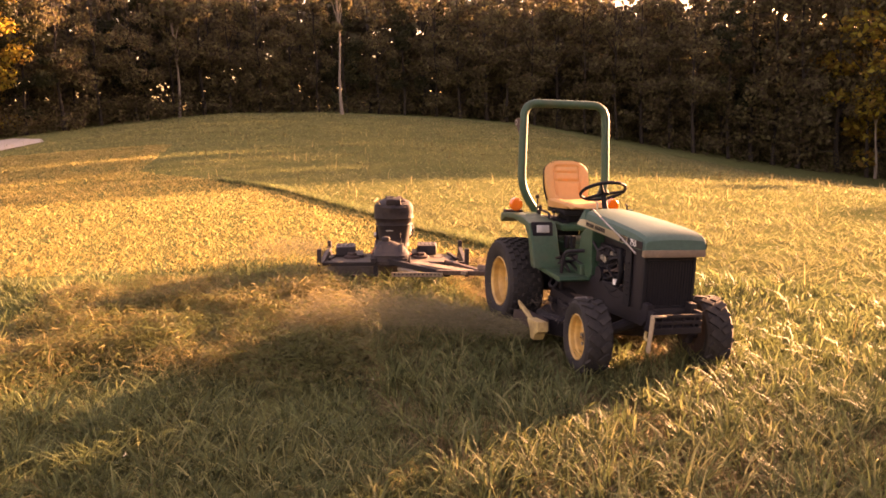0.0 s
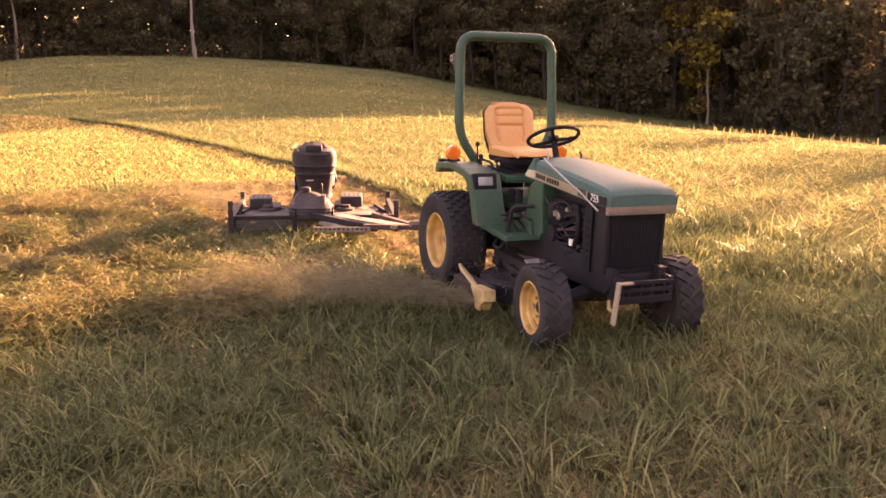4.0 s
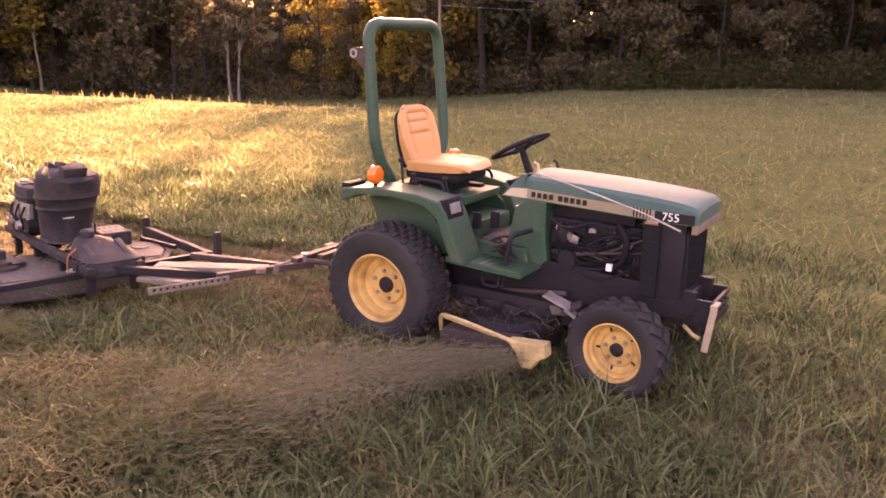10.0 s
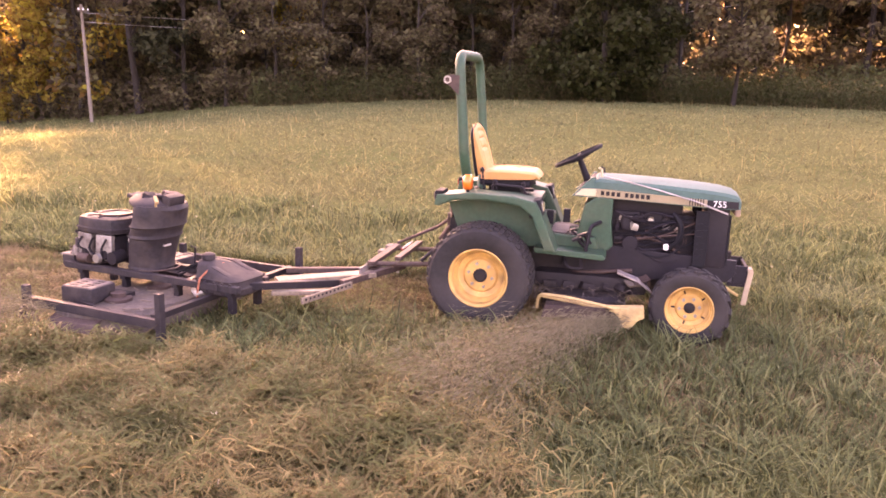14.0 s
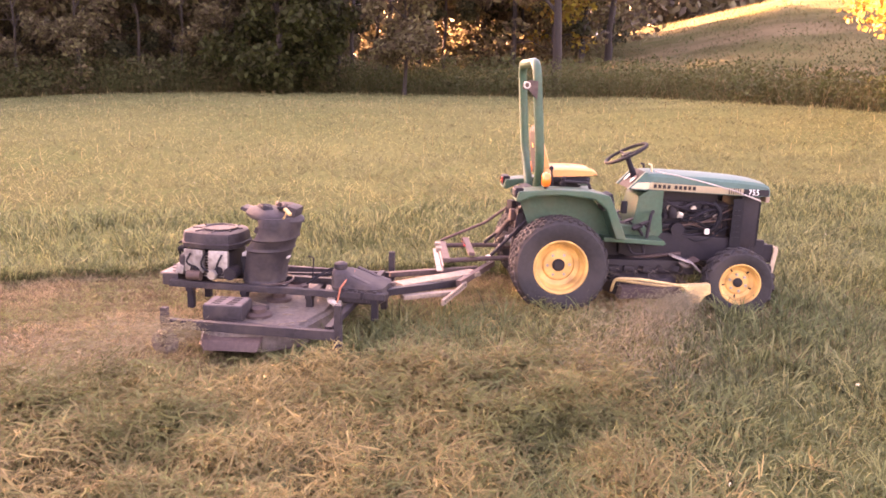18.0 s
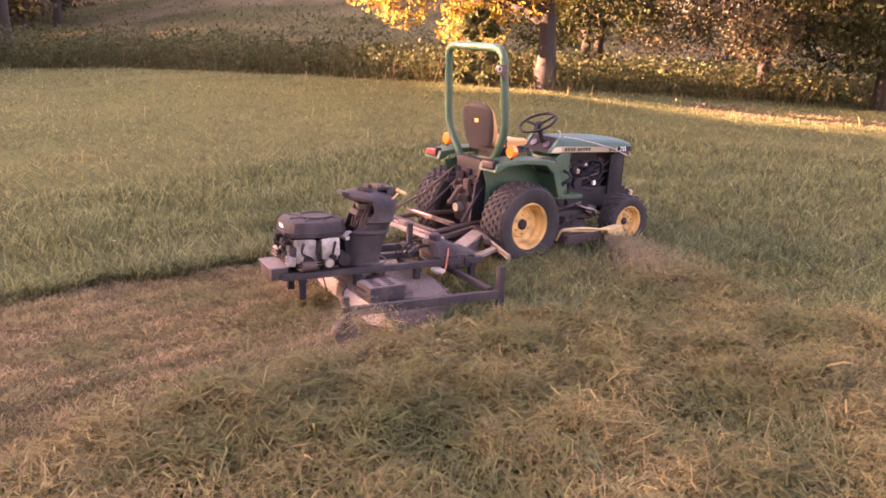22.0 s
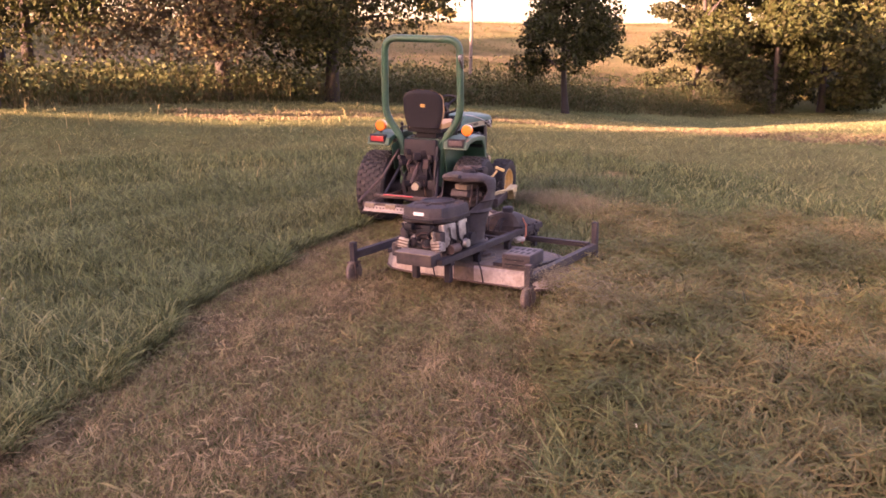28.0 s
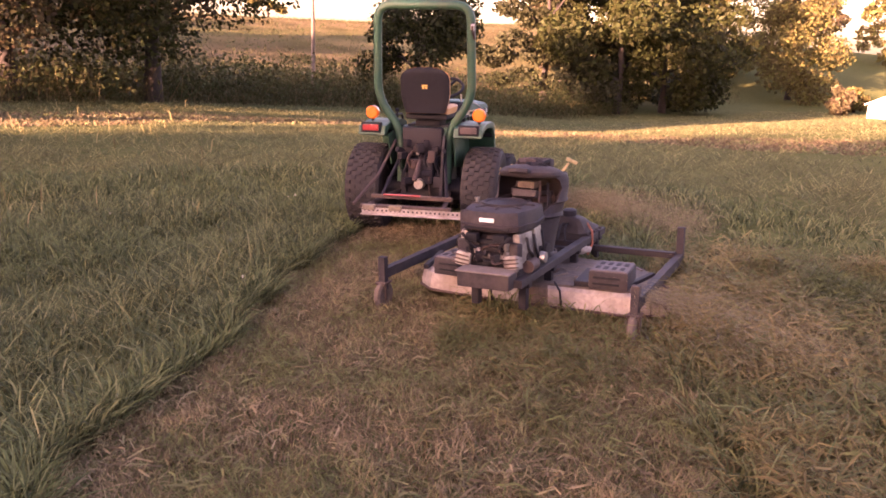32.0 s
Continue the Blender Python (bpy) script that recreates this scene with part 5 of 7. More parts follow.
    box(bm, (0.004, 0.085, 0.022), (-0.572, 0.02, 0.698), bevel=0.002)
    add("maker_plate", bm, WHITE, "small white label plate", 0, engine)
    bm = bmesh.new()
    lathe(bm, [(0.0, -0.05), (0.035, -0.05), (0.035, 0.05), (0.0, 0.05)], 14, "x", (-0.44, -0.185, 0.445))
    add("oil_filter", bm, RUST, "dirty rust-brown oil filter", 35, engine)
    bm = bmesh.new()
    lathe(bm, [(0.0, -0.02), (0.03, -0.02), (0.035, 0.01), (0.0, 0.02)], 12, "y", (-0.30, -0.20, 0.46))
    add("starter_cap", bm, STEEL, "", 35, engine)
    rng = random.Random(15)
    for k in range(12):
        bm = bmesh.new()
        y0, y1 = rng.uniform(-0.14, 0.18), rng.uniform(-0.14, 0.18)
        tube(bm, bend([(-0.50, y0, rng.uniform(0.44, 0.52)), (-rng.uniform(0.57, 0.61), (y0 + y1) / 2, rng.uniform(0.46, 0.57)), (-0.52, y1, rng.uniform(0.50, 0.60))], 0.03), rng.uniform(0.004, 0.008), 6)
        add("engine_wire", bm, (PLASTIC, BLACK, RUST)[k % 3], "", 40, engine)
    for k in range(9):
        bm = bmesh.new()
        box(bm, (rng.uniform(0.02, 0.05), rng.uniform(0.02, 0.06), rng.uniform(0.02, 0.045)), (-rng.uniform(0.52, 0.57), rng.uniform(-0.12, 0.16), rng.uniform(0.45, 0.58)), (rng.uniform(-20, 20), rng.uniform(-20, 20), rng.uniform(0, 90)), bevel=0.005)
        add("engine_fitting", bm, (PLASTIC, ALLOY, BLACK)[k % 3], "", 35, engine)
    # upright plastic dash tub, open to the rear
    bm = bmesh.new()
    # z, centre, half length, half width, half opening angle
    rows = [(0.385, 0.010, 0.142, 0.152, 180), (0.41, 0.012, 0.150, 0.160, 180), (0.425, 0.013, 0.143, 0.152, 180), (0.50, 0.022, 0.146, 0.158, 180), (0.57, 0.036, 0.150, 0.166, 172), (0.645, 0.054, 0.155, 0.174, 156), (0.66, 0.058, 0.167, 0.188, 150),
            (0.68, 0.064, 0.157, 0.180, 142), (0.735, 0.082, 0.158, 0.190, 128), (0.75, 0.088, 0.170, 0.204, 122), (0.768, 0.094, 0.160, 0.196, 118), (0.83, 0.11, 0.158, 0.200, 112), (0.88, 0.118, 0.156, 0.198, 118), (0.915, 0.118, 0.148, 0.186, 130)]
    steps = 26
    outer, inner = [], []
    for z, cx, rx, ry, open_a in rows:
        ry *= 1.16
        angs = [radians(-open_a + 2 * open_a * k / steps) for k in range(steps + 1)]
        squarish = [(abs(math.cos(a)) ** 4 + abs(math.sin(a)) ** 4) ** -0.05 for a in angs]
        outer.append([bm.verts.new((cx + rx * q * math.cos(a), 0.03 + ry * q * math.sin(a), z)) for a, q in zip(angs, squarish)])
        inner.append([bm.verts.new((cx + (rx - 0.012) * q * math.cos(a), 0.03 + (ry - 0.012) * q * math.sin(a), z)) for a, q in zip(angs, squarish)])
    for grid, flip in ((outer, False), (inner, True)):
        for a, c in zip(grid, grid[1:]):
            for k in range(steps):
                f = (a[k], a[k + 1], c[k + 1], c[k])
                bm.faces.new(f[::-1] if flip else f)
    for k in range(steps):
        bm.faces.new((outer[-1][k], outer[-1][k + 1], inner[-1][k + 1], inner[-1][k]))
        bm.faces.new((outer[0][k + 1], outer[0][k], inner[0][k], inner[0][k + 1]))
    for a, c, ia, ic in zip(outer, outer[1:], inner, inner[1:]):
        bm.faces.new((a[0], c[0], ic[0], ia[0]))
        bm.faces.new((c[-1], a[-1], ia[-1], ic[-1]))
    bmesh.ops.recalc_face_normals(bm, faces=bm.faces)
    tub = add("dash_tub", bm, DUSTY_BLACK, "black ribbed plastic dash tub", 35)
    bm = bmesh.new()
    bmesh.ops.create_uvsphere(bm, u_segments=24, v_segments=12, radius=1.0)
    for v in bm.verts:
        z = max(v.co.z, -0.22)
        v.co = Vector((0.095 + 0.205 * v.co.x - 0.03 * z, 0.03 + 0.215 * v.co.y * (1 - 0.12 * max(0, -v.co.x)), 0.905 + 0.070 * z - 0.022 * v.co.x))
    box(bm, (0.08, 0.17, 0.075), (0.235, 0.03, 0.955), (0, 14, 0), bevel=0.018)
    box(bm, (0.13, 0.13, 0.030), (-0.075, 0.03, 0.945), (0, 14, 0), bevel=0.012)
    add("visor", bm, DUSTY_BLACK, "black top cowl", 35, tub)
    rng = random.Random(8)
    for k in range(9):
        bm = bmesh.new()
        a = rng.random() * 6.28
        box(bm, (0.05 + rng.random() * 0.06, 0.04 + rng.random() * 0.05, 0.02 + rng.random() * 0.02), (0.11 + 0.08 * math.cos(a), 0.03 + 0.09 * math.sin(a), 0.965 + rng.random() * 0.012), (rng.random() * 30, rng.random() * 30, rng.random() * 180), bevel=0.006)
        add("dash_clutter", bm, (RUST, PLASTIC, BLACK)[k % 3], "", 35, tub)
    for k in range(6):
        bm = bmesh.new()
        z = 0.60 + k * 0.05
        box(bm, (0.09 + 0.03 * (k % 2), 0.13 + 0.06 * (k % 3), 0.045), (0.10 + 0.02 * (k % 2), 0.02 + 0.05 * ((k * 2) % 3 - 1), z), (0, 0, k * 17), bevel=0.01)
        add("inner_bracket", bm, (RUST, BLACK, DECKTOP)[k % 3], "", 35, tub)
    bm = bmesh.new()
    tube(bm, [(0.20, -0.12, 0.90), (0.24, -0.16, 0.965)], 0.008, 6)
    box(bm, (0.08, 0.022, 0.022), (0.255, -0.175, 0.978), (0, 25, -40), bevel=0.004)
    add("lever", bm, DUSTY_YELLOW, "yellowed control lever", 0, tub)
    bm = bmesh.new()
    box(bm, (0.11, 0.18, 0.03), (-0.075, 0.03, 0.612), (0, -5, 4), bevel=0.010)
    add("battery_lid", bm, RAG, "pale dusty battery lid", 35, tub)
    bm = bmesh.new()
    box(bm, (0.12, 0.19, 0.13), (-0.075, 0.03, 0.53), (0, -3, 4), bevel=0.008)
    add("battery", bm, PLASTIC, "black battery in the foot of the tub", 35, tub)
    bm = bmesh.new()
    box(bm, (0.05, 0.26, 0.16), (0.12, 0.03, 0.72), (0, 8, 0), bevel=0.02)
    add("dash_wall", bm, PLASTIC, "", 35, tub)
    bm = bmesh.new()
    box(bm, (0.075, 0.16, 0.05), (0.0, 0.03, 0.79), (0, 22, 0), bevel=0.016)
    add("switch_shelf", bm, DUSTY_BLACK, "", 35, tub)
    bm = bmesh.new()
    box(bm, (0.012, 0.08, 0.012), (0.205, -0.02, 0.60), bevel=0.003)
    add("side_tag", bm, RAG, "pale strip on the tub", 0, tub)
    for k in range(5):
        bm = bmesh.new()
        tube(bm, bend([(-0.02, -0.10 + 0.05 * k, 0.67), (0.0, -0.12 + 0.06 * k, 0.74 + 0.02 * (k % 2)), (0.06, -0.09 + 0.05 * k, 0.86)], 0.04), 0.008, 6)
        add("dash_wire", bm, (PLASTIC, RUST)[k % 2], "", 40, tub)
    bm = bmesh.new()
    tube(bm, [(0.06 + 0.152 * math.cos(2 * math.pi * k / 28), 0.03 + 0.176 * math.sin(2 * math.pi * k / 28), 0.405) for k in range(28)], 0.008, 6, True)
    add("foot_ring", bm, RUST, "", 40, tub)
    # fuel tank ahead of the tub
    bm = bmesh.new()
    loops = []
    for z, lx, ly, cx, cy in ((0.365, 0.175, 0.170, 0.66, 0.0), (0.38, 0.192, 0.188, 0.66, 0.0), (0.420, 0.196, 0.192, 0.66, 0.0), (0.428, 0.186, 0.182, 0.66, 0.0), (0.465, 0.184, 0.180, 0.655, 0.0), (0.472, 0.190, 0.186, 0.655, 0.0), (0.480, 0.182, 0.178, 0.650, 0.0),
                                  (0.510, 0.128, 0.160, 0.600, -0.010), (0.545, 0.085, 0.125, 0.557, -0.03), (0.570, 0.060, 0.085, 0.532, -0.05), (0.580, 0.046, 0.055, 0.522, -0.06)):
        ring = []
        for k in range(28):
            a = 2 * math.pi * k / 28
            q = (abs(math.cos(a)) ** 5 + abs(math.sin(a)) ** 5) ** -0.2
            dent = 1 + 0.015 * math.sin(5 * a + z * 40)
            ring.append(bm.verts.new((cx + lx * q * math.cos(a) * dent, cy + ly * q * math.sin(a) * dent, z)))
        loops.append(ring)
    for a, c in zip(loops, loops[1:]):
        for k in range(28):
            bm.faces.new((a[k], a[(k + 1) % 28], c[(k + 1) % 28], c[k]))
    bm.faces.new(loops[-1])
    bm.faces.new(loops[0][::-1])
    bmesh.ops.recalc_face_normals(bm, faces=bm.faces)
    tank = add("fuel_tank", bm, DUSTY_BLACK, "black grimy moulded fuel tank", 32)
    bm = bmesh.new()
    lathe(bm, [(0.040, 0.585), (0.046, 0.592), (0.046, 0.622), (0.03, 0.632), (0.0, 0.632)], 18, "z", (0.522, -0.06, -0.006))
    add("tank_cap", bm, DUSTY_BLACK, "dusty black screw cap", 35, tank)
    for y, z in ((-0.12, 0.50), (0.10, 0.505)):
        bm = bmesh.new()
        box(bm, (0.22, 0.05, 0.04), (0.70, y, z), (0, 22, 0), bevel=0.016)
        add("tank_rib", bm, DUSTY_BLACK, "", 35, tank)
    for k in range(5):
        for y in (-0.186, 0.186):
            bm = bmesh.new()
            box(bm, (0.026, 0.02, 0.085), (0.53 + k * 0.066, y, 0.425), bevel=0.006)
            add("side_rib", bm, DUSTY_BLACK, "", 35, tank)
    bm = bmesh.new()
    tube(bm, [(0.52, -0.19, 0.33), (0.545, -0.212, 0.40), (0.56, -0.205, 0.48), (0.60, -0.14, 0.545), (0.61, -0.02, 0.555), (0.60, 0.12, 0.53), (0.56, 0.205, 0.44)], 0.007, 6)
    add("bungee_cord", bm, CORD, "faded red bungee cord", 0, tank)
    bm = bmesh.new()
    tube(bm, [(0.36, 0.10, 0.40), (0.37, 0.10, 0.56), (0.33, 0.10, 0.57)], 0.006, 6)
    add("wire_rod", bm, BLACK)
    for k in range(5):
        bm = bmesh.new()
        y = -0.1 + 0.05 * k
        tube(bm, bend([(0.38, y, 0.42), (0.50, y + rng.random() * 0.1, 0.50), (0.86, y * 0.5, 0.44)], 0.2), 0.006, 6)
        add("cable", bm, PLASTIC, "", 40)
    bm = bmesh.new()
    bmesh.ops.create_icosphere(bm, subdivisions=2, radius=0.045)
    for v in bm.verts:
        v.co = Vector((0.60 + v.co.x * (1.2 + 0.4 * math.sin(v.co.z * 60)), -0.13 + v.co.y * (1.1 + 0.3 * math.sin(v.co.x * 70)), 0.262 + v.co.z * (0.8 + 0.2 * math.sin(v.co.y * 80))))
    add("rag", bm, RAG, "dirty white rag tied to the frame", 60)
    # the carriage sits low on the deck, the engine a little to its left, the tank well forward
    for ob in list(mo.children):
        kind = ob.name.split(".")[0]
        if kind in ("main_rail", "cross_member", "rear_step", "wire_rod", "cable"):
            ob.location = (0, 0.02, -0.06)
        elif kind == "dash_tub":
            ob.location, ob.scale = (0.02, 0.018, -0.026), (1, 0.94, 0.92)
        elif kind == "engine":
            ob.location = (0.03, 0.03, -0.055)
        elif kind == "fuel_tank":
            ob.location = (0.09, 0.03, -0.105)
    # tongue of boards and bars to the tractor
    def bar(a, c, w, h, name, mat, label=""):
        a, c = Vector(a), Vector(c)
        bm = bmesh.new()
        box(bm, ((c - a).length, w, h), bevel=0.004)
        d = c - a
        return part(name, bm, mat, mo, label, Matrix.Translation((a + c) / 2) @ d.to_track_quat("X", "Z").to_matrix().to_4x4())

    bar((0.96, 0.27, 0.30), (1.46, 0.80, 0.30), 0.13, 0.032, "tongue_board", WOOD, "weathered pale tongue board")
    bar((0.78, -0.17, 0.33), (1.34, 0.60, 0.26), 0.055, 0.05, "tongue_bar", BLACK, "dark steel tongue bar")
    angle = bar((1.32, 0.04, 0.255), (1.42, 0.54, 0.27), 0.018, 0.045, "tongue_angle", WOOD, "dusty perforated angle bar of the tongue")
    for k in range(12):
        bm = bmesh.new()
        box(bm, (0.016, 0.022, 0.014), (-0.22 + k * 0.04, 0, 0.004), bevel=0)
        part("slot", bm, BLACK, angle)
    bar((1.02, 0.12, 0.255), (1.36, 0.34, 0.255), 0.06, 0.03, "tongue_slat", WOOD, "short weathered tongue slat")
    bar((0.82, 0.60, 0.29), (1.46, 0.95, 0.295), 0.05, 0.04, "tongue_strut", RUST, "rusty steel tongue strut")
    bar((1.37, 0.48, 0.285), (1.56, 1.10, 0.31), 0.045, 0.045, "draw_bar", RUST, "rusty draw bar")
    bm = bmesh.new()
    lathe(bm, [(0.0, -0.05), (0.014, -0.05), (0.014, 0.06), (0.022, 0.06), (0.022, 0.075), (0.0, 0.075)], 10, "z", (1.53, 1.05, 0.31))
    add("hitch_pin", bm, STEEL)
    return mo, casters


mower, caster_wheels = make_mower()


# ---- trees, weeds and grass ----
def leaves(centres, radii, count, size, rng, squash=0.75, droop=0.0):
    """Many small leaf sprays round the given boughs: verts and quads."""
    centres, radii = np.asarray(centres, float), np.asarray(radii, float)
    pick = rng.choice(len(centres), count, p=radii ** 2 / (radii ** 2).sum())
    d = rng.normal(size=(count, 3))
    d /= np.linalg.norm(d, axis=1, keepdims=True)
    r = radii[pick] * rng.uniform(0.35, 1.08, count) ** 0.6
    p = centres[pick] + d * r[:, None] * (1, 1, squash)
    p[:, 2] -= droop * rng.random(count)
    a = rng.normal(size=(count, 3)) + d * 0.6 + (0, 0, 0.2)
    a /= np.linalg.norm(a, axis=1, keepdims=True)
    u = np.cross(a, rng.normal(size=(count, 3)))
    u /= np.linalg.norm(u, axis=1, keepdims=True)
    v = np.cross(a, u)
    s = size * rng.uniform(0.6, 1.4, count)[:, None]
    corners = np.stack([p - u * s, p - v * s * 0.55 + a * s * 0.15, p + u * s, p + v * s * 0.55 + a * s * 0.15], 1)
    return corners.reshape(-1, 3), np.arange(count * 4)


def crown_boughs(height, width, base, rng, number, cone=0.0):
    c, r = [], []
    for _ in range(number):
        u = rng.random()
        z = base + (height - base) * u
        env = width * (1 - cone * u) * (math.sin(math.pi * min(1, 0.18 + 0.82 * u) ** 0.9) ** 0.6 if not cone else 1)
        a, q = rng.random() * 2 * math.pi, rng.random() ** 0.5
        c.append((math.cos(a) * env * q, math.sin(a) * env * q, z))
        r.append(width * rng.uniform(0.20, 0.40) * (1 - 0.5 * cone * u))
    return c, r


def make_tree(name, label, height, width, base, leaf_mat, seed, count, size, at, trunk_r=0.16, lean=0.0, cone=0.0, boughs=26, forks=7, group="", shift=(0, 0), bark=None, squash=0.75):
    rng = np.random.default_rng(seed)
    tr = thing(name, label, "tree", group, pose(at[0], at[1], float(land(*at)) - 0.05))
    bm = bmesh.new()
    top = height * 0.9
    spine = [(lean * z + 0.10 * math.sin(z * 0.9 + seed), 0.10 * math.cos(z * 0.7 + seed * 2), z) for z in np.linspace(0, top, 8)]
    tube(bm, spine, [trunk_r * (1.25 if i == 0 else 1 - 0.11 * i) for i in range(8)], 9)
    c, r = crown_boughs(height, width, base, rng, boughs, cone)
    c = [(x + shift[0] + lean * z, y + shift[1], z) for x, y, z in c]
    for k in range(forks):
        end = Vector(c[k])
        z0 = max(height * 0.12, min(end.z * 0.75, top * 0.8))
        start = Vector((lean * z0 + 0.10 * math.sin(z0 * 0.9 + seed), 0.10 * math.cos(z0 * 0.7 + seed * 2), z0))
        mid = start.lerp(end, 0.5) + Vector((0, 0, 0.25))
        tube(bm, [start, mid, end], [trunk_r * 0.42, trunk_r * 0.28, 0.02], 6)
    smooth(part("trunk", bm, bark or BARK, tr, "rough dark trunk and limbs"), 50)
    verts, faces = leaves(c, r, count, size, rng, squash)
    crown = from_arrays("crown", verts, faces, 4, leaf_mat)
    crown.parent = tr
    return tr


def wood_edge(b):
    """Distance of the wood's front from the hub; it stands back behind the weeds at the hill's foot."""
    bb = b if b <= 180 else b - 360
    return float(edge_at(bb)[0]) + float(np.interp(b, (54, 70, 75), (30, 25, 0)))


def wood_height(b, d):
    """The wood's height; it dips where the low sun shines over it."""
    bb = b if b <= 180 else b - 360
    if b < 117.0:
        return float(np.interp(b, (70, 73.5, 76, 79, 84, 88, 91, 94, 97, 103, 108, 111), (21.0, 20.0, 14.5, 11.3, 11.5, 11.4, 11.1, 11.3, 13.8, 15.4, 16.8, 21.0)))
    if b < 128.5:
        return 10.3
    return (0.128 * d + 2.0 + float(np.interp(b, (128.5, 131, 134.5, 138, 142, 150), (2.5, 4.5, 6.5, 5.0, 3.5, 0.8))) if b < 150 else 0.142 * d + 2.2) - float(edge_at(bb)[1])


def build_woods():
    """The wood round the far side: a few kinds of tree, each built once and copied."""
    kinds = []
    specs = [(13, 2.6, 1.2, LEAF, 0.13, 0), (14, 2.3, 3.0, LEAF, 0.12, 0), (12, 3.0, 0.5, LEAF, 0.16, 0), (15, 2.2, 4.0, NEEDLE, 0.13, 0.55), (11, 2.8, 0.8, LEAF_GOLD, 0.12, 0), (14, 2.6, 2.0, LEAF, 0.15, 0), (12, 2.5, 1.0, NEEDLE, 0.13, 0.5)]
    for i, (h, w, base, mat, tr_r, cone) in enumerate(specs):
        words = {"leaves": "green broadleaf tree in the shaded wood", "sun_gold_leaves": "tree at the wood's edge with backlit gold put into its leaves", "dark_needles": "dark tall pine in the wood"}[mat.name]
        kinds.append(make_tree("woodland_tree", words, h, w, base, mat, 20 + i, 3500, 0.152, (-60, 200 + 10 * i), tr_r, 0.0, cone, 34, 8, "trees of the wood"))
    rng = np.random.default_rng(11)
    first = dict.fromkeys(range(len(kinds)), True)
    for row, (back, step) in enumerate(((2.5, 2.9), (8, 3.2))):
        b = 56.0
        while b < 203:
            d = wood_edge(b) + back + rng.uniform(-1.2, 1.2)
            x, y = HUB[0] + d * math.cos(radians(b)), HUB[1] + d * math.sin(radians(b))
            i = int(rng.choice(len(kinds), p=(0.25, 0.20, 0.19, 0.11, 0.04, 0.15, 0.06)))
            if 116 < b < 128.5 and rng.random() < 0.25:
                i = 4
            thin = row == 1 and 119 < b < 128.5
            want = (15.0 if thin else wood_height(b, d)) * rng.uniform(0.88, 1.10) * (0.80 if 77 < b < 110 else 1.0 if row else 0.92)
            s = want / specs[i][0]
            m = pose(x, y, float(land(x, y)) - 0.1, 0, 0, rng.uniform(0, 360))
            if first[i]:
                ob = kinds[i]
                ob.matrix_world = m
                first[i] = False
            else:
                ob = copy_thing(kinds[i], m)
            ob.scale = (max(0.8, s) * rng.uniform(0.9, 1.15), max(0.8, s) * rng.uniform(0.9, 1.15), s)
            b += math.degrees(step * (1.7 if thin else 1.0) * rng.uniform(0.75, 1.25) / d)


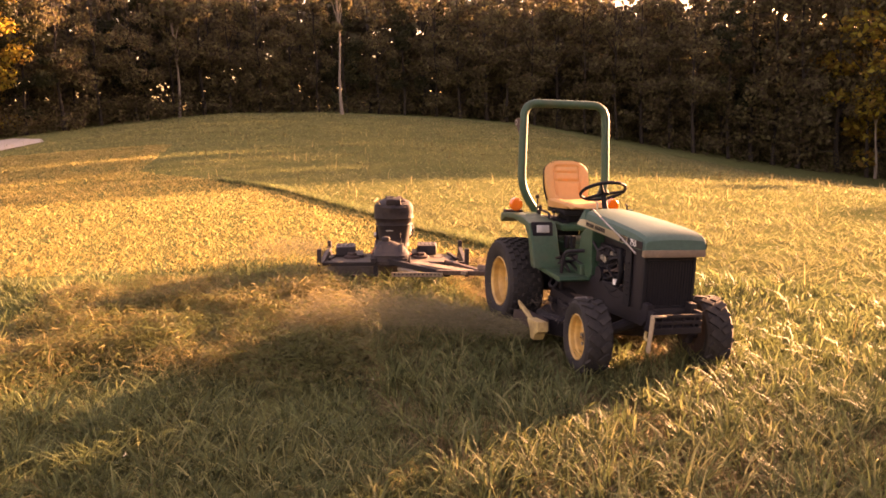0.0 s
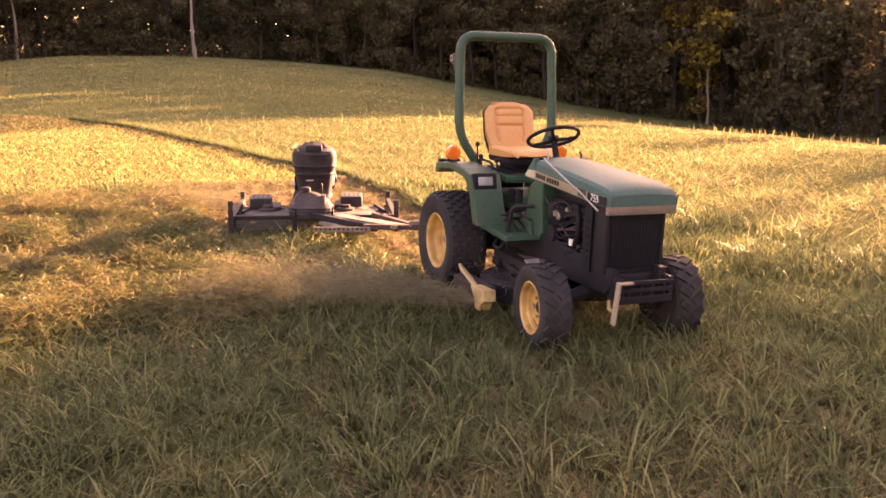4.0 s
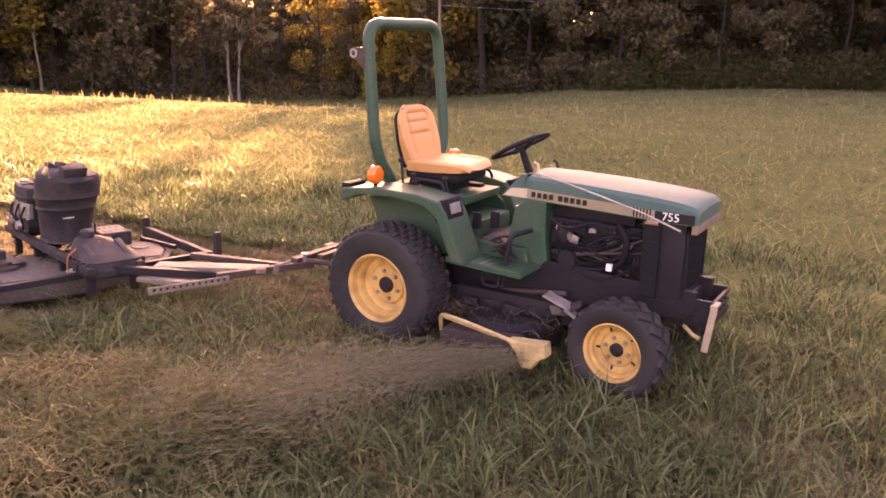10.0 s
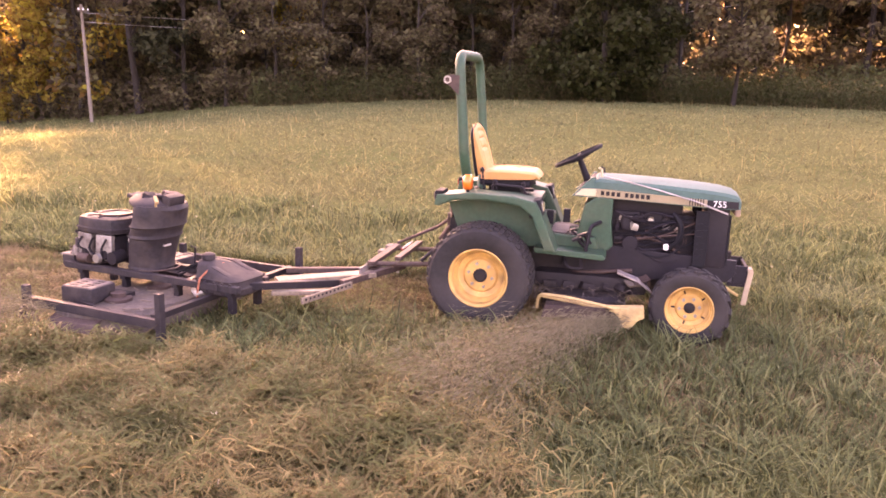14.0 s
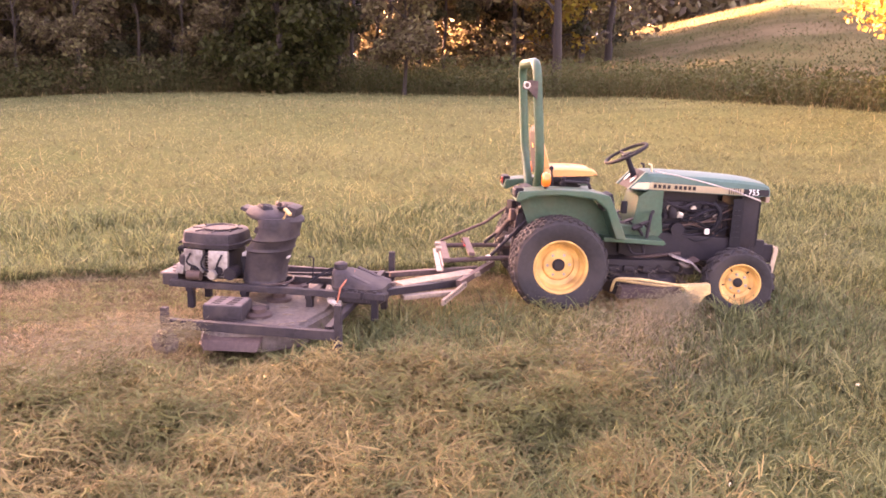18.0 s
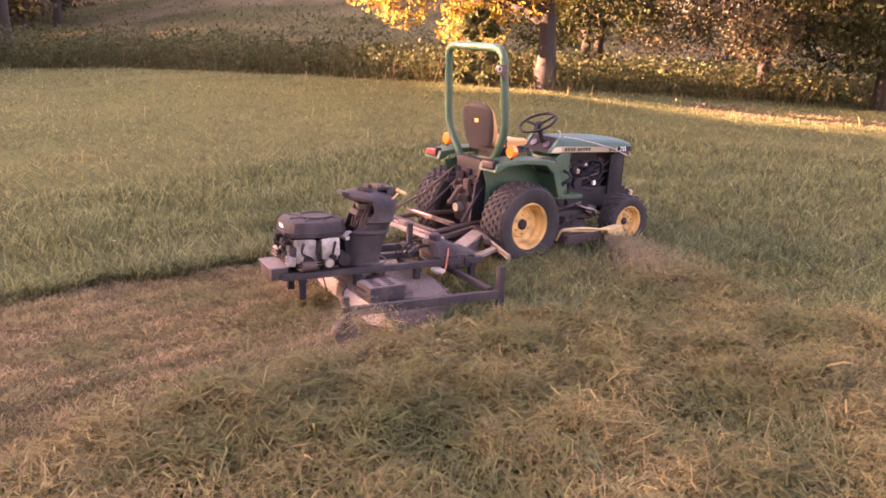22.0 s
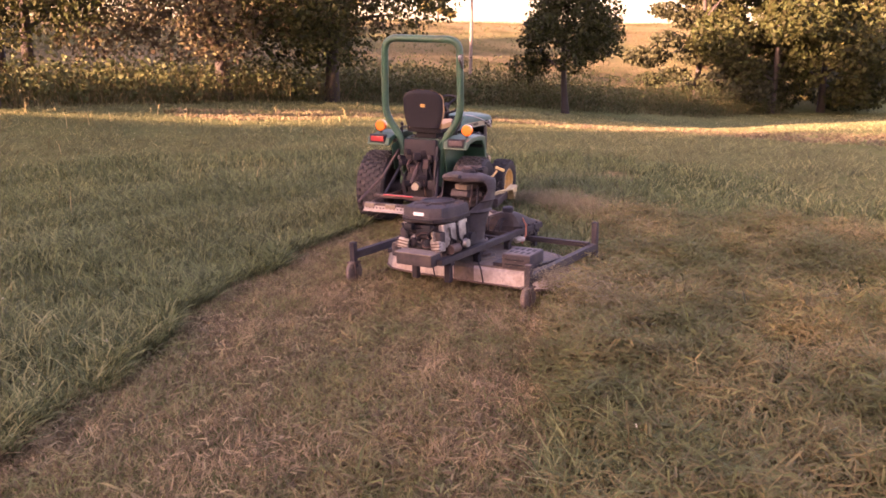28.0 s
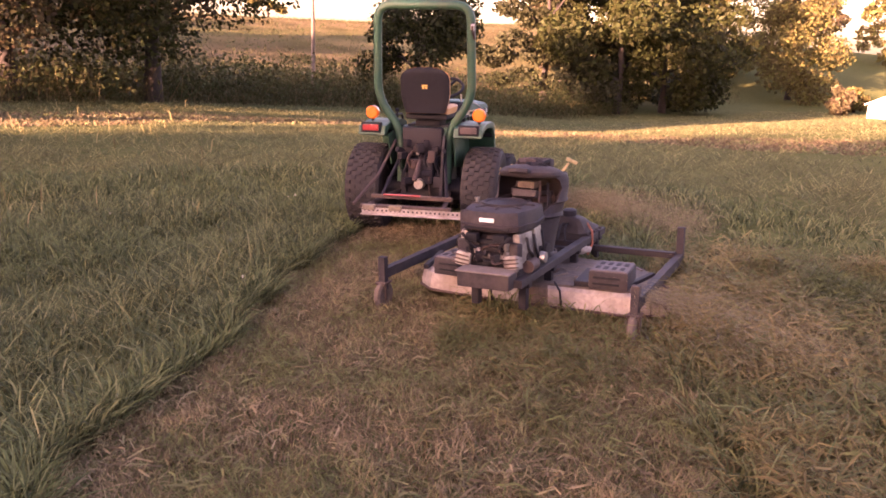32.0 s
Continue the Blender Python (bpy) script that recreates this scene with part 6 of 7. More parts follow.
def build_thicket():
    """Bushes and saplings under the wood's edge, too many to count, and the depth of the wood behind."""
    rng = np.random.default_rng(17)
    c, r = [], []
    for _ in range(2600):
        b = rng.uniform(58, 202)
        depth = rng.uniform(0.8, 17)
        d = wood_edge(b) + depth
        x, y = HUB[0] + d * math.cos(radians(b)), HUB[1] + d * math.sin(radians(b))
        h = rng.uniform(0.5, 1.8 + 0.33 * depth)
        for _ in range(2):
            c.append((x + rng.normal() * 0.5, y + rng.normal() * 0.5, float(land(x, y)) + h * rng.uniform(0.2, 0.95)))
            r.append(rng.uniform(0.5, 1.2))
    verts, faces = leaves(c, r, 125000, 0.135, rng, 0.9)
    ob = from_arrays("thicket", verts, faces, 4, LEAF)
    tagged(ob, "dense shaded bushes under the edge of the wood", "bushes", kind="stuff")
    c, r = [], []
    for _ in range(7000):
        b = rng.uniform(56, 203)
        d = wood_edge(b) + rng.uniform(13, 27)
        x, y = HUB[0] + d * math.cos(radians(b)), HUB[1] + d * math.sin(radians(b))
        top = wood_height(b, d) * rng.uniform(0.75, 0.98) * (0.6 if 117 < b < 128.5 else 1)
        c.append((x, y, float(land(x, y)) + top * rng.random()))
        r.append(rng.uniform(1.0, 1.9))
    # tree mass added behind the wood to keep the sun off its left end
    for _ in range(1200):
        x, y = rng.uniform(-128, -98), rng.uniform(25, 78)
        c.append((x, y, float(land(x, y)) + 17 * rng.random()))
        r.append(rng.uniform(1.2, 2.2))
    # leaf mass added over the middle of the wood to set its shadow's edge
    high_c, high_r = [], []
    for _ in range(1500):
        b, q = rng.uniform(77, 110.5), rng.uniform(0.55, 1.15)
        d = wood_edge(b) + rng.uniform(4, 7.5)
        x, y = HUB[0] + d * math.cos(radians(b)), HUB[1] + d * math.sin(radians(b))
        high_c.append((x, y, float(land(x, y)) + (wood_height(b, d) - q) * (1 - 0.55 * rng.random() ** 1.6)))
        high_r.append(q)
    verts, faces = leaves(high_c, high_r, 30000, 0.30, rng, 1.0)
    tagged(from_arrays("shadow_canopy", verts, faces, 4, LEAF), "close green leaf mass added to even out the wood's shadow", "woods", kind="stuff")
    # the next wood, far behind the low part of this one
    for _ in range(2600):
        away, side = rng.uniform(128, 150), rng.uniform(-34, 66)
        x, y = away * math.cos(SUN_BEARING) - side * math.sin(SUN_BEARING), away * math.sin(SUN_BEARING) + side * math.cos(SUN_BEARING)
        c.append((x, y, float(land(x, y)) + 19 * rng.random()))
        r.append(rng.uniform(1.2, 2.4))
    # trees standing behind the hill's shoulder
    for _ in range(700):
        b, d = rng.uniform(46, 61), rng.uniform(126, 142)
        x, y = HUB[0] + d * math.cos(radians(b)), HUB[1] + d * math.sin(radians(b))
        c.append((x, y, float(land(x, y)) + (4 + 0.45 * (b - 46)) * rng.random()))
        r.append(rng.uniform(0.9, 1.8))
    verts, faces = leaves(c, r, 115000, 0.70, rng, 1.1)
    ob = from_arrays("deep_wood", verts, faces, 4, DEEP_LEAF)
    tagged(ob, "dark mass of trees deep in the wood", "woods", kind="stuff")


def build_weeds():
    """A strip of head-high weeds along the foot of the hill."""
    rng = np.random.default_rng(23)
    c, r, tops = [], [], []
    for _ in range(9000):
        b = rng.uniform(-30, 104)
        d = float(edge_at(b)[0]) + abs(rng.normal()) * (3.4 if b < 75 else 2.2) + (0 if b > -20 else 1.5)
        x, y = HUB[0] + d * math.cos(radians(b)), HUB[1] + d * math.sin(radians(b))
        h = rng.uniform(1.1, 2.5) * float(np.interp(d, (24, 48, 60), (0.50, 1.0, 1.12)))
        z = float(land(x, y))
        for k in range(3):
            c.append((x + rng.normal() * 0.12, y + rng.normal() * 0.12, z + h * (0.25 + 0.3 * k)))
            r.append((0.32 - 0.06 * k) * float(np.interp(d, (24, 48), (0.62, 1.0))))
    for _ in range(1100):
        b = rng.uniform(-20, 76)
        d = float(edge_at(b)[0]) + 8 + 50 * rng.random() ** 1.5
        x, y = HUB[0] + d * math.cos(radians(b)), HUB[1] + d * math.sin(radians(b))
        for k in range(3):
            c.append((x + rng.normal() * 0.6, y + rng.normal() * 0.6, float(land(x, y)) + 0.15 + 0.2 * k))
            r.append(0.34)
    verts, faces = leaves(c, r, 120000, 0.078, rng, 1.3)
    ob = from_arrays("tall_weeds", verts, faces, 4, WEED)
    tagged(ob, "strip of tall green and straw weeds below the hill", "weeds", kind="stuff")
    # their stalks
    n = 9000
    b = rng.uniform(-30, 104, n)
    d = edge_at(b)[0] - 0.5 + np.abs(rng.normal(0, 1, n)) * np.where(b < 75, 3.4, 2.2) + np.where(b > -20, 0, 1.5)
    x, y = HUB[0] + d * np.cos(np.radians(b)), HUB[1] + d * np.sin(np.radians(b))
    v, f, al = blades(x, y, land(x, y) - 0.05, rng.uniform(0.6, 2.5, n) * np.interp(d, (24, 48), (0.50, 1.0)), rng.uniform(0.015, 0.035, n), rng, 0.6, False)
    tagged(from_arrays("weed_stalks", v, f, 3, HILLGRASS, al), "tall dry and green stalks among the weeds", "weeds", kind="stuff")
    # rough unmown grass on the hill behind
    n = 130000
    b = rng.uniform(-37, 80, n)
    d = edge_at(b)[0] + 6 + 80 * rng.random(n) ** 1.3
    x, y = HUB[0] + d * np.cos(np.radians(b)), HUB[1] + d * np.sin(np.radians(b))
    patch = np.sin(x * 0.35 + 2 * np.sin(y * 0.21)) * np.sin(y * 0.4 + 1.5 * np.sin(x * 0.17))
    ok = rng.random(n) < 0.55 + 0.45 * patch
    x, y, d = x[ok], y[ok], d[ok]
    v, f, al = blades(x, y, land(x, y) - 0.05, rng.uniform(0.15, 0.42, len(x)), rng.uniform(0.04, 0.09, len(x)), rng, 1.2, False)
    tagged(from_arrays("hill_grass", v, f, 3, HILLGRASS, al), "rough tan and green unmown grass on the hill", "grass", kind="stuff")


def blades(x, y, z, height, width, rng, lean=0.5, fine=True, a=None):
    """Curved tapering blades: verts, triangles, and how far along the blade each vert is."""
    n = len(x)
    a, f = rng.uniform(0, 2 * np.pi, n) if a is None else a, rng.uniform(0, 2 * np.pi, n)
    side = np.stack([np.cos(f), np.sin(f), np.zeros(n)], -1) * width[:, None] / 2
    out = np.stack([np.cos(a), np.sin(a), np.zeros(n)], -1) * (height * lean * rng.uniform(0.2, 1.3, n))[:, None]
    up = np.zeros((n, 3))
    up[:, 2] = height
    base = np.stack([x, y, z], -1)
    mid, tip = base + up * 0.62 + out * 0.30, base + up * (1 - 0.16 * lean * rng.random(n))[:, None] + out
    if not fine:
        v = np.stack([base - side, base + side, tip], 1).reshape(-1, 3)
        return v, np.arange(3 * n), np.tile((0.0, 0.0, 1.0), n)
    v = np.stack([base - side, base + side, mid - side * 0.75, mid + side * 0.75, tip], 1).reshape(-1, 3)
    t = np.array([0, 1, 3, 0, 3, 2, 2, 3, 4])
    return v, (np.arange(n)[:, None] * 5 + t).ravel(), np.tile((0.0, 0.0, 0.6, 0.6, 1.0), n)


def arched(x, y, z, height, width, rng, lean=0.9, a=None):
    """Long blades that rise and bow over: verts, triangles, and how far along the blade each vert is."""
    n = len(x)
    a = rng.uniform(0, 2 * np.pi, n) if a is None else a
    way = np.stack([np.cos(a), np.sin(a), np.zeros(n)], -1)
    f = a + np.pi / 2 + rng.normal(0, 0.5, n)
    side = np.stack([np.cos(f), np.sin(f), rng.normal(0, 0.15, n)], -1) * width[:, None] / 2
    droop, reach = rng.uniform(0.15, 1.25, n), height * lean * rng.uniform(0.25, 1.5, n)
    base = np.stack([x, y, z], -1)
    rows = []
    for t, k in ((0.0, 0.8), (0.38, 1.0), (0.72, 0.75)):
        p = base + way * (reach * t ** 1.5)[:, None]
        p[:, 2] += height * ((1 + droop) * t - droop * t * t)
        rows += [p - side * k, p + side * k]
    tip = base + way * reach[:, None]
    tip[:, 2] += height
    v = np.stack(rows + [tip], 1).reshape(-1, 3)
    t = np.array([0, 1, 3, 0, 3, 2, 2, 3, 5, 2, 5, 4, 4, 5, 6])
    return v, (np.arange(n)[:, None] * 7 + t).ravel(), np.tile((0.0, 0.0, 0.4, 0.4, 0.75, 0.75, 1.0), n)


def strands(x, y, z, length, width, arch, rng, a=None, tilt=0.12):
    """Cut stems lying about, each bent a little over what lies under it."""
    n = len(x)
    a = rng.uniform(0, 2 * np.pi, n) if a is None else a
    way = np.stack([np.cos(a), np.sin(a), rng.normal(0, tilt, n)], -1) * length[:, None]
    bow = np.stack([-np.sin(a), np.cos(a), np.zeros(n)], -1) * (length * rng.normal(0, 0.16, n))[:, None]
    side = np.stack([-np.sin(a), np.cos(a), rng.normal(0, 0.5, n)], -1) * width[:, None] / 2
    base = np.stack([x, y, z], -1)
    mid, tip = base + way * 0.5 + bow, base + way
    mid[:, 2] += arch
    v = np.stack([base - side, base + side, mid - side, mid + side, tip], 1).reshape(-1, 3)
    t = np.array([0, 1, 3, 0, 3, 2, 2, 3, 4])
    return v, (np.arange(n)[:, None] * 5 + t).ravel(), np.repeat(rng.random(n), 5)


CORE = [(2.5, -2.2), (6, -2.0), (9, -3.2), (11.5, -4.2), (13.0, -3.0), (20, -2.8)]


def core_distance(x, y):
    best = np.full(np.shape(x), 1e9)
    for (ax, ay), (bx, by) in zip(CORE, CORE[1:]):
        dx, dy = bx - ax, by - ay
        t = np.clip(((x - ax) * dx + (y - ay) * dy) / (dx * dx + dy * dy), 0, 1)
        best = np.minimum(best, np.hypot(x - ax - t * dx, y - ay - t * dy))
    return best


ROW_T = np.array([r[0] for r in TRACTOR_ROWS])
ROW_X, ROW_Y, ROW_H = (np.array([r[k] for r in TRACTOR_ROWS]) for k in (1, 2, 3))
LANE_START, LANE_END = -3.0, 21.6


def lane(x):
    """Side position and heading of the tractor's line at x; straight before the start."""
    return np.interp(x, ROW_X, ROW_Y), np.interp(x, ROW_X, ROW_H)


OLD_EDGE_X, OLD_EDGE_Y = (-17.5, -15.2, -12.2, -10.4, -8.0, -5.7, -4.1, -3.0), (-5.5, -4.0, -2.2, -1.53, -0.77, -0.2, 0.33, 0.62)


def old_edge(x):
    """Side of the standing grass along the earlier pass, which bends away."""
    return np.interp(x, OLD_EDGE_X, OLD_EDGE_Y)


def in_swath(x, y):
    cy, _ = lane(x)
    ragged = 0.07 * np.sin(x * 2.9 + 1.5 * np.sin(x * 1.1)) + 0.05 * np.sin(x * 7.7)
    strip = (x > LANE_START) & (x < LANE_END) & (y < cy + 0.67 + ragged) & (y > cy - 1.95)
    before = (x <= LANE_START) & (x > -30) & (y < old_edge(x)) & (y > -9.5 + 0.25 * x)
    return strip, before


def tufts(x, y, number, radius, height, width, rng, lean, fine):
    """Blades in tufts: each point given becomes a fan of blades bending outwards."""
    n = len(x)
    k = n * number
    cx, cy = np.repeat(x, number), np.repeat(y, number)
    a = rng.uniform(0, 2 * np.pi, k)
    q = np.repeat(radius, number) * rng.random(k) ** 0.5
    bx, by = cx + q * np.cos(a), cy + q * np.sin(a)
    h = np.repeat(height * rng.uniform(0.55, 1.35, n), number) * rng.uniform(0.45, 1.1, k)
    w = np.repeat(width, number) * rng.uniform(0.6, 1.4, k)
    comb = np.repeat(0.9 * np.sin(x * 0.9 + 2 * np.sin(y * 0.6)), number)
    if fine == "bowed":
        return arched(bx, by, land(bx, by) - 0.01, h, w, rng, lean, a + comb + rng.normal(0, 0.3, k))
    return blades(bx, by, land(bx, by) - 0.01, h, w, rng, lean, fine, a + comb)


OUTER_PASS = [(33.0, -0.5), (36.3, -4.2), (37.5, -9), (32, -12.3), (26, -14), (17, -18)]


def outer_pass(x, y):
    """Where the outermost round of the meadow was mown before."""
    best = np.full(np.shape(x), 1e9)
    for (ax, ay), (bx, by) in zip(OUTER_PASS, OUTER_PASS[1:]):
        dx, dy = bx - ax, by - ay
        t = np.clip(((x - ax) * dx + (y - ay) * dy) / (dx * dx + dy * dy), 0, 1)
        best = np.minimum(best, np.hypot(x - ax - t * dx, y - ay - t * dy))
    return best < 1.35 + 0.25 * np.sin(x * 0.8)


def build_grass():
    rng = np.random.default_rng(31)
    # standing grass in tufts, thickest along the line of the foreground
    n, number, top = 800000, 10, 78
    r = top * rng.random(n) ** 1.25
    th = rng.uniform(0, 2 * np.pi, n)
    x, y = 9.0 + r * np.cos(th), -1.0 + r * np.sin(th)
    d = core_distance(x, y)
    dens = (2700 * np.clip((1.5 / np.maximum(d, 0.2)) ** 1.48, 0.0, 1.0) + 28) / number
    have = n * 0.8 * (np.maximum(r, 0.3) / top) ** -0.2 / (top * 2 * np.pi * np.maximum(r, 0.3))
    seen = (d > 5) | (y > -9) | ((x > 12) & (y > -10 - 1.2 * (x - 12)))
    dens = dens * np.where((y < -12) & (x < 25), 0.3, 1)
    keep = (rng.random(n) < dens / have) & seen
    x, y, d = x[keep], y[keep], d[keep]
    rim = np.hypot(x - HUB[0], y - HUB[1]) < edge_at(np.degrees(np.arctan2(y - HUB[1], x - HUB[0])))[0] + 1
    strip, before = in_swath(x, y)
    ok = ~strip & ~before & rim & ~outer_pass(x, y)
    x, y, d = x[ok], y[ok], d[ok]
    clump = np.sin(x * 2.1 + 1.3 * np.sin(y * 1.7)) * np.sin(y * 2.4 + 1.1 * np.sin(x * 1.3))
    far = d > 6
    under = y - lane(x)[0]
    h = 0.165 * (1 + 0.35 * clump) * np.clip(1.08 - d * 0.035, 0.5, 1) * np.where((under < -1.8) & (under > -3.9) & (x > -2) & (x < 20), 0.74, 1.0)
    w = 0.0086 * (1 + np.clip(d - 1.0, 0, 70) * 0.165)
    rad = 0.038 * (1 + np.clip(d - 1.0, 0, 70) * 0.9)
    near, mid = d < 3.0, (d >= 3.0) & (d <= 6)
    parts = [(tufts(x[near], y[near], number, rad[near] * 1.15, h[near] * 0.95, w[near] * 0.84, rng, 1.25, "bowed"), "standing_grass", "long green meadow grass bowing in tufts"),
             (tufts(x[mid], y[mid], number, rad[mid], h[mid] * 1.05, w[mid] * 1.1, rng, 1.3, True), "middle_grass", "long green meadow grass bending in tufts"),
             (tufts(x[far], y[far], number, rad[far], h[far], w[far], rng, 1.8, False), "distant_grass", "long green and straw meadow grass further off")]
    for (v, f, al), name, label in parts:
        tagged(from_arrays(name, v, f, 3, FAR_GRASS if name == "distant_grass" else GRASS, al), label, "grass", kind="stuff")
    # uncut lip along the earlier pass
    n = 9000
    x = -3 - 11 * rng.random(n) ** 1.2
    y = old_edge(x) + np.abs(rng.normal(0, 0.12, n))
    v, f, al = blades(x, y, land(x, y) - 0.01, rng.uniform(0.07, 0.17, n), 0.010 * (1 + 0.1 * (-x)), rng, 0.9, False)
    tagged(from_arrays("uncut_edge", v, f, 3, GRASS, al), "tall uncut grass edge beside the earlier pass", "grass", kind="stuff")
    # ragged standing lip beside the new swath
    n = 5200
    x = LANE_START + (LANE_END - LANE_START) * rng.random(n)
    y = lane(x)[0] + 0.70 + 0.07 * np.sin(x * 2.9 + 1.5 * np.sin(x * 1.1)) + 0.05 * np.sin(x * 7.7) + np.abs(rng.normal(0, 0.07, n))
    v, f, al = tufts(x, y, 5, np.full(n, 0.05), np.full(n, 0.15), np.full(n, 0.0088), rng, 0.9, "bowed")
    m = 2 * n
    x = LANE_START + (LANE_END - LANE_START) * rng.random(m)
    y = lane(x)[0] + 0.66 + 0.07 * np.sin(x * 2.9 + 1.5 * np.sin(x * 1.1)) + 0.05 * np.sin(x * 7.7) + np.abs(rng.normal(0, 0.07, m))
    v2, f2, al2 = arched(x, y, land(x, y) - 0.01, rng.uniform(0.04, 0.13, m), rng.uniform(0.005, 0.009, m), rng, 1.2, -np.pi / 2 + rng.normal(0, 1.1, m))
    v, f, al = np.concatenate([v, v2]), np.concatenate([f, f2 + len(v)]), np.concatenate([al, al2])
    tagged(from_arrays("swath_lip", v, f, 3, GRASS, al), "long green grass left standing beside the swath", "grass", kind="stuff")
    # dry seed stems
    n = 4200
    r, th = 3 + 44 * rng.random(n) ** 0.7, rng.uniform(0, 2 * np.pi, n)
    x, y = 9.0 + r * np.cos(th), 0.5 + r * np.sin(th)
    strip, before = in_swath(x, y)
    ok = ~strip & ~before & (y > -4.5) & (core_distance(x, y) > 2.0)
    x, y = x[ok], y[ok]
    v, f, al = blades(x, y, land(x, y), rng.uniform(0.20, 0.34, len(x)), 0.004 + 0.0009 * np.hypot(x - 9, y), rng, 0.35, True)
    tagged(from_arrays("seed_stems", v, f, 3, SEED, al), "dry straw-coloured seed stems above the grass", "grass stems", kind="stuff")
    # pale clover heads
    n = 700
    r, th = 2.5 + 26 * rng.random(n) ** 0.8, rng.uniform(0, 2 * np.pi, n)
    x, y = 9.0 + r * np.cos(th), 0.5 + r * np.sin(th)
    strip, before = in_swath(x, y)
    ok = ~strip & ~before & (y > -5)
    x, y = x[ok], y[ok]
    c = np.stack([x, y, land(x, y) + rng.uniform(0.16, 0.30, len(x))], -1)
    v, f = leaves(c, np.full(len(c), 0.01), len(c) * 3, 0.008, rng)
    tagged(from_arrays("clover_heads", v, f, 4, CLOVER), "pale clover flower heads among the grass", "flowers", kind="stuff")
    # mown stubble and chopped straw in low ridges along the way
    n = 640000
    x = rng.uniform(LANE_START, LANE_END, n)
    y = lane(x)[0] + rng.uniform(-2.0, 0.84, n)
    d = core_distance(x, y)
    across = y - lane(x)[0]
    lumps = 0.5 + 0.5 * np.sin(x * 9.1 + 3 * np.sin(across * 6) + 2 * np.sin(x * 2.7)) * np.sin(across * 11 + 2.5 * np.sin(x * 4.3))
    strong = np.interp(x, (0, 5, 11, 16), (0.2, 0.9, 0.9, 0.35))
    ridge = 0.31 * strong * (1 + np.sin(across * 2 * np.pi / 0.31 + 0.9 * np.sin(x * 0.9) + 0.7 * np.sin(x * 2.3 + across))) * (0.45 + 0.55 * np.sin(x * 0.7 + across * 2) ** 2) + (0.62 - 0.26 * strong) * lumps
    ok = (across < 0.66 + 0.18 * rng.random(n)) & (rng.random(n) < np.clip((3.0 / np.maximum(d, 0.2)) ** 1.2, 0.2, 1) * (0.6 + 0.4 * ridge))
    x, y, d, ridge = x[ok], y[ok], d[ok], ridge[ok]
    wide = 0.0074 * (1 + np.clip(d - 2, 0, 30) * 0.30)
    # ridges lighter, furrows darker: light and shade put into the straw's colour
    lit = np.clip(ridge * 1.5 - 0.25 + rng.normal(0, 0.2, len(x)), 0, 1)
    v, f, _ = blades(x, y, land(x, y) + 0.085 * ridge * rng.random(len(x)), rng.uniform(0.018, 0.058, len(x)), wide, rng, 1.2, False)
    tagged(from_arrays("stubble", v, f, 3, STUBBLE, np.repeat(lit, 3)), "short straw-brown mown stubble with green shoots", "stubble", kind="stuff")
    # chopped straw lying over the stubble in ragged rows
    n = 90000
    x = rng.uniform(LANE_START, LANE_END, n)
    across = rng.uniform(-1.95, 0.64, n)
    y = lane(x)[0] + across
    row = 0.5 + 0.5 * np.interp(x, (11, 16), (1.0, 0.4)) * np.sin(across * 2 * np.pi / 0.42 + 0.8 * np.sin(x * 0.8))
    tuft = 0.5 + 0.5 * np.sin(x * 7.3 + 2.5 * np.sin(across * 5)) * np.sin(across * 9 + 2 * np.sin(x * 3.1))
    ok = rng.random(n) < np.clip((3.5 / np.maximum(core_distance(x, y), 0.2)) ** 1.1, 0.25, 1) * (0.15 + 0.45 * row + 0.4 * tuft)
    x, y, row, tuft = x[ok], y[ok], row[ok], tuft[ok]
    m = len(x)
    v, f, al = strands(x, y, land(x, y) + 0.02 + 0.035 * row * tuft * rng.random(m) + 0.015 * rng.random(m), rng.uniform(0.03, 0.13, m), rng.uniform(0.004, 0.008, m), rng.uniform(0, 0.02, m), rng)
    tagged(from_arrays("cut_straw", v, f, 3, STUBBLE, al), "chopped dry straw strewn over the stubble", "straw", kind="stuff")
    # hay stubble of the outermost round
    n = 150000
    x, y = rng.uniform(16, 43, n), rng.uniform(-20, 17, n)
    ok = outer_pass(x, y)
    x, y = x[ok], y[ok]
    v, f, _ = blades(x, y, land(x, y), rng.uniform(0.03, 0.09, len(x)), rng.uniform(0.04, 0.09, len(x)), rng, 1.6, False)
    tagged(from_arrays("outer_stubble", v, f, 3, STUBBLE, np.repeat(0.45 * rng.random(len(x)), 3)), "brown stubble and hay of the outermost mown round", "stubble", kind="stuff")
    # the part of the meadow mown before, back to golden green
    n = 150000
    x = LANE_START - 27 * rng.random(n) ** 1.4
    y = rng.uniform(-16, 0.66, n)
    _, before = in_swath(x, y)
    x, y = x[before], y[before]
    d = core_distance(x, y)
    rows = 0.85 + 0.15 * np.sin(y * 2 * np.pi / 0.9 + 0.3 * np.sin(x * 0.4))
    v, f, al = blades(x, y, land(x, y) - 0.01, rng.uniform(0.03, 0.09, len(x)) * rows, 0.009 * (1 + d * 0.22), rng, 1.6, False)
    tagged(from_arrays("mown_grass", v, f, 3, MOWN, al), "golden short grass mown on an earlier pass", "grass", kind="stuff")


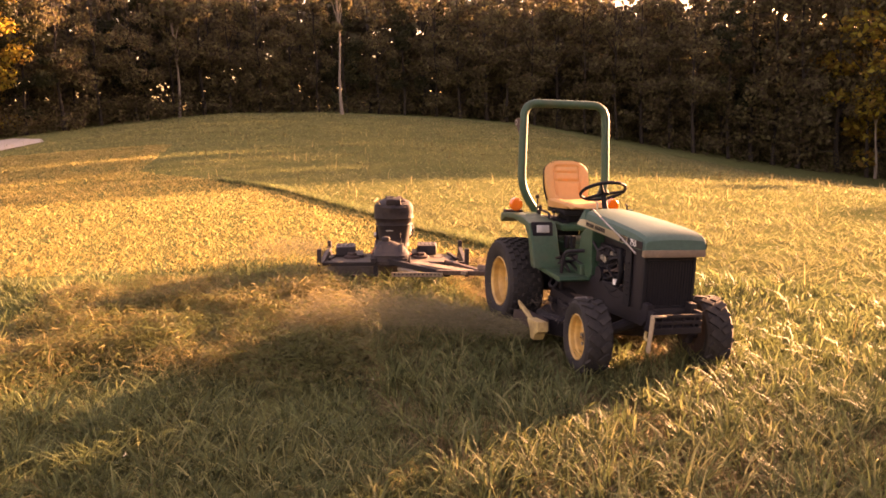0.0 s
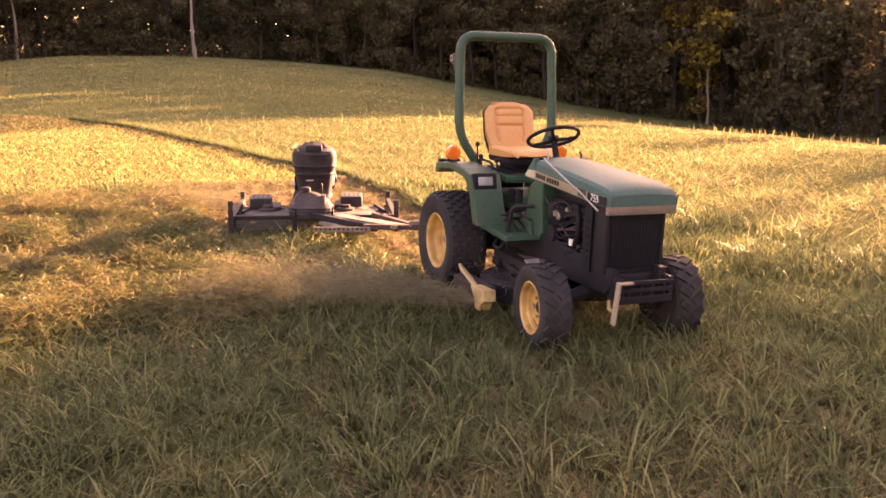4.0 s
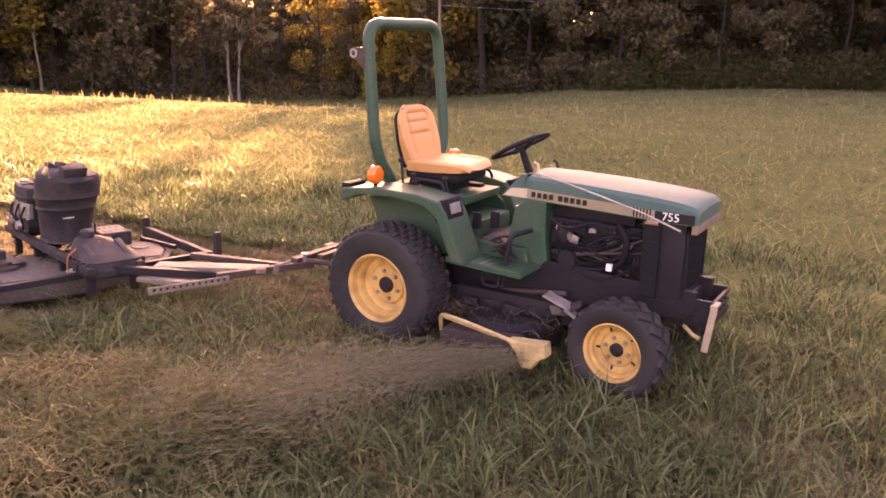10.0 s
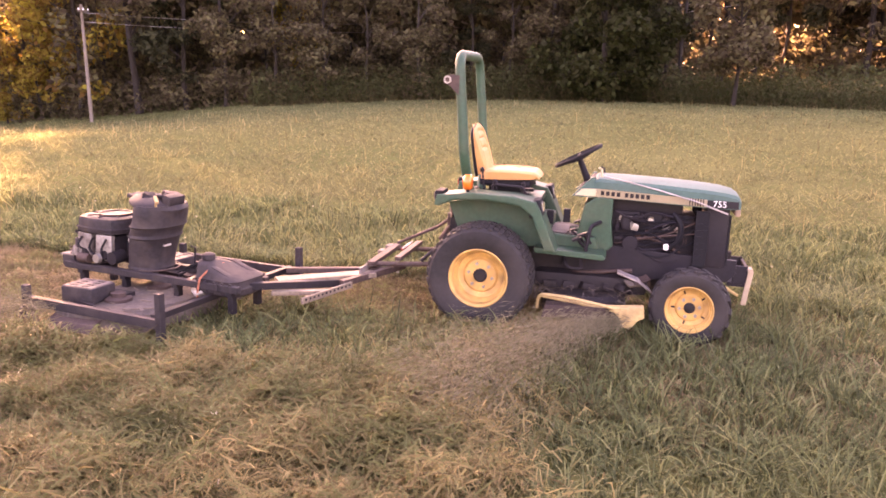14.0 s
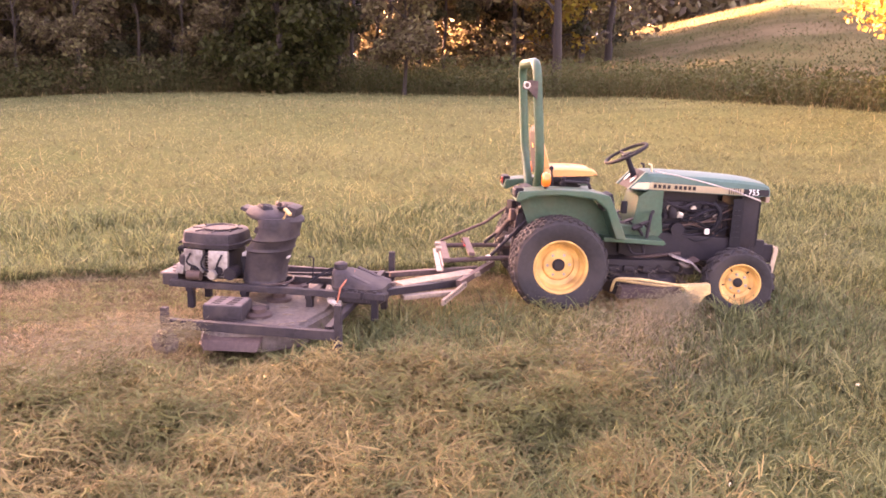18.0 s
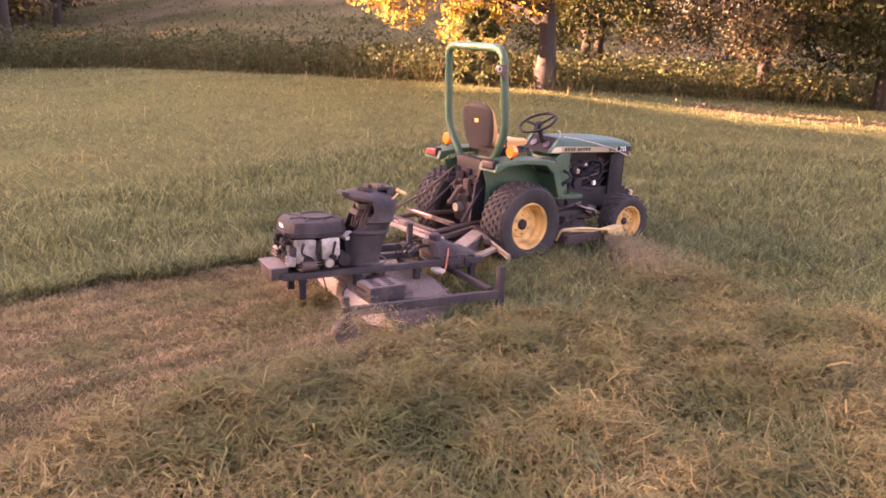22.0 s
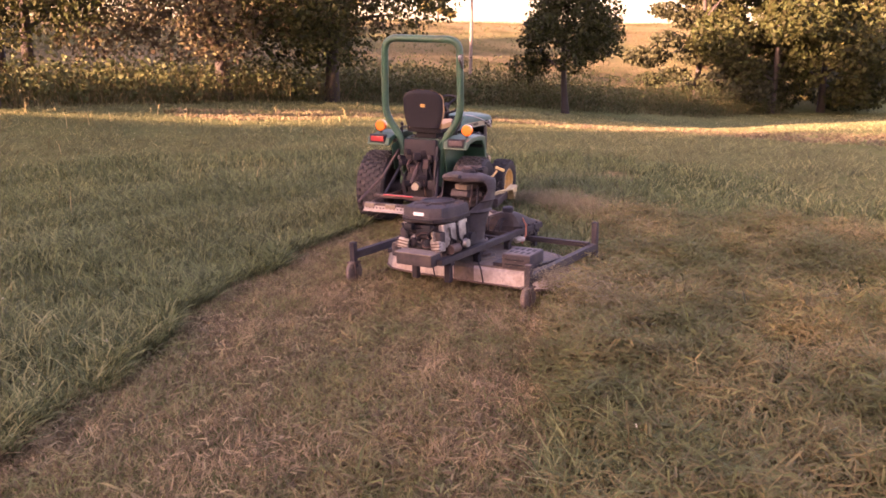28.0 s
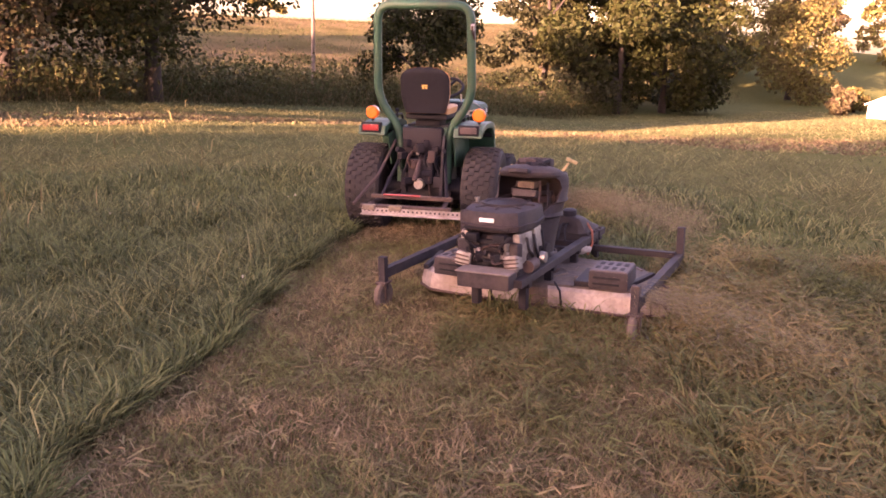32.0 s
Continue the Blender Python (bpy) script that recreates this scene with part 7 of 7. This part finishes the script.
def make_hay_strips():
    """Loose cut grass that settles beside the machine as it passes, in short strips."""
    rng = np.random.default_rng(47)
    length, made = 1.0, []
    for side, y0, y1, count, heaps in (("inner", -1.95, -0.62, 6500, 34), ("outer", -4.6, -1.9, 15000, 40)):
        variants = []
        for k in range(4):
            hx, hy = rng.uniform(-0.55, 0.55, heaps), y1 - (y1 - y0) * rng.random(heaps) ** 1.3
            tall, wide = rng.uniform(0.03, 0.11 if side == "inner" else 0.20, heaps), rng.uniform(0.09, 0.22, heaps)
            pick = rng.integers(0, heaps, count)
            loose = rng.random(count) < 0.22
            off = rng.normal(size=(count, 2)) * np.where(loose, 0.34, wide[pick])[:, None]
            x, y = hx[pick] + off[:, 0], np.clip(hy[pick] + off[:, 1], y0, y1)
            dome = np.exp(-(off ** 2).sum(1) / (1.6 * wide[pick] ** 2))
            z = (0.03 if side == "inner" else 0.085) + tall[pick] * dome * rng.uniform(0.25, 1.15, count)
            v, f, al = strands(x, y, z, rng.uniform(0.05, 0.17, count), rng.uniform(0.0036, 0.0074, count), rng.uniform(0.0, 0.04, count), rng, tilt=0.28)
            ob = from_arrays("hay_strip", v, f, 3, HAY, al)
            tagged(ob, "freshly cut brown hay lying loose on the grass", "hay", kind="stuff")
            variants.append(ob)
        station, k = -1.5, 0
        while station < 20.3:
            cy, head = (float(q) for q in lane(station))
            ob = variants[k] if k < 4 else new("hay_strip", variants[k % 4].data)
            if k >= 4:
                tagged(ob, "freshly cut brown hay lying loose on the grass", "hay", kind="stuff")
            fallen = float(np.interp(station - 0.5, ROW_X, ROW_T, left=-1, right=99))
            mown = float(np.interp(station + 2.0, ROW_X, ROW_T, left=-1, right=99)) if side == "inner" else 99
            made.append((ob, (station, cy, head), fallen, mown))
            station += length
            k += 1
    return made


def make_cut_strips():
    """Standing grass in the mower's way, in short strips that drop as the blades pass."""
    rng = np.random.default_rng(41)
    length, made = 0.62, []
    for lane_name, y0, y1 in (("near", -0.62, 0.64), ("outer", -1.92, -0.64)):
        variants = []
        for k in range(4):
            n = int(length * (y1 - y0) * 1700)
            t, per = n // 9, 9
            a = rng.uniform(0, 2 * np.pi, t * per)
            x = np.repeat(rng.uniform(-length / 2, length / 2, t), per) + 0.035 * np.cos(a)
            y = np.repeat(rng.uniform(y0 + 0.03, y1 - 0.03, t), per) + 0.035 * np.sin(a)
            tall = np.repeat(rng.uniform(0.10, 0.23, t), per) * rng.uniform(0.45, 1.05, t * per)
            v, f, al = arched(x, y, np.full(t * per, -0.01), tall, 0.0080 * rng.uniform(0.7, 1.4, t * per), rng, 1.0, a)
            ob = from_arrays("grass_strip", v, f, 3, GRASS, al)
            tagged(ob, "strip of standing grass in the mower's way", "grass", kind="stuff")
            variants.append(ob)
        station, k = LANE_START + length / 2, 0
        while station < LANE_END:
            cy, head = lane(station)
            cy, head = float(cy), float(head)
            ob = variants[k] if k < 4 else new("grass_strip", variants[k % 4].data)
            if k >= 4:
                tagged(ob, "strip of standing grass in the mower's way", "grass", kind="stuff")
            reach = 0.80 if lane_name == "near" else -2.0
            cut = float(np.interp(station - reach, ROW_X, ROW_T, left=-1, right=99))
            made.append((ob, (station, cy, head), cut))
            station += length
            k += 1
    return made


def make_spray():
    """Cut grass flying from the two decks, as streaks of chaff."""
    sprays = []
    for name, n, x0, y0, reach, spread, turn, parent_rows in (("chaff_spray", 21000, 0.98, -0.72, 1.9, 0.32, -122, "tractor"), ("mower_chaff", 6000, -0.1, -0.66, 1.25, 0.7, -128, "mower")):
        rng = np.random.default_rng(53)
        u = rng.random(n) ** 0.95
        ang = radians(turn) + rng.normal(0, spread * 0.5, n)
        dist = 0.03 + reach * u
        x, y = x0 + dist * np.cos(ang) + rng.normal(0, 0.05, n), y0 + dist * np.sin(ang)
        z = 0.20 + 0.10 * np.sin(np.pi * u) - 0.10 * u + rng.normal(0, 0.075, n) * (0.4 + u)
        z = np.maximum(z, 0.05)
        way = np.stack([np.cos(ang), np.sin(ang), rng.normal(0, 0.2, n)], -1)
        sidev = np.cross(way, rng.normal(size=(n, 3)))
        sidev /= np.linalg.norm(sidev, axis=1, keepdims=True)
        p = np.stack([x, y, z], -1)
        ln, wd = rng.uniform(0.012, 0.070, n)[:, None] / 2, rng.uniform(0.0016, 0.0034, n)[:, None] / 2
        v = np.stack([p - way * ln, p + sidev * wd, p + way * ln, p - sidev * wd], 1).reshape(-1, 3)
        ob = from_arrays(name, v, np.arange(4 * n), 4, CHAFF)
        sprays.append(tagged(ob, "brown chaff of cut grass thrown from the deck", "grass chaff", kind="stuff"))
    return sprays


def build_far_things():
    broad = "old roadside tree with yellow-green sunlit leaves"
    make_tree("shade_tree", "dark bushy tree leafed to the ground beside weeds", 10, 3.6, 0.3, LEAF_SHADED, 61, 10400, 0.187, (18.5, 43.0), 0.22, 0, 0, 34, 8)
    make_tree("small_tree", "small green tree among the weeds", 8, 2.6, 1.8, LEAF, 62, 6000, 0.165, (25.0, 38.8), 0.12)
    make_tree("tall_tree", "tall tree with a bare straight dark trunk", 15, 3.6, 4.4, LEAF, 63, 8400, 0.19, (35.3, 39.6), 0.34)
    make_tree("walnut_tree", "spreading thick-trunked tree with backlit gold put into its leaves", 8.2, 3.5, 1.55, LEAF_GOLD, 64, 42000, 0.080, (30.6, 4.7), 0.30, 0.02, 0, 64, 12, shift=(-1.35, 2.4))
    # weedy bush added on the sun's side to keep the walnut trunk shaded
    make_tree("trunk_shade_bush", "upright green weedy bush added to shade a walnut trunk", 2.2, 0.75, 0.1, WEED, 76, 2600, 0.085, (29.75, 6.35), 0.03, 0, 0, 16, 4)
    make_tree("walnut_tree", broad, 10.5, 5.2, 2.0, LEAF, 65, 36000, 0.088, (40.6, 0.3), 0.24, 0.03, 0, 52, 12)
    make_tree("walnut_tree", "dark spreading tree with a leaning trunk", 11, 5.4, 2.1, LEAF_SHADED, 66, 36000, 0.092, (42.6, -3.6), 0.27, -0.02, 0, 52, 12)
    make_tree("walnut_tree", "dark tree with low hanging green branches", 9.5, 5.0, 2.0, LEAF_SHADED, 67, 32000, 0.088, (38.2, 6.0), 0.20, 0.0, 0, 48, 10)
    make_tree("walnut_tree", "dark broad tree with drooping outer boughs", 10, 5.2, 2.0, LEAF_SHADED, 75, 32000, 0.090, (43.5, 8.5), 0.22, 0.0, 0, 48, 10)
    make_tree("small_tree", "small round tree before the sunlit hill", 6.4, 3.1, 1.5, LEAF_SHADED, 68, 12000, 0.11, (51.2, -15.3), 0.18, 0, 0, 26, 7)
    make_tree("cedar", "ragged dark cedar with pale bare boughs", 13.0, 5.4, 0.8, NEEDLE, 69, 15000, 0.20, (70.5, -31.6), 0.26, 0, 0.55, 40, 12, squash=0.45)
    make_tree("shade_tree", "dense round tree beside the lawn, its green darkened for shade", 14, 5.6, 1.3, LEAF_SHADED, 70, 16000, 0.20, (66.8, -35.6), 0.26, 0, 0, 38, 8)
    make_tree("shade_tree", "dense tree at the lawn's edge, its green darkened for shade", 13.5, 5.6, 0.9, LEAF_SHADED, 71, 15000, 0.20, (68.5, -40.6), 0.26, 0, 0, 34, 8)
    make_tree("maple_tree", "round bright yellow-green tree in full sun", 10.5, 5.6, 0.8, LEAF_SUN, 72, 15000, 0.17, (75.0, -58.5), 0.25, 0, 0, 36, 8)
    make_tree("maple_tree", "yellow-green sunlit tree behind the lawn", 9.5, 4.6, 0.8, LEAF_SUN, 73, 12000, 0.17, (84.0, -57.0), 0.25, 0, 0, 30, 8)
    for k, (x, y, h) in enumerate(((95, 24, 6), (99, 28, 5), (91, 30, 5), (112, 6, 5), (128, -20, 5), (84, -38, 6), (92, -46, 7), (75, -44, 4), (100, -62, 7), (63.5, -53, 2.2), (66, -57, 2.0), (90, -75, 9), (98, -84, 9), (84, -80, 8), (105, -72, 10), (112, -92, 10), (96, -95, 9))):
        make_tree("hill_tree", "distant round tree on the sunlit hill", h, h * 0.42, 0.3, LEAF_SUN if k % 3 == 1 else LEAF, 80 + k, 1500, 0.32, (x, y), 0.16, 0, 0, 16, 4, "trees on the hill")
    for k, (x, y, h) in enumerate(((-24.0, 56.5, 7.5), (-20.5, 58.0, 8.5), (-22.5, 53.5, 2.2))):
        make_tree("sunlit_tree", "young tree at the wood's edge, backlit gold put into its leaves", h, h * 0.24, 0.3, LEAF_GOLD, 95 + k, 2200, 0.20, (x, y), 0.08, 0, 0, 24, 5, "golden saplings")
    for k, (x, y, h) in enumerate(((-38, 56.4, 9), (-37.4, 57.0, 8.5), (-60, 62, 11), (-63.5, 58.5, 11), (-66, 6, 12), (-75, -8, 11))):
        make_tree("bare_trunk_tree", "slender pale-trunked tree before the dark wood", h, 1.5, h * 0.62, LEAF, 110 + k, 900, 0.24, (x, y), 0.15, 0.01 * (k % 2), 0, 12, 4, "pale trunks", bark=PALE_BARK)
    # bare-trunked pines added over the low wood; crowns above view shade the meadow
    for k, (away, side, base) in enumerate(((63, -8.2, 14.4), (64.5, -6.0, 14.8), (66, -4.0, 15.9), (63.5, -2.9, 16.0))):
        x, y = away * math.cos(SUN_BEARING) - side * math.sin(SUN_BEARING), away * math.sin(SUN_BEARING) + side * math.cos(SUN_BEARING)
        make_tree("shading_pine", "tall bare-trunked pine added so its high crown shades the meadow", base + 6.5, 2.0, base + 0.9, NEEDLE, 130 + k, 6500, 0.20, (x, y), 0.19, 0, 0.2, 24, 5, "tall pines")
    # poles and posts
    for name, label, x, y, h, rr in (("utility_pole", "weathered grey wooden utility pole", -13.6, 47.0, 7.5, 0.13), ("utility_pole", "pale grey wooden utility pole by the trees", 55.7, -11.3, 7.2, 0.10)):
        pole = thing(name, label, "pole", m=pose(x, y, float(land(x, y)) - 0.2))
        bm = bmesh.new()
        tube(bm, [(0, 0, 0), (0, 0, h)], [rr, rr * 0.7], 10)
        smooth(part("shaft", bm, PALE_BARK, pole), 40)
        bm = bmesh.new()
        box(bm, (0.10, 1.6, 0.12), (0.12, 0, h - 0.4), bevel=0.01)
        part("cross_arm", bm, PALE_BARK, pole)
        for yy in (-0.7, 0.0, 0.7):
            bm = bmesh.new()
            lathe(bm, [(0.0, 0), (0.04, 0), (0.05, 0.05), (0.03, 0.12), (0, 0.13)], 10, "z", (0.12, yy, h - 0.34))
            part("insulator", bm, WHITE, pole)
    a, c = Vector((-13.6, 47.0, float(land(-13.6, 47)) + 6.8)), Vector((38, 62, float(land(38, 62)) + 7.5))
    wire = thing("overhead_wire", "thin sagging grey overhead wire along the wood", "wire")
    for off in (0.0, -0.55):
        bm = bmesh.new()
        tube(bm, [a.lerp(c, t) + Vector((0, 0, off - 1.6 * 4 * t * (1 - t))) for t in np.linspace(0, 1, 14)], 0.018, 5)
        part("strand", bm, STEEL, wire)
    post = thing("marker_post", "short white painted post on the hillside", "post", m=pose(57.8, 70.9, float(land(57.8, 70.9))))
    bm = bmesh.new()
    tube(bm, [(0, 0, 0), (0, 0, 1.3), (0, 0, 1.36)], [0.09, 0.09, 0.05], 8)
    part("shaft", bm, WHITE, post)
    # shed beyond the lawn
    z = float(land(58.5, -54.6))
    shed = thing("shed", "small white shed with a pale roof beyond the lawn", "shed", m=pose(58.5, -54.6, z - 0.5, 0, 0, 25))
    bm = bmesh.new()
    prism(bm, [(-2.2, 0), (2.2, 0), (2.2, 1.5), (0, 2.5), (-2.2, 1.5)], -2.5, 2.5)
    part("wall", bm, WHITE, shed, "white board walls")
    for s in (-1, 1):
        bm = bmesh.new()
        box(bm, (2.75, 5.5, 0.08), (s * 1.15, 0, 2.04), (0, s * 24.5, 0), bevel=0.01)
        part("roof", bm, PALE_ROOF, shed, "pale metal roof")
    bm = bmesh.new()
    box(bm, (0.06, 1.0, 1.6), (-2.23, 0.4, 0.9), bevel=0.01)
    part("door", bm, WOOD, shed)
    # gravel drive by the crest
    pts = [(-58, -20 + 0.0), (-50, -16.5), (-44, -15), (-38, -15.5), (-32, -18), (-28, -24)]
    bm = bmesh.new()
    rows = []
    for (x, y), (x2, y2) in zip(pts, pts[1:] + [(-26, -28)]):
        d = Vector((x2 - x, y2 - y)).normalized()
        rows.append([bm.verts.new((x - d.y * s, y + d.x * s, float(land(x - d.y * s, y + d.x * s)) + 0.05)) for s in (-1.6, 0, 1.6)])
    for a, c in zip(rows, rows[1:]):
        for k in range(2):
            bm.faces.new((a[k], c[k], c[k + 1], a[k + 1]))
    bmesh.ops.recalc_face_normals(bm, faces=bm.faces)
    tagged(part("gravel_drive", bm, GRAVEL), "pale gravel drive curving behind the crest", "drive", kind="structure")


SEED = grass_material("seed_stems", (0.16, 0.14, 0.06), (0.22, 0.18, 0.085), (0.26, 0.20, 0.10), 0.3)
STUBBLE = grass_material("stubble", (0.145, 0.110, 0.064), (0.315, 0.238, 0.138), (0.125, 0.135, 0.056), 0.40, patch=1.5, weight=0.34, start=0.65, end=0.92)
HAY = grass_material("hay", (0.165, 0.136, 0.060), (0.300, 0.236, 0.104), (0.088, 0.100, 0.038), 0.42, gloss=0.12, patch=1.1, weight=0.36, start=0.60, end=0.78)
HILLGRASS = grass_material("hill_grass", (0.072, 0.062, 0.029), (0.088, 0.078, 0.035), (0.150, 0.115, 0.063), 0.45, 0.3)
FAR_GRASS = grass_material("far_grass_blades", (0.124, 0.124, 0.062), (0.138, 0.152, 0.072), (0.255, 0.222, 0.105), 0.55, 0.30)
MOWN = grass_material("mown_grass", (0.25, 0.20, 0.085), (0.27, 0.23, 0.085), (0.38, 0.285, 0.13), 0.55, 0.35)
DEEP_LEAF = material("deep_wood_leaves", (0.078, 0.070, 0.036), 0.7, spread=0.2, island_tint=0.45, hue=0.05, bump=0, translucent=0.2)
CLOVER = material("clover", (0.42, 0.38, 0.26), 0.7, spread=0.1, bump=0)
CHAFF = material("chaff", (0.165, 0.142, 0.085), 0.8, spread=0.2, island_tint=0.3, bump=0, translucent=0.3)
PALE_BARK = material("pale_bark", (0.17, 0.135, 0.11), 0.85, spread=0.3, scale=3, stain=(0.12, 0.09, 0.07), bump=0.6)
PALE_ROOF = material("pale_roof", (0.6, 0.58, 0.55), 0.5, 0.2, stain=(0.4, 0.36, 0.33))
GRAVEL = material("gravel", (0.26, 0.235, 0.21), 0.9, spread=0.3, scale=4, stain=(0.25, 0.22, 0.18), bump=0.5)

build_woods()
build_thicket()
build_weeds()
build_far_things()
build_grass()
def make_caked_grass():
    """Dry cut grass tangled on the belly deck, carried along by the tractor."""
    rng = np.random.default_rng(59)
    n = 240
    x, y = rng.uniform(0.36, 1.05, n), -0.10 - 0.42 * rng.random(n)
    z = 0.25 + 0.06 * rng.random(n) * (0.5 + 0.5 * np.sin(x * 9) ** 2)
    v, f, al = strands(x, y, z, rng.uniform(0.05, 0.2, n), rng.uniform(0.003, 0.006, n), rng.uniform(0, 0.05, n), rng, tilt=0.3)
    ob = from_arrays("caked_grass", v, f, 3, DECKTOP, al)
    ob.parent = tractor


make_caked_grass()
cut_strips = make_cut_strips()
hay_strips = make_hay_strips()
chaff_spray, mower_chaff = make_spray()


# ---- what moves ----
def motions():
    tractor_poses = [(t, FIELD @ pose(x, y, 0, roll, pitch, yaw)) for t, x, y, yaw, roll, pitch in TRACTOR_ROWS]
    mower_poses = [(t, FIELD @ pose(x, y, 0, 0, 0, yaw)) for t, x, y, yaw in MOWER_ROWS]
    walk(tractor, tractor_poses)
    walk(mower, mower_poses)
    walk(chaff_spray, tractor_poses)
    walk(mower_chaff, mower_poses)
    times = np.arange(0, 32.01, 0.4)
    gone = np.concatenate([[0], np.cumsum(np.hypot(np.diff(ROW_X), np.diff(ROW_Y)))])
    rolled = np.interp(times, ROW_T, gone)
    for wheel, s in zip(rear_wheels, (-1, 1)):
        walk(wheel, [(float(t), pose(0, s * 0.50, REAR_R) @ Matrix.Rotation(r / REAR_R, 4, "Y")) for t, r in zip(times, rolled)])
    for wheel, s in zip(front_wheels, (-1, 1)):
        walk(wheel, [(float(t), pose(WHEELBASE, s * 0.465, FRONT_R, 0, 0, -5) @ Matrix.Rotation(r / FRONT_R, 4, "Y")) for t, r in zip(times, rolled)])
    quick = np.arange(0, 32.01, 0.16)
    for wheel, y in zip(caster_wheels, (-0.715, 0.815)):
        walk(wheel, [(float(t), pose(-0.355, y, 0.088) @ Matrix.Rotation(r / 0.088, 4, "Y")) for t, r in zip(quick, np.interp(quick, ROW_T, gone))])
    for strip, (x, y, head), cut in cut_strips:
        up, down = FIELD @ pose(x, y, 0, 0, 0, head), FIELD @ pose(x, y, -0.195, 0, 0, head)
        if cut <= 0.4:
            rows = [(0, down), (32, down)]
        elif cut >= 31.4:
            rows = [(0, up), (32, up)]
        else:
            rows = [(0, up), (cut - 0.3, up), (cut + 0.3, down), (32, down)]
        walk(strip, rows)
    for strip, (x, y, head), fallen, mown in hay_strips:
        hid, full, low = (FIELD @ pose(x, y, z, 0, 0, head) for z in (-0.2, 0.0, -0.07))
        rows = [(0, full if fallen <= 0.5 else hid)]
        if 0.5 < fallen < 31:
            rows += [(fallen, hid), (fallen + 0.8, full)]
        if 0.5 < mown < 31:
            if mown - 0.3 > rows[-1][0]:
                rows.append((mown - 0.3, rows[-1][1]))
            rows.append((mown + 0.4, low))
        elif mown <= 0.5:
            rows = [(0, low)]
        walk(strip, rows + [(32, rows[-1][1])])


motions()
